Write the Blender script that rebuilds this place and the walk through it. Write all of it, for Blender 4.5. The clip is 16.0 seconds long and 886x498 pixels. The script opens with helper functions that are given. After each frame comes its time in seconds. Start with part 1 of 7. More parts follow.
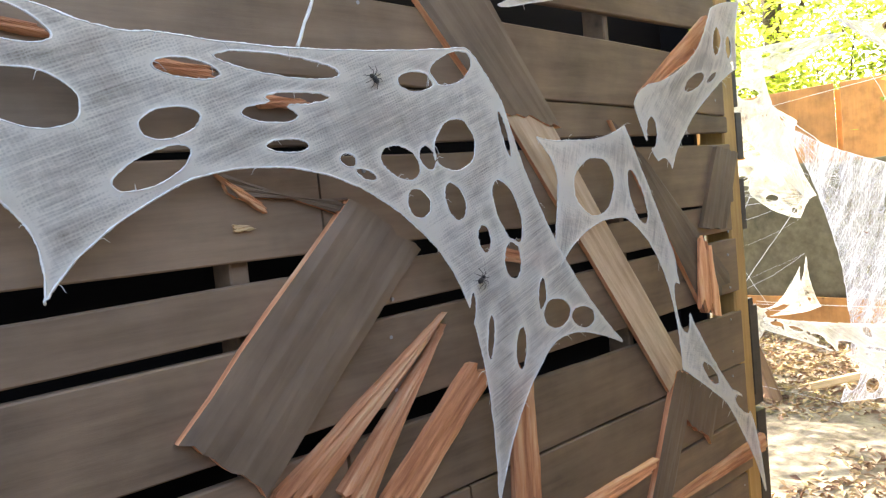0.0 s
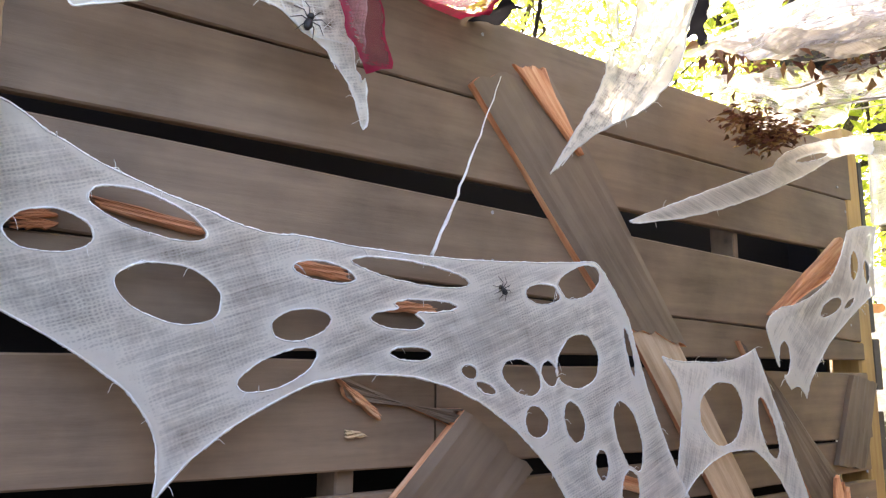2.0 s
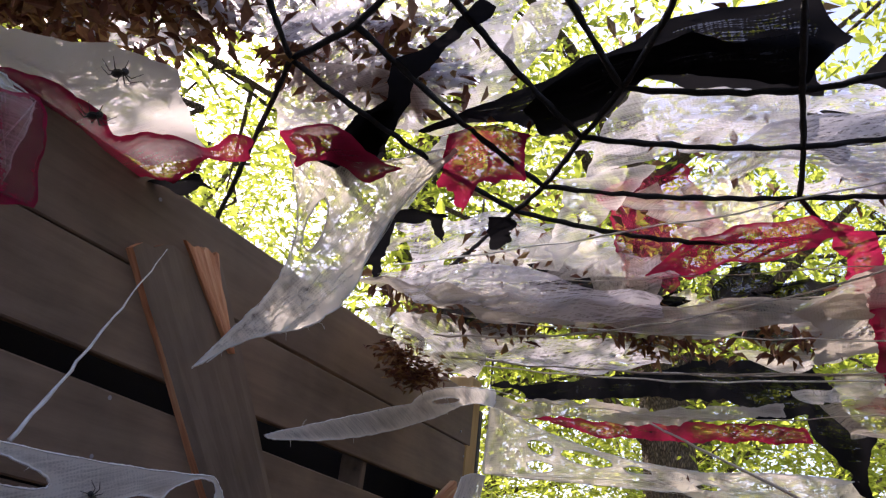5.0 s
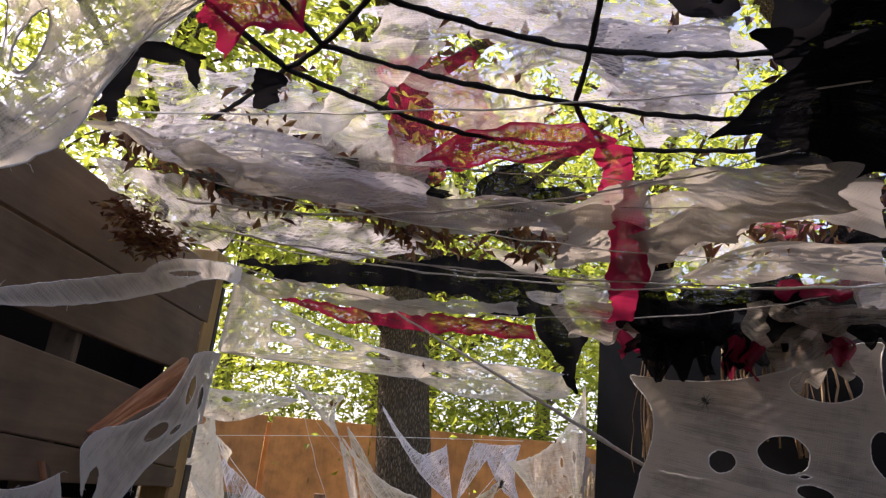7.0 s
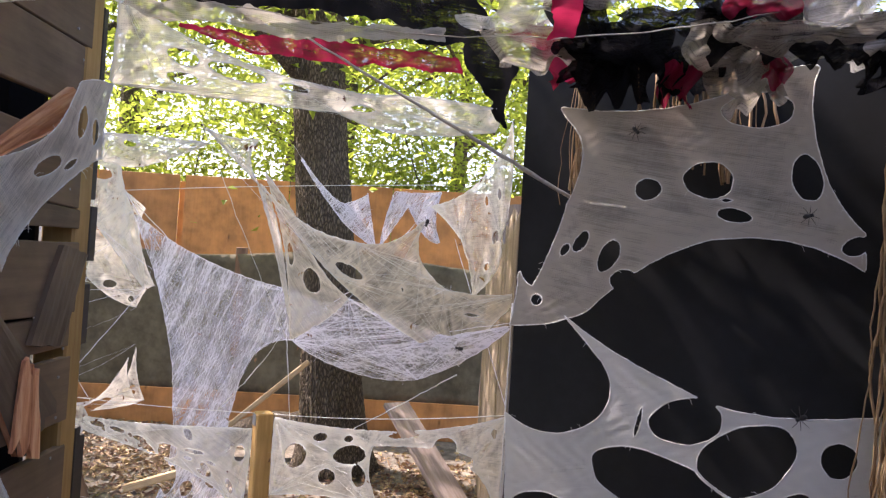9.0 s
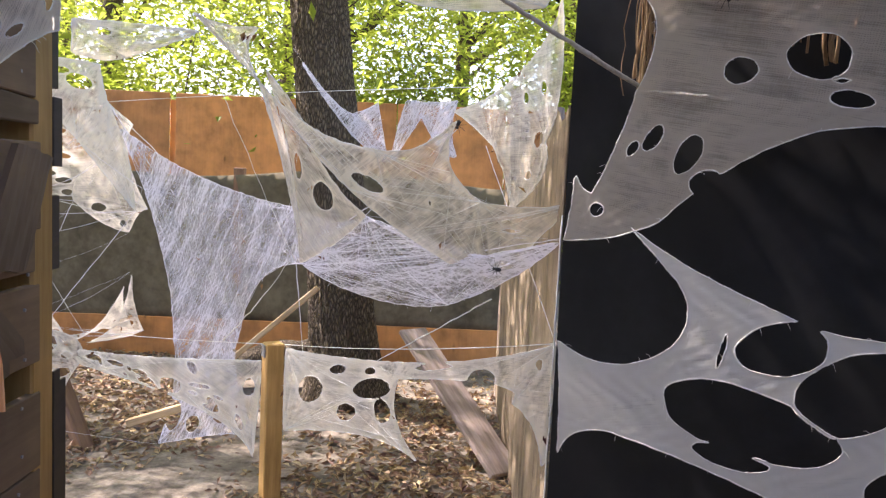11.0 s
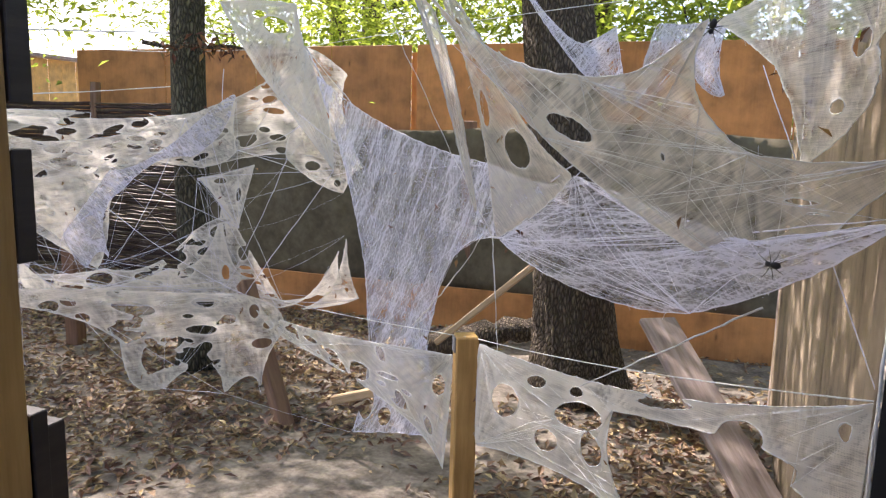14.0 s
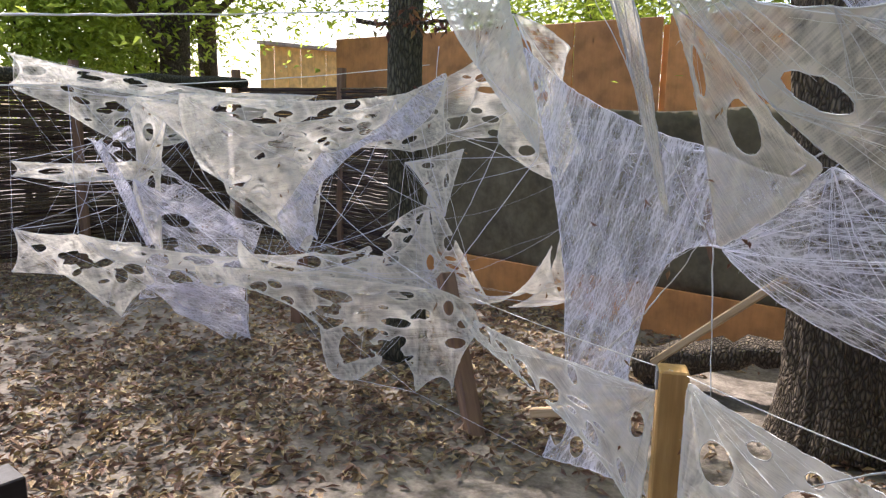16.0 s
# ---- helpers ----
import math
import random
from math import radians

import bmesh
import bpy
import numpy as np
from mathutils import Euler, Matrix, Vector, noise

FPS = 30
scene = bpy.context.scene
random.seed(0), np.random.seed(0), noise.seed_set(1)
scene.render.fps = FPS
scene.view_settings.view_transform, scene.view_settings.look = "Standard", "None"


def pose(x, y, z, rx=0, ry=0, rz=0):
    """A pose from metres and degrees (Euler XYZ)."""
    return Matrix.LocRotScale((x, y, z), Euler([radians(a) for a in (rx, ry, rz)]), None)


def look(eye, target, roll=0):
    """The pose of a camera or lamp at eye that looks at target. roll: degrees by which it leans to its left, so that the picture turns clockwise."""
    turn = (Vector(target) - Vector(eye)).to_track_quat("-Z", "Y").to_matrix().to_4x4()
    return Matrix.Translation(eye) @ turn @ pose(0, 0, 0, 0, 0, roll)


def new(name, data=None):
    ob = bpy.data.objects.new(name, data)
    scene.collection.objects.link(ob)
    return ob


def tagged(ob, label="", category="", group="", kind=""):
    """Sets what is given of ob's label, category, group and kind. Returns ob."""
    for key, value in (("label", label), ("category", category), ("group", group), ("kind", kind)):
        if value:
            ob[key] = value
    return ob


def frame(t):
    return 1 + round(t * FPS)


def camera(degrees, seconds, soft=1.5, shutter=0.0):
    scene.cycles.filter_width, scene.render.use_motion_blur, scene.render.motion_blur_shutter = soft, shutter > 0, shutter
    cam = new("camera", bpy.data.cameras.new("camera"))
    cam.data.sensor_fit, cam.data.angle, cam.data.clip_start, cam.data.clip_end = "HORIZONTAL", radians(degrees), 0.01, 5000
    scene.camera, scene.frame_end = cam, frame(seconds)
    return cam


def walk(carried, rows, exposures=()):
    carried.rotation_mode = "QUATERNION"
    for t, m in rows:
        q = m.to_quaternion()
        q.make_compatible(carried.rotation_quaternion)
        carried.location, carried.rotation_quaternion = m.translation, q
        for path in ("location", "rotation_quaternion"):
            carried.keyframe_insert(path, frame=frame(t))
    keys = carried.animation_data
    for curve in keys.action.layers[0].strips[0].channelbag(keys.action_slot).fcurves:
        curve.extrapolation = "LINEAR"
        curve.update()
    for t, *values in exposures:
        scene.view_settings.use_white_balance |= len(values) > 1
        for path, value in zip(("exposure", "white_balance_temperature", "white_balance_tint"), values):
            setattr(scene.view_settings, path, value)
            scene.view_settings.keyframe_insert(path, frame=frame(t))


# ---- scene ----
cam = camera(62.6, 16.0, soft=1.3)
PATH = [
    # seconds, eye, target, roll
    (0, (-0.636, 0.170, 1.528), (-2.734, 2.017, 1.355), -5.58),
    (0.5, (-0.658, 0.156, 1.544), (-2.857, 1.885, 1.424), -5.42),
    (1, (-0.684, 0.151, 1.565), (-2.994, 1.733, 1.596), -3.42),
    (1.5, (-0.700, 0.151, 1.592), (-3.025, 1.692, 1.835), -1.25),
    (2, (-0.703, 0.154, 1.619), (-2.967, 1.733, 2.090), 0.47),
    (2.5, (-0.714, 0.155, 1.644), (-2.893, 1.789, 2.294), 2.34),
    (3, (-0.733, 0.158, 1.662), (-2.794, 1.878, 2.460), 3.76),
    (3.5, (-0.741, 0.176, 1.674), (-2.624, 2.016, 2.627), 4.63),
    (4, (-0.744, 0.187, 1.682), (-2.421, 2.155, 2.757), 5.50),
    (4.5, (-0.746, 0.196, 1.687), (-2.186, 2.292, 2.859), 6.37),
    (4.7, (-0.747, 0.199, 1.689), (-2.092, 2.340, 2.893), 6.76),
    (6.8, (-0.787, 0.289, 1.724), (-1.083, 2.141, 2.421), 6.5),
    (7, (-0.792, 0.306, 1.714), (-1.036, 2.183, 2.359), 6.0),
    (7.5, (-0.806, 0.342, 1.708), (-0.946, 2.279, 2.186), 5.1),
    (8, (-0.838, 0.375, 1.7), (-0.88, 2.35, 2.007), 4.4),
    (8.5, (-0.828, 0.409, 1.674), (-0.828, 2.403, 1.833), 4.0),
    (9, (-0.829, 0.469, 1.646), (-0.801, 2.469, 1.676), 3.6),
    (9.5, (-0.859, 0.549, 1.618), (-0.818, 2.547, 1.554), 3.1),
    (9.7, (-0.868, 0.595, 1.612), (-0.815, 2.592, 1.519), 2.8),
    (11.8, (-0.979, 1.067, 1.571), (-0.961, 3.053, 1.341), 2.3),
    (12, (-0.971, 1.127, 1.58), (-0.985, 3.111, 1.328), 2.0),
    (12.5, (-0.932, 1.285, 1.573), (-1.078, 3.261, 1.304), 2.4),
    (13, (-0.878, 1.43, 1.569), (-1.189, 3.385, 1.282), 2.4),
    (13.5, (-0.868, 1.556, 1.554), (-1.344, 3.475, 1.252), 2.1),
    (14, (-0.856, 1.742, 1.556), (-1.51, 3.606, 1.238), 1.5),
    (14.5, (-0.855, 1.867, 1.545), (-1.685, 3.657, 1.219), 1.3),
    (15, (-0.856, 2.024, 1.538), (-1.841, 3.731, 1.2), 1.4),
    (15.5, (-0.851, 2.163, 1.536), (-1.97, 3.784, 1.183), 1.7),
    (16, (-0.876, 2.282, 1.533), (-2.124, 3.8, 1.162), 1.0),
]
EXPOSURES = [(0, 3.4, 7500, 14), (1.5, 3.5, 7800, 20), (2.2, 3.35, 7300, 22), (3, 2.85, 6500, 23), (3.5, 2.4, 6200, 25), (4.5, 1.62, 6500, 31), (7, 1.3, 7100, 31), (8.5, 1.85, 6600, 29), (9.5, 2.14, 6600, 27), (12.5, 2.03, 6500, 26), (14.5, 1.62, 6300, 23), (16, 1.47, 6150, 22)]
walk(cam, [(t, look(eye, target, roll)) for t, eye, target, roll in PATH], EXPOSURES)

# ---- light ----
world = bpy.data.worlds.new("sky")
scene.world = world
world.use_nodes = True
wn = world.node_tree.nodes
sky = wn.new("ShaderNodeTexSky")
sky.sky_type, sky.sun_disc = "NISHITA", False
sky.sun_elevation, sky.sun_rotation = radians(48), radians(-67)
sky.air_density, sky.dust_density = 1.0, 2.5
wn["Background"].inputs["Strength"].default_value = 0.15
world.node_tree.links.new(sky.outputs["Color"], wn["Background"].inputs["Color"])
sun = new("sun", bpy.data.lights.new("sun", "SUN"))
sun.data.energy, sun.data.angle, sun.data.color = 3.6, radians(0.6), (1.0, 0.94, 0.84)
sun.matrix_world = look((-12.0, 8.0, 12.5), (-1.6, 3.6, 0))


# ---- materials ----
class Nodes:
    """A small builder for node materials."""

    def __init__(self, name):
        self.mat = bpy.data.materials.new(name)
        self.mat.use_nodes = True
        self.t = self.mat.node_tree
        self.t.nodes.clear()
        self.out = self.t.nodes.new("ShaderNodeOutputMaterial")

    def n(self, kind, **kw):
        node = self.t.nodes.new("ShaderNode" + kind)
        for k, v in kw.items():
            if k in node.inputs:
                sock = node.inputs[k]
                if isinstance(v, bpy.types.NodeSocket):
                    self.t.links.new(v, sock)
                else:
                    sock.default_value = v
            else:
                setattr(node, k, v)
        return node

    def link(self, a, b):
        self.t.links.new(a, b)

    def math(self, op, a, b=0.0, clamp=False):
        node = self.t.nodes.new("ShaderNodeMath")
        node.operation, node.use_clamp = op, clamp
        for i, v in enumerate((a, b)):
            if isinstance(v, bpy.types.NodeSocket):
                self.t.links.new(v, node.inputs[i])
            else:
                node.inputs[i].default_value = v
        return node.outputs[0]

    def mix(self, f, a, b):
        node = self.t.nodes.new("ShaderNodeMix")
        node.data_type = "RGBA"
        for i, v in ((0, f), (6, a), (7, b)):
            if isinstance(v, bpy.types.NodeSocket):
                self.t.links.new(v, node.inputs[i])
            else:
                node.inputs[i].default_value = v
        return node.outputs[2]

    def ramp(self, f, stops):
        node = self.t.nodes.new("ShaderNodeValToRGB")
        while len(node.color_ramp.elements) < len(stops):
            node.color_ramp.elements.new(0.5)
        for e, (p, c) in zip(node.color_ramp.elements, stops):
            e.position, e.color = p, (*c, 1) if len(c) == 3 else c
        self.t.links.new(f, node.inputs[0])
        return node.outputs[0]

    def coords(self, scale, kind="Object", rot=(0, 0, 0)):
        tc = self.t.nodes.new("ShaderNodeTexCoord")
        mp = self.t.nodes.new("ShaderNodeMapping")
        mp.inputs["Scale"].default_value = scale
        mp.inputs["Rotation"].default_value = rot
        self.t.links.new(tc.outputs[kind], mp.inputs["Vector"])
        return mp.outputs[0]

    def noise(self, vec, scale, detail=4.0, rough=0.55):
        node = self.n("TexNoise", Scale=scale, Detail=detail, Roughness=rough)
        self.t.links.new(vec, node.inputs["Vector"])
        return node.outputs["Fac"]

    def finish(self, shader):
        self.t.links.new(shader, self.out.inputs["Surface"])
        return self.mat

    def surface(self, colour, rough, height=None, strength=0.3, dist=0.004, metal=0.0):
        p = self.n("BsdfPrincipled", Roughness=rough, Metallic=metal)
        if isinstance(colour, bpy.types.NodeSocket):
            self.link(colour, p.inputs["Base Color"])
        else:
            p.inputs["Base Color"].default_value = (*colour, 1)
        if height is not None:
            b = self.n("Bump", Strength=strength, Distance=dist)
            self.link(height, b.inputs["Height"])
            self.link(b.outputs[0], p.inputs["Normal"])
        return self.finish(p.outputs[0])


def wood(name, dark, mid, light, axis=1, rough=0.7, paint=0.0, relief=0.35):
    """Grain that runs along one axis of the object, with stains and worn patches."""
    m = Nodes(name)
    s = [14.0, 14.0, 14.0]
    s[axis] = 1.1
    rnd = m.n("ObjectInfo").outputs["Random"]
    tc = m.n("TexCoord").outputs["Object"]
    off = m.n("VectorMath", operation="ADD")
    comb = m.n("CombineXYZ")
    k = m.math("MULTIPLY", rnd, 37.0)
    for i in range(3):
        m.link(k, comb.inputs[i])
    m.link(tc, off.inputs[0])
    m.link(comb.outputs[0], off.inputs[1])
    mp = m.n("Mapping")
    mp.inputs["Scale"].default_value = s
    m.link(off.outputs[0], mp.inputs["Vector"])
    grain = m.noise(mp.outputs[0], 3.0, 8.0, 0.65)
    blot = m.noise(off.outputs[0], 4.5, 5.0)
    fine = m.noise(mp.outputs[0], 14.0, 4.0, 0.7)
    col = m.ramp(grain, [(0.34, dark), (0.5, mid), (0.66, light)])
    if paint:
        worn = m.ramp(blot, [(0.36, tuple(c * 0.6 for c in mid)), (0.5, mid), (0.66, tuple(c * 1.35 for c in mid))])
        col = m.mix(paint, col, worn)
    kp = [4.5, 4.5, 4.5]
    kp[axis] = 1.5
    mk = m.n("Mapping")
    mk.inputs["Scale"].default_value = kp
    m.link(off.outputs[0], mk.inputs["Vector"])
    vor = m.n("TexVoronoi", Scale=1.0)
    m.link(mk.outputs[0], vor.inputs["Vector"])
    knot = m.ramp(vor.outputs["Distance"], [(0.03, (1, 1, 1)), (0.05, (0.35, 0.35, 0.35)), (0.1, (0, 0, 0))])
    col = m.mix(m.math("MULTIPLY", knot, 0.75), col, (*[c * 0.3 for c in dark], 1))
    tone = m.math("ADD", m.math("MULTIPLY", rnd, 0.35), 0.82)
    node = m.n("HueSaturation")
    m.link(tone, node.inputs["Value"])
    m.link(col, node.inputs["Color"])
    h = m.math("ADD", m.math("MULTIPLY", grain, 0.6), m.math("MULTIPLY", fine, 0.4))
    return m.surface(node.outputs[0], rough, h, relief, 0.003)


def gauze(name, colour, fine=1.0, see=1.0, thread=0.35):
    """Stretched open-weave cloth: threads let part of the light straight through, the rest scatters through them."""
    m = Nodes(name)
    uv = m.n("UVMap").outputs[0]
    dens = m.n("Attribute", attribute_name="weave").outputs["Fac"]
    mp = m.n("Mapping")
    mp.inputs["Scale"].default_value = (9, 240 * fine, 1)
    m.link(uv, mp.inputs["Vector"])
    warp = m.noise(mp.outputs[0], 1.0, 3.0, 0.6)
    mq = m.n("Mapping")
    mq.inputs["Scale"].default_value = (240 * fine, 14, 1)
    m.link(uv, mq.inputs["Vector"])
    weft = m.noise(mq.outputs[0], 1.0, 2.0, 0.6)
    soft = m.noise(uv, 9.0, 4.0)
    wide = m.noise(uv, 3.2, 3.0)
    dens = m.math("ADD", dens, m.math("MULTIPLY", m.math("SUBTRACT", wide, 0.52), 1.0 * see))
    mr = m.n("Mapping")
    mr.inputs["Scale"].default_value = (2.2, 42, 1)
    m.link(uv, mr.inputs["Vector"])
    streak = m.noise(mr.outputs[0], 1.0, 5.0, 0.65)
    dens = m.math("ADD", dens, m.math("MULTIPLY", m.math("SUBTRACT", streak, 0.5), 1.0 * see))
    f = m.math("ADD", dens, m.math("MULTIPLY", m.math("SUBTRACT", warp, 0.5), thread * 2.2))
    f = m.math("ADD", f, m.math("MULTIPLY", m.math("SUBTRACT", weft, 0.5), thread * 0.7))
    ms = m.n("Mapping")
    ms.inputs["Location"].default_value = (0.3, 0.7, 0)
    m.link(uv, ms.inputs["Vector"])
    rows = m.n("TexWave", Scale=62.0, Distortion=7.0, Detail=2.0, bands_direction="Y")
    cols = m.n("TexWave", Scale=50.0, Distortion=9.0, Detail=2.0, bands_direction="X")
    rows.inputs["Detail Scale"].default_value = cols.inputs["Detail Scale"].default_value = 0.6
    m.link(ms.outputs[0], rows.inputs["Vector"])
    m.link(ms.outputs[0], cols.inputs["Vector"])
    net = m.math("MAXIMUM", rows.outputs["Fac"], m.math("MULTIPLY", cols.outputs["Fac"], 0.85))
    f = m.math("ADD", f, m.math("MULTIPLY", m.math("SUBTRACT", net, 0.7), m.math("MULTIPLY", m.math("SUBTRACT", soft, 0.3, clamp=True), 1.3 * see)))
    f = m.math("ADD", f, m.math("MULTIPLY", m.math("SUBTRACT", soft, 0.5), 0.7 * see), clamp=True)
    grime = m.mix(m.math("MULTIPLY", soft, 0.5), (*colour, 1), (*[c * k for c, k in zip(colour, (0.78, 0.74, 0.66))], 1))
    d = m.n("BsdfDiffuse", Roughness=0.9)
    tr = m.n("BsdfTranslucent")
    m.link(grime, d.inputs["Color"])
    m.link(grime, tr.inputs["Color"])
    b = m.n("Bump", Strength=0.25, Distance=0.002)
    m.link(warp, b.inputs["Height"])
    m.link(b.outputs[0], d.inputs["Normal"])
    body = m.n("MixShader", Fac=0.42)
    m.link(d.outputs[0], body.inputs[1])
    m.link(tr.outputs[0], body.inputs[2])
    clear = m.n("BsdfTransparent")
    allm = m.n("MixShader")
    m.link(f, allm.inputs[0])
    m.link(clear.outputs[0], allm.inputs[1])
    m.link(body.outputs[0], allm.inputs[2])
    return m.finish(allm.outputs[0])


def stringy(name, colour):
    """Teased fibre web: long fine strands with clear air between them."""
    m = Nodes(name)
    uv = m.n("UVMap").outputs[0]
    dens = m.n("Attribute", attribute_name="weave").outputs["Fac"]
    total = None
    bend = m.n("TexNoise", Scale=3.5, Detail=2.0)
    m.link(uv, bend.inputs["Vector"])
    shift = m.n("VectorMath", operation="MULTIPLY_ADD")
    m.link(bend.outputs["Color"], shift.inputs[0])
    shift.inputs[1].default_value = (0.07, 0.07, 0)
    m.link(uv, shift.inputs[2])
    for turn, sx, sy, w in ((0.0, 1.0, 75, 1.0), (0.3, 1.2, 110, 0.8), (-0.38, 1.0, 85, 0.7), (0.95, 1.4, 100, 0.55), (-1.1, 1.5, 90, 0.4)):
        mp = m.n("Mapping")
        mp.inputs["Rotation"].default_value = (0, 0, turn)
        mq = m.n("Mapping")
        mq.inputs["Scale"].default_value = (sx, sy, 1)
        m.link(shift.outputs[0], mp.inputs["Vector"])
        m.link(mp.outputs[0], mq.inputs["Vector"])
        nz = m.noise(mq.outputs[0], 1.0, 5.0, 0.72)
        s = m.math("MULTIPLY", m.math("SUBTRACT", nz, 0.49, clamp=True), 6.0 * w)
        total = s if total is None else m.math("ADD", total, s)
    along = m.n("Mapping")
    along.inputs["Scale"].default_value = (2.0, 9.0, 1)
    m.link(shift.outputs[0], along.inputs["Vector"])
    patch = m.noise(along.outputs[0], 1.0, 6.0, 0.7)
    clump = m.math("MULTIPLY", m.math("SUBTRACT", patch, 0.3, clamp=True), 4.2)
    f = m.math("ADD", m.math("MULTIPLY", m.math("MULTIPLY", total, clump), m.math("ADD", dens, 0.4)), m.math("MULTIPLY", m.math("SUBTRACT", patch, 0.3), 1.2), clamp=True)
    f = m.math("MULTIPLY", f, 0.94)
    d = m.n("BsdfDiffuse", Color=(*colour, 1))
    tr = m.n("BsdfTranslucent", Color=(*colour, 1))
    body = m.n("MixShader", Fac=0.45)
    m.link(d.outputs[0], body.inputs[1])
    m.link(tr.outputs[0], body.inputs[2])
    clear = m.n("BsdfTransparent")
    allm = m.n("MixShader")
    m.link(f, allm.inputs[0])
    m.link(clear.outputs[0], allm.inputs[1])
    m.link(body.outputs[0], allm.inputs[2])
    return m.finish(allm.outputs[0])


def plain(name, colours, scale, rough=0.85, relief=0.4, dist=0.004, stretch=(1, 1, 1), detail=6.0, island=False):
    """Mottled solid surface."""
    m = Nodes(name)
    v = m.coords(stretch)
    a = m.noise(v, scale, detail, 0.62)
    b = m.noise(v, scale * 7.3, 4.0)
    f = m.math("ADD", m.math("MULTIPLY", a, 0.7), m.math("MULTIPLY", b, 0.3))
    n = len(colours)
    col = m.ramp(f, [(0.37 + 0.26 * i / max(1, n - 1), c) for i, c in enumerate(colours)])
    if island:
        r = m.n("NewGeometry").outputs["Random Per Island"]
        hsv = m.n("HueSaturation")
        m.link(m.math("ADD", m.math("MULTIPLY", r, 0.9), 0.55), hsv.inputs["Value"])
        m.link(m.math("ADD", m.math("MULTIPLY", r, 0.06), 0.47), hsv.inputs["Hue"])
        m.link(col, hsv.inputs["Color"])
        col = hsv.outputs[0]
    return m.surface(col, rough, f, relief, dist)


def bark(name, crack, mid, light):
    """Upright plates of bark parted by dark cracks."""
    m = Nodes(name)
    v = m.coords((1, 1, 0.3))
    warp = m.n("TexNoise", Scale=9.0, Detail=3.0)
    m.link(v, warp.inputs["Vector"])
    move = m.n("VectorMath", operation="MULTIPLY_ADD")
    m.link(warp.outputs["Color"], move.inputs[0])
    move.inputs[1].default_value = (0.05, 0.05, 0.05)
    m.link(v, move.inputs[2])
    vor = m.n("TexVoronoi", feature="DISTANCE_TO_EDGE", Scale=62.0)
    m.link(move.outputs[0], vor.inputs["Vector"])
    plate = m.ramp(vor.outputs["Distance"], [(0.0, (0, 0, 0)), (0.3, (1, 1, 1))])
    grain = m.noise(m.coords((1, 1, 0.4)), 60.0, 5.0)
    wide = m.noise(v, 5.0, 4.0)
    tone = m.mix(m.math("ADD", m.math("MULTIPLY", grain, 0.6), m.math("MULTIPLY", wide, 0.4)), (*mid, 1), (*light, 1))
    col = m.mix(plate, (*crack, 1), tone)
    h = m.math("ADD", plate, m.math("MULTIPLY", grain, 0.5))
    return m.surface(col, 0.95, h, 1.0, 0.02)


def foliage(name, dark, light, through_light):
    """Leaf blades that glow when the sky stands behind them."""
    m = Nodes(name)
    r = m.n("NewGeometry").outputs["Random Per Island"]
    col = m.ramp(r, [(0.0, dark), (1.0, light)])
    d = m.n("BsdfPrincipled", Roughness=0.5)
    m.link(col, d.inputs["Base Color"])
    tr = m.n("BsdfTranslucent")
    lit = m.mix(r, (*[c * 0.6 for c in through_light], 1), (*through_light, 1))
    m.link(lit, tr.inputs["Color"])
    mx = m.n("MixShader", Fac=0.6)
    m.link(d.outputs[0], mx.inputs[1])
    m.link(tr.outputs[0], mx.inputs[2])
    return m.finish(mx.outputs[0])


def hessian(name, colour):
    m = Nodes(name)
    uv = m.coords((1, 1, 1))
    w1 = m.n("TexWave", Scale=110.0, Distortion=2.0, Detail=2.0, bands_direction="Z")
    w2 = m.n("TexWave", Scale=110.0, Distortion=2.0, Detail=2.0, bands_direction="Y")
    m.link(uv, w1.inputs["Vector"])
    m.link(uv, w2.inputs["Vector"])
    f = m.math("ADD", m.math("MULTIPLY", w1.outputs["Fac"], 0.5), m.math("MULTIPLY", w2.outputs["Fac"], 0.5))
    blot = m.noise(uv, 7.5, 8.0, 0.7)
    drip = m.noise(m.coords((6, 6, 0.7)), 2.0, 4.0)
    k = m.math("ADD", m.math("MULTIPLY", blot, 0.5), m.math("MULTIPLY", drip, 0.5))
    c = m.ramp(k, [(0.34, tuple(q * 0.32 for q in colour)), (0.48, colour), (0.64, tuple(min(1, q * 1.45) for q in colour))])
    c = m.mix(m.math("MULTIPLY", f, 0.35), c, (*[q * 0.45 for q in colour], 1))
    return m.surface(c, 0.95, f, 0.5, 0.002)


M_BOARD = wood("brown painted board", (0.105, 0.066, 0.038), (0.178, 0.117, 0.072), (0.245, 0.168, 0.108), 1, 0.68, 0.6, 0.3)
M_PLANK = wood("brown painted plank", (0.085, 0.056, 0.035), (0.142, 0.097, 0.064), (0.195, 0.14, 0.096), 2, 0.62, 0.65, 0.3)
M_RAW = wood("raw splintered pine", (0.34, 0.12, 0.05), (0.62, 0.27, 0.13), (0.76, 0.46, 0.26), 2, 0.75, 0.0, 0.9)
M_TAN = wood("bare weathered pine", (0.36, 0.23, 0.11), (0.54, 0.385, 0.215), (0.66, 0.51, 0.32), 2, 0.75, 0.3, 0.6)
M_PALE = wood("pale split pine", (0.46, 0.3, 0.17), (0.68, 0.49, 0.32), (0.8, 0.64, 0.46), 2, 0.75, 0.3, 0.6)
M_POST = wood("yellow pine post", (0.24, 0.13, 0.035), (0.36, 0.21, 0.065), (0.46, 0.30, 0.115), 2, 0.6, 0.45, 0.3)
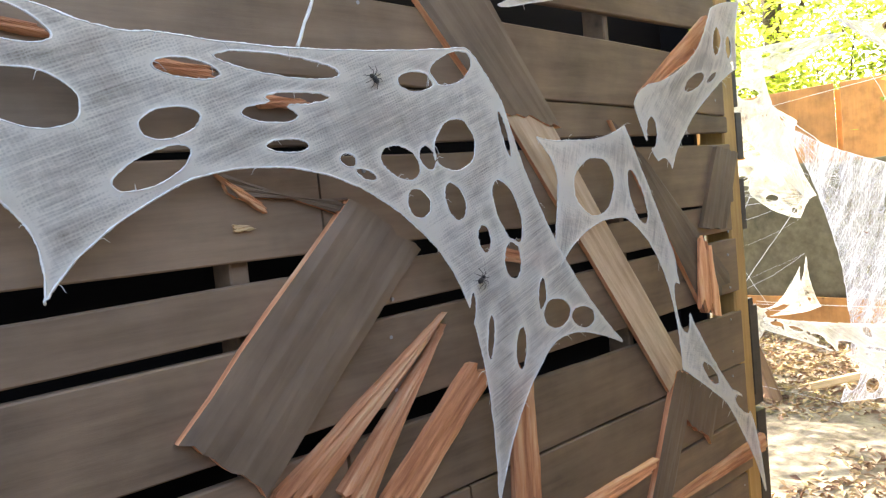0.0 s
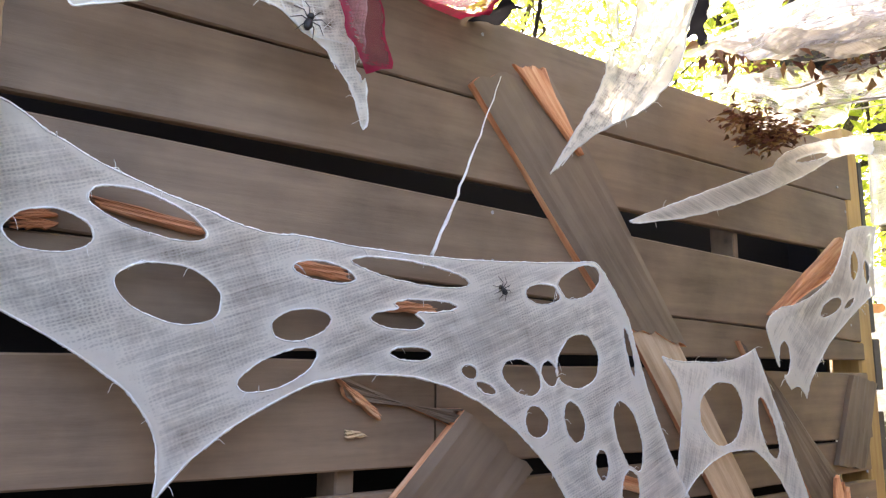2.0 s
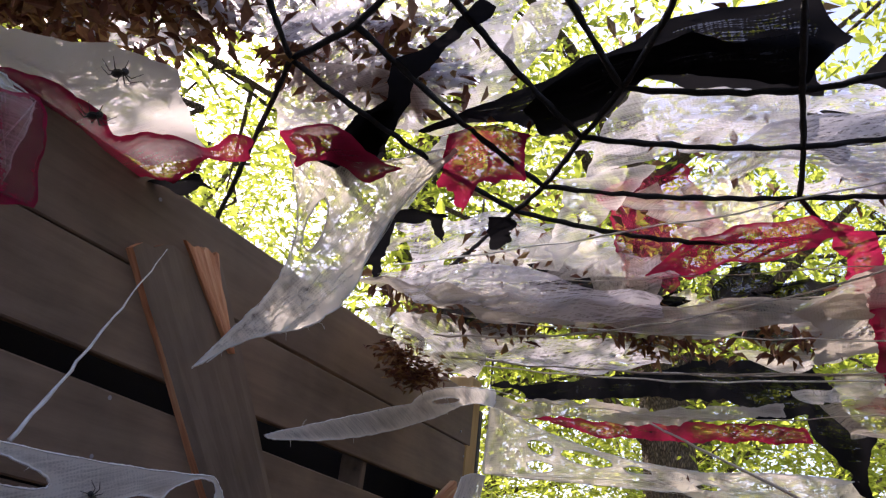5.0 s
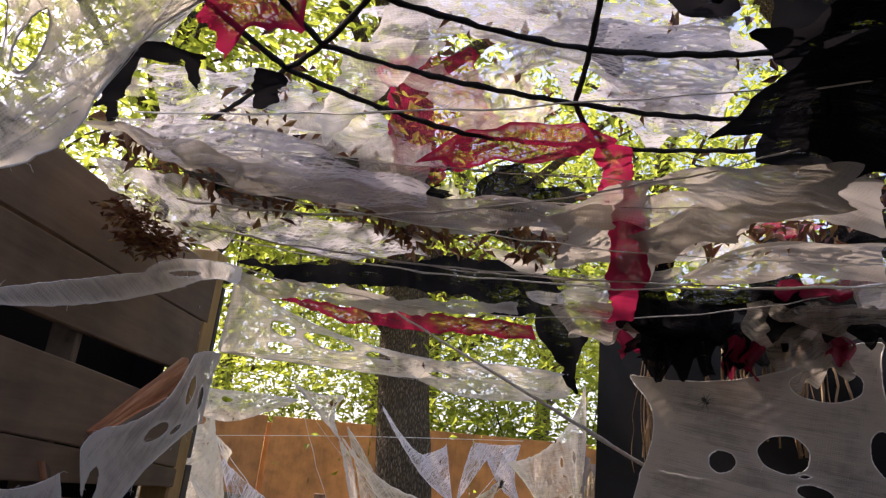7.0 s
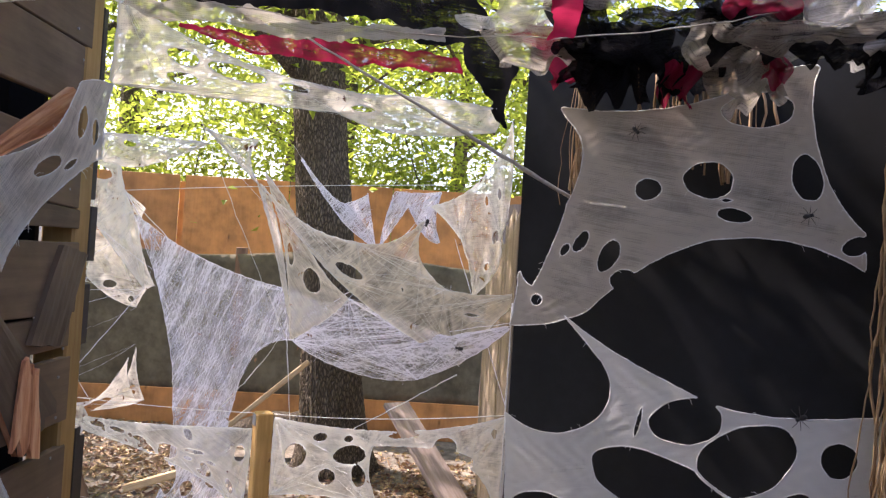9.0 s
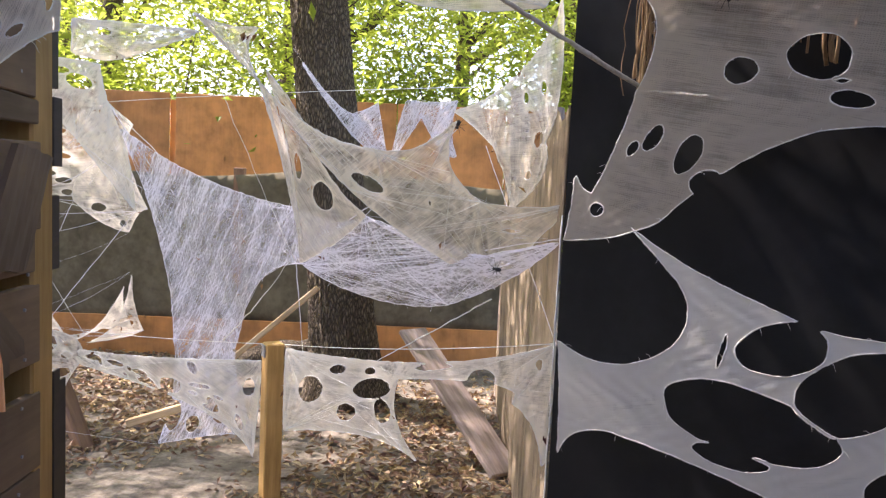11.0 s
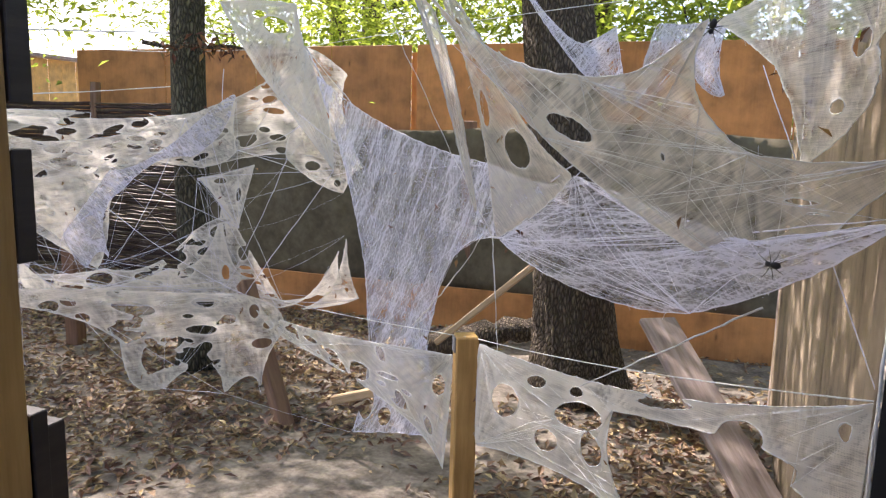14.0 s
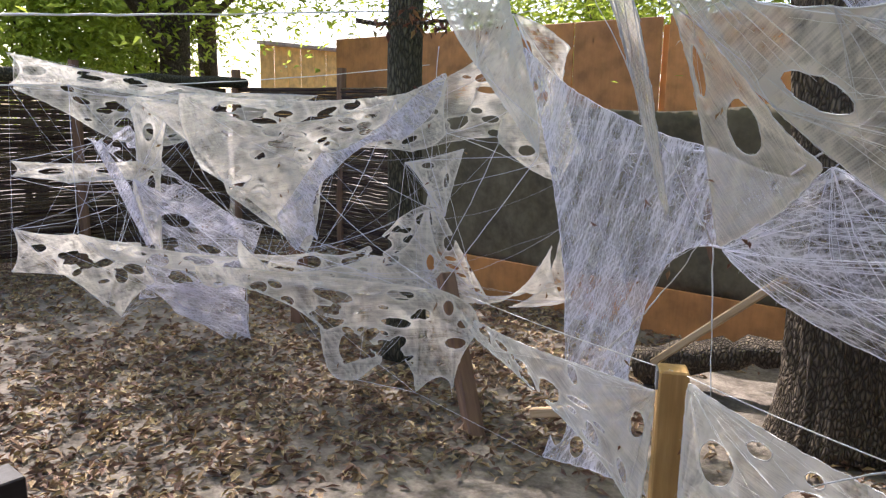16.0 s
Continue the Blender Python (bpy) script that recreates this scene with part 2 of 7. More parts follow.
M_DARK = wood("dark stained outer board", (0.012, 0.01, 0.009), (0.025, 0.02, 0.018), (0.045, 0.036, 0.03), 1, 0.6, 0.5, 0.4)
M_OLD = wood("grey weathered timber", (0.16, 0.12, 0.1), (0.28, 0.22, 0.19), (0.38, 0.32, 0.29), 2, 0.85, 0.3, 0.7)
M_BROWNPOST = wood("brown timber post", (0.13, 0.07, 0.04), (0.22, 0.12, 0.07), (0.3, 0.18, 0.1), 2, 0.75, 0.3, 0.5)
M_BLACKW = plain("matt black board", [(0.0025, 0.003, 0.004), (0.004, 0.005, 0.006), (0.007, 0.008, 0.01)], 3.0, 0.95, 0.25)
# near-black colour that stands in for the shade behind the wall gaps
M_GAPSHADE = plain("near-black gap shade", [(0.001, 0.001, 0.002), (0.002, 0.002, 0.003)], 2.0, 0.9, 0.1)
M_GAUZE = gauze("white open gauze", (0.86, 0.83, 0.755), see=0.75)
M_SHEET = gauze("beige stretched gauze", (0.80, 0.75, 0.66), 0.7, see=0.45)
# white gauze greyed: the roof's shading is put into its colour
M_ROOF = gauze("grey-shaded roof gauze", (0.56, 0.56, 0.55), 0.7)
M_BRIGHT = gauze("unshaded white roof gauze", (0.8, 0.79, 0.77), 0.8, see=0.5)
# same for the teased fibre: roof shading mixed into a greyer colour
M_ROOFSTR = stringy("grey-shaded teased roof fibre", (0.56, 0.56, 0.6))
# darker gauze copy: shade on the black-wall web put into its base colour
M_GAUZE_SHADED = gauze("grey shaded gauze", (0.60, 0.55, 0.48), 1.0)
M_GREYW = gauze("white ribbed gauze", (0.84, 0.84, 0.80), 0.6, see=0.6, thread=0.45)
M_STRING = stringy("teased lilac-white fibre", (0.80, 0.79, 0.86))
M_RED = gauze("crimson sheer cloth", (0.34, 0.02, 0.065), 0.8, see=0.28, thread=0.15)
M_BLACK = gauze("black rag cloth", (0.012, 0.012, 0.014), 0.8, see=0.2, thread=0.2)
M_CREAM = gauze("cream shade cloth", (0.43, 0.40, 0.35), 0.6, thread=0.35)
M_RIM = plain("rolled gauze edge", [(0.66, 0.65, 0.60), (0.82, 0.82, 0.78)], 60.0, 0.95, 0.3, 0.001)
M_CORD = plain("black fuzzy rope", [(0.004, 0.004, 0.005), (0.014, 0.014, 0.016)], 160.0, 0.95, 0.8, 0.003)
M_JUTE = plain("frayed jute rope", [(0.16, 0.09, 0.04), (0.36, 0.24, 0.13), (0.5, 0.36, 0.21)], 30.0, 0.95, 0.8, 0.004, (1, 1, 0.15))
M_HESS = hessian("stained hessian", (0.31, 0.24, 0.16))
M_TARP = plain("grey-green canvas", [(0.07, 0.058, 0.034), (0.125, 0.105, 0.064), (0.18, 0.152, 0.096)], 2.5, 0.9, 0.5, 0.01)
M_ORANGE = wood("orange stained plywood", (0.36, 0.145, 0.04), (0.46, 0.20, 0.06), (0.52, 0.25, 0.09), 2, 0.6, 0.7, 0.2)
M_YELLOW = wood("yellow stained boarding", (0.5, 0.27, 0.06), (0.62, 0.36, 0.10), (0.7, 0.44, 0.16), 2, 0.6, 0.6, 0.2)
M_REED = plain("brown woven reed", [(0.035, 0.022, 0.014), (0.08, 0.05, 0.032), (0.13, 0.085, 0.055)], 14.0, 0.9, 0.8, 0.008, (6, 6, 1), island=True)
M_BARK = bark("ridged oak bark", (0.05, 0.036, 0.023), (0.13, 0.096, 0.06), (0.27, 0.215, 0.145))
M_BARKL = bark("mossy grey bark", (0.03, 0.026, 0.016), (0.09, 0.085, 0.05), (0.2, 0.185, 0.12))
M_SOIL = plain("sandy grey soil", [(0.085, 0.068, 0.05), (0.19, 0.16, 0.125), (0.32, 0.28, 0.225)], 6.0, 0.95, 0.8, 0.02)
M_LITTER = plain("dry oak leaves", [(0.17, 0.1, 0.05), (0.33, 0.22, 0.13), (0.5, 0.37, 0.24)], 9.0, 0.8, 0.2, island=True)
M_DEADLEAF = plain("curled brown leaves", [(0.09, 0.035, 0.015), (0.2, 0.085, 0.035), (0.3, 0.15, 0.06)], 9.0, 0.7, 0.2, island=True)
M_LEAF = foliage("oak foliage", (0.06, 0.12, 0.015), (0.16, 0.24, 0.04), (0.62, 0.74, 0.10))
M_METAL = plain("dull grey bracket", [(0.2, 0.2, 0.2), (0.3, 0.3, 0.31)], 40.0, 0.45, 0.2, 0.001)
M_SPIDER = plain("black plastic", [(0.008, 0.008, 0.008), (0.015, 0.015, 0.015)], 80.0, 0.5, 0.1)


# ---- shapes ----
def mesh_of(name, verts, faces, material, smooth=False):
    me = bpy.data.meshes.new(name)
    me.from_pydata([tuple(v) for v in verts], [], [tuple(f) for f in faces])
    me.update()
    if material:
        me.materials.append(material)
    if smooth:
        me.polygons.foreach_set("use_smooth", [True] * len(me.polygons))
    return me


def from_bm(name, bm, material, smooth=False):
    me = bpy.data.meshes.new(name)
    bm.to_mesh(me)
    bm.free()
    if material:
        me.materials.append(material)
    if smooth:
        me.polygons.foreach_set("use_smooth", [True] * len(me.polygons))
    return me


def part(name, data, parent, label="", m=None):
    ob = new(name, data)
    ob.parent = parent
    if m is not None:
        ob.matrix_basis = m
    return tagged(ob, label)


def thing(name, label, category, group="", kind="", m=None):
    ob = new(name)
    ob.empty_display_size = 0.1
    if m is not None:
        ob.matrix_basis = m
    return tagged(ob, label, category, group, kind)


def block(size, bevel=0.004, rag=(0, 0), seed=1, cuts=0, axis=1):
    """A sawn piece centred on its origin; rag: how far each end along the axis is splintered."""
    bm = bmesh.new()
    bmesh.ops.create_cube(bm, size=1.0)
    bmesh.ops.scale(bm, vec=size, verts=bm.verts)
    rng = random.Random(seed)
    other = [i for i in range(3) if i != axis]
    wide = max(other, key=lambda i: size[i])
    if any(rag) or cuts:
        for k in range(1, 8):
            n = [0, 0, 0]
            n[wide] = 1
            p = [0, 0, 0]
            p[wide] = -size[wide] / 2 + size[wide] * k / 8 + rng.uniform(-0.2, 0.2) * size[wide] / 8
            bmesh.ops.bisect_plane(bm, geom=bm.verts[:] + bm.edges[:] + bm.faces[:], plane_co=p, plane_no=n)
        step = {}
        for v in bm.verts:
            key = (round(v.co[wide], 4), v.co[axis] > 0)
            if key not in step:
                step[key] = rng.random() ** 1.5
            v.co[axis] -= math.copysign(step[key] * rag[1 if v.co[axis] > 0 else 0], v.co[axis])
    elif bevel:
        bmesh.ops.bevel(bm, geom=bm.edges[:], offset=bevel, segments=1, affect="EDGES", profile=0.5)
    return bm


def tube(points, radii, sides=8, wobble=0.0, seed=0, cap=True):
    """Verts and faces of a round piece along a line of points."""
    pts = [Vector(p) for p in points]
    rng = random.Random(seed)
    verts, faces = [], []
    side = None
    for i, p in enumerate(pts):
        d = (pts[min(i + 1, len(pts) - 1)] - pts[max(i - 1, 0)]).normalized()
        if side is None:
            side = d.orthogonal().normalized()
        side = (side - d * side.dot(d)).normalized()
        up = d.cross(side)
        r = radii[i] if hasattr(radii, "__len__") else radii
        for k in range(sides):
            a = 2 * math.pi * k / sides
            rr = r * (1 + wobble * rng.uniform(-1, 1))
            verts.append(p + side * math.cos(a) * rr + up * math.sin(a) * rr)
    for i in range(len(pts) - 1):
        for k in range(sides):
            a, b = i * sides + k, i * sides + (k + 1) % sides
            faces.append((a, b, b + sides, a + sides))
    if cap:
        faces.append(tuple(range(sides))[::-1])
        faces.append(tuple(range((len(pts) - 1) * sides, len(pts) * sides)))
    return verts, faces


def join(pieces):
    verts, faces = [], []
    for v, f in pieces:
        n = len(verts)
        verts += list(v)
        faces += [tuple(i + n for i in q) for q in f]
    return verts, faces


def arc(a, b, sag=0.0, n=10, drift=0.0, seed=0):
    a, b = Vector(a), Vector(b)
    rng = random.Random(seed)
    out = []
    for i in range(n + 1):
        t = i / n
        p = a.lerp(b, t)
        p.z -= sag * 4 * t * (1 - t)
        if 0 < i < n and drift:
            p += Vector([rng.uniform(-drift, drift) for _ in range(3)])
        out.append(p)
    return out


STUCK, ANCHORS = [], []


def cell_clip(poly, vals):
    """Cut a cell's polygon where its value falls under nought."""
    res = []
    n = len(poly)
    for i in range(n):
        a, b, fa, fb = poly[i], poly[(i + 1) % n], vals[i], vals[(i + 1) % n]
        if fa > 0:
            res.append((a, None, 0.0))
        if (fa > 0) != (fb > 0):
            res.append((a, b, fa / (fa - fb)))
    return res


def web(name, label, origin, u_axis, v_axis, outline, holes, mat=None, density=0.7, bulge=0.03, cell=0.01, warp=0, rim=0.0018, sag=0.0, rag=0.0, folds=0.0, extra=0, group="gauze cobwebs", category="cobweb"):
    """A stretched cloth with hollow edges between its pinned corners and round holes torn in it.
    outline: corner u, v and the middle of the edge that follows; holes: u, v, two radii, degrees."""
    rng = random.Random(len(outline) * 131 + int(abs(origin[0]) * 1000) + int(abs(origin[2]) * 77))
    o, ua, va = Vector(origin), Vector(u_axis), Vector(v_axis)
    na = ua.cross(va)
    line = []
    k = len(outline)
    for i in range(k):
        c, m, e = outline[i][:2], outline[i][2:], outline[(i + 1) % k][:2]
        q = [2 * m[j] - (c[j] + e[j]) / 2 for j in (0, 1)]
        for s in range(14):
            t = s / 14
            line.append([(1 - t) ** 2 * c[j] + 2 * t * (1 - t) * q[j] + t * t * e[j] for j in (0, 1)])
    line = np.array(line)
    lo, hi = line.min(0) - cell, line.max(0) + cell
    nu, nv = int((hi[0] - lo[0]) / cell) + 2, int((hi[1] - lo[1]) / cell) + 2
    gu, gv = np.meshgrid(lo[0] + cell * np.arange(nu), lo[1] + cell * np.arange(nv), indexing="ij")
    p = np.stack([gu.ravel(), gv.ravel()], 1)
    dist = np.full(len(p), 1e9)
    inside = np.zeros(len(p), bool)
    for i in range(len(line)):
        a, b = line[i], line[(i + 1) % len(line)]
        e = b - a
        t = np.clip(((p - a) @ e) / max(1e-12, e @ e), 0, 1)
        dist = np.minimum(dist, np.hypot(*(p - a - t[:, None] * e).T))
        cross = (a[1] > p[:, 1]) != (b[1] > p[:, 1])
        x = a[0] + (p[:, 1] - a[1]) * (b[0] - a[0]) / (b[1] - a[1] if abs(b[1] - a[1]) > 1e-12 else 1e-12)
        inside ^= cross & (p[:, 0] < x)
    f = np.where(inside, dist, -dist)
    ripple = 0.12 * np.sin(p[:, 0] * 61 + 3 * np.sin(p[:, 1] * 37)) * cell
    f = f + ripple
    if rag:
        f = f + rag * np.array([noise.noise(Vector((a * 14, b * 14, origin[0]))) + 0.6 * noise.noise(Vector((a * 45, b * 45, 2))) for a, b in p])
    edge_d, first, second = f.copy(), np.full(len(p), 1e3), np.full(len(p), 1e3)
    for hu, hv, ra, rb, deg in holes:
        c, s = math.cos(radians(deg)), math.sin(radians(deg))
        x, y = p[:, 0] - hu, p[:, 1] - hv
        a, b = (x * c + y * s) / ra, (y * c - x * s) / rb
        th = np.arctan2(b, a)
        r = np.hypot(a, b)
        edge = 0.96 + 0.03 * np.sin(3 * th + hu * 50) + 0.014 * np.sin(7 * th + hv * 90)
        d = (r - edge) * np.where(r > 1, np.sqrt(ra * rb), min(ra, rb))
        f = np.minimum(f, d)
        second = np.minimum(second, np.maximum(first, d))
        first = np.minimum(first, d)
    thread = np.where((first < 0.004) & (second < 0.006), 0.75 * cell - np.abs(first - second), -1.0)
    f = np.maximum(f, np.minimum(thread, edge_d))
    for _ in range(extra):
        q = line[rng.randrange(len(line))] * rng.uniform(0.1, 0.9) + line[rng.randrange(len(line))] * rng.uniform(0.05, 0.4)
        ra = rng.uniform(0.02, 0.075)
        rb = ra * rng.uniform(0.25, 0.6)
        c, s = math.cos(radians(warp + rng.uniform(-25, 25))), math.sin(radians(warp + rng.uniform(-25, 25)))
        x, y = p[:, 0] - q[0], p[:, 1] - q[1]
        r = np.hypot((x * c + y * s) / ra, (y * c - x * s) / rb)
        f = np.where(f > 0, np.minimum(f, np.maximum((r - 1) * rb, np.where(edge_d < 0.012, 1, -1))), f)
    fg = f.reshape(nu, nv)
    inside_v = fg > 0
    number = np.full(fg.shape, -1)
    number[inside_v] = np.arange(inside_v.sum())
    iu, iv = np.nonzero(inside_v)
    verts = [(lo[0] + cell * a, lo[1] + cell * b) for a, b in zip(iu.tolist(), iv.tolist())]
    fv = fg[inside_v].tolist()
    corner = [inside_v[:-1, :-1], inside_v[1:, :-1], inside_v[1:, 1:], inside_v[:-1, 1:]]
    full = corner[0] & corner[1] & corner[2] & corner[3]
    some = (corner[0] | corner[1] | corner[2] | corner[3]) & ~full
    faces = np.stack([number[:-1, :-1][full], number[1:, :-1][full], number[1:, 1:][full], number[:-1, 1:][full]], 1).tolist()
    index = {}
    for i, j in zip(*[q.tolist() for q in np.nonzero(some)]):
        ids = ((i, j), (i + 1, j), (i + 1, j + 1), (i, j + 1))
        face = []
        for a, b, t in cell_clip(ids, [fg[q] for q in ids]):
            if b is None:
                face.append(int(number[a]))
            else:
                key = (min(a, b), max(a, b))
                if key not in index:
                    index[key] = len(verts)
                    verts.append((lo[0] + cell * (a[0] + (b[0] - a[0]) * t), lo[1] + cell * (a[1] + (b[1] - a[1]) * t)))
                    fv.append(0.0)
                face.append(index[key])
        if len(face) >= 3:
            faces.append(face)
    # keep the one sheet that hangs together, drop loose snippets
    root = list(range(len(verts)))

    def find(q):
        while root[q] != q:
            root[q] = root[root[q]]
            q = root[q]
        return q

    for fc in faces:
        a = find(fc[0])
        for q in fc[1:]:
            root[find(q)] = a
    tally = {}
    for fc in faces:
        a = find(fc[0])
        tally[a] = tally.get(a, 0) + 1
    best = max(tally, key=tally.get)
    faces = [fc for fc in faces if find(fc[0]) == best]
    used = sorted({q for fc in faces for q in fc})
    renum = {q: n for n, q in enumerate(used)}
    faces = [[renum[q] for q in fc] for fc in faces]
    w = np.array(verts)[used]
    d = np.array(fv)[used]
    cu, cv = (w[:, 0] - lo[0]) / (hi[0] - lo[0]), (w[:, 1] - lo[1]) / (hi[1] - lo[1])
    ph = rng.uniform(0, 6)
    lift = bulge * (np.sin(math.pi * cu) * np.sin(math.pi * cv) + 0.35 * np.sin(5 * cu + 3 * cv + ph) * np.sin(math.pi * cv) * np.sin(math.pi * cu))
    lift += 0.0007 * np.sin(w[:, 0] * 90 + 8 * np.sin(w[:, 1] * 23 + ph)) * np.clip(d * 30, 0, 1)
    if folds:
        turn = np.array([noise.noise(Vector((a * 3, b * 3, 5 + ph))) for a, b in w])
        lift += folds * np.sin(w[:, 0] * 34 + 7 * turn + ph) * (0.4 + 0.6 * np.clip(d * 12, 0, 1)) + folds * 0.8 * np.sin(w[:, 1] * 27 + 9 * turn) + folds * 1.5 * turn
    ov, uv3, vv3, nn = np.array(o), np.array(ua), np.array(va), np.array(na)
    # folds that fan out from the pinned corners
    table = np.random.default_rng(k * 17 + int(abs(origin[1]) * 1000)).uniform(-1, 1, 720)
    pull, gather = np.zeros(len(w)), np.zeros(len(w))
    reach = 0.22 * max(1.0, math.sqrt(len(w)) * cell / 0.7)
    for c in outline:
        du, dv = w[:, 0] - c[0], w[:, 1] - c[1]
        r = np.hypot(du, dv)
        at = (np.arctan2(dv, du) / (2 * math.pi) + 0.5) * 230
        i0 = at.astype(int)
        fan = table[i0 % 720] * (1 - at + i0) + table[(i0 + 1) % 720] * (at - i0)
        at2 = at * 0.33
        i1 = at2.astype(int)
        fan += table[(i1 + 300) % 720] * (1 - at2 + i1) + table[(i1 + 301) % 720] * (at2 - i1)
        pull += fan * np.exp(-r / reach) * np.clip(r / 0.03, 0, 1)
        gather += np.exp(-r / 0.045)
    pull *= (0.25 if cell < 0.008 else 1.0) if category == "cobweb" else 0.0
    lift += 0.0035 * pull
    pts = ov + w[:, :1] * uv3 + w[:, 1:] * vv3 + lift[:, None] * nn
    pts[:, 2] -= sag * np.sin(math.pi * cu) * np.sin(math.pi * cv)
    me = mesh_of(name, pts.tolist(), faces, mat, True)
    layer = me.attributes.new("weave", "FLOAT", "POINT")
    layer.data.foreach_set("value", np.clip(density - 0.04 + 0.4 * np.exp(-d / 0.006) + 0.2 * np.exp(-d / 0.03) + (0.55 if mat is M_STRING else 0.3) * pull + (0.4 if category == "cobweb" else 0.0) * gather, 0.05, 1.4))
    uvl = me.uv_layers.new(name="UVMap")
    loops = np.zeros(len(me.loops), int)
    me.loops.foreach_get("vertex_index", loops)
    c, s = math.cos(radians(warp)), math.sin(radians(warp))
    turned = np.stack([w[:, 0] * c + w[:, 1] * s, w[:, 1] * c - w[:, 0] * s], 1)
    uvl.data.foreach_set("uv", turned[loops].ravel())
    ob = tagged(new(name, me), label, category, group)
    edge_mat = M_STRINGRIM if mat is M_STRING else (M_RIM if mat in (M_GAUZE, M_GREYW, M_GAUZE_SHADED, M_SHEET, M_CREAM) else mat)
    if category == "cobweb":
        grid = {}
        for n, q in enumerate(np.round((w - lo) / cell).astype(int).tolist()):
            grid[tuple(q)] = n
        pulled = []
        for c in outline:
            for _ in range(0 if cell < 0.008 else (20 if mat is M_STRING else 9)):
                e = w[rng.randrange(len(w))]
                b = (c[0] + (e[0] - c[0]) * 1.1, c[1] + (e[1] - c[1]) * 1.1)
                steps = max(6, int(math.hypot(b[0] - c[0], b[1] - c[1]) / 0.03))
                run = []
                for i in range(steps + 1):
                    q = (c[0] + (b[0] - c[0]) * i / steps, c[1] + (b[1] - c[1]) * i / steps)
                    n = grid.get((round((q[0] - lo[0]) / cell), round((q[1] - lo[1]) / cell)))
                    if n is None:
                        if len(run) > 3:
                            break
                        run = []
                        continue
                    run.append(Vector(pts[n]) + ua * (q[0] - w[n][0]) + va * (q[1] - w[n][1]) + na * rng.uniform(0.001, 0.003))
                if len(run) > 3:
                    r0 = rng.choice((0.0006, 0.0008, 0.0012))
                    pulled.append(tube(run, [r0 * (1.3 - 0.9 * i / len(run)) for i in range(len(run))], 3, 0.2, len(run), False))
        if pulled:
            tagged(part("pulled_threads", mesh_of("pulled_threads", *join(pulled), edge_mat), ob), kind="stuff")
    if rim:
        seen_edges = {}
        for fc in faces:
            for n in range(len(fc)):
                e = (fc[n - 1], fc[n])
                seen_edges[tuple(sorted(e))] = seen_edges.get(tuple(sorted(e)), 0) + 1
        nxt = {}
        for (a, b), n in seen_edges.items():
            if n == 1:
                nxt.setdefault(a, []).append(b)
                nxt.setdefault(b, []).append(a)
        left = set(nxt)
        hairs = []
        while left:
            s0 = left.pop()
            chain = [s0]
            cur = s0
            while True:
                step = [b for b in nxt[cur] if b in left]
                if not step:
                    break
                cur = step[0]
                left.discard(cur)
                chain.append(cur)
            for q in chain:
                if rng.random() < 0.05 and cell < 0.013:
                    a = Vector(pts[q])
                    way = (ua * rng.uniform(-1, 1) + va * rng.uniform(-1.2, 0.6) + na * rng.uniform(-0.4, 0.8)).normalized() * rng.uniform(0.006, 0.026)
                    hairs.append(tube([a, a + way * 0.5 + Vector((0, 0, 0.002)), a + way - Vector((0, 0, 0.004))], [0.0008, 0.0006, 0.0003], 3))
            if len(chain) > 4:
                line3 = [pts[n] for n in chain] + [pts[chain[0]]]
                part("rolled_edge", mesh_of("rolled_edge", *tube(line3, [rim * rng.uniform(0.55, 1.25) for _ in line3], 4, 0.2, len(chain), False), edge_mat, True), ob)
        if hairs:
            tagged(part("frayed_threads", mesh_of("frayed_threads", *join(hairs), edge_mat), ob), kind="stuff")
    if category == "cobweb":
        span = math.sqrt(len(pts)) * cell
        for _ in range(int(14 * span)):
            STUCK.append(tuple(pts[rng.randrange(len(pts))]))
        ANCHORS.append([tuple(o + ua * c[0] + va * c[1]) for c in outline])
    return ob


M_STRINGRIM = plain("bundled fibre edge", [(0.7, 0.69, 0.76), (0.82, 0.81, 0.87)], 60.0, 0.95, 0.3, 0.001)


def leaf_cloud(rng, centres, count, spread, size, flat=0.4, droop=0.2):
    """Many small folded leaf blades, scattered round the centres."""
    c = np.array(centres)
    pick = rng.integers(0, len(c), count)
    pos = c[pick] + rng.normal(0, 1, (count, 3)) * np.array(spread)
    d = rng.normal(0, 1, (count, 3)) * np.array([1, 1, flat])
    d[:, 2] -= droop
    d /= np.linalg.norm(d, axis=1)[:, None]
    up = rng.normal(0, 1, (count, 3)) * 0.6 + np.array([0, 0, 1])
    s = np.cross(d, up)
    s /= np.linalg.norm(s, axis=1)[:, None]
    n = np.cross(s, d)
    ln = size * rng.uniform(0.6, 1.3, count)[:, None]
    wd = ln * rng.uniform(0.15, 0.24, count)[:, None]
    base, tip = pos, pos + d * ln - n * ln * 0.15
    mid = pos + d * ln * 0.5
    l, r = mid + s * wd + n * wd * 0.5, mid - s * wd + n * wd * 0.5
    verts = np.stack([base, l, tip, r], 1).reshape(-1, 3)
    k = np.arange(count)[:, None] * 4
    faces = np.concatenate([k + [0, 1, 2], k + [0, 2, 3]], 0)
    return verts.tolist(), faces.tolist()

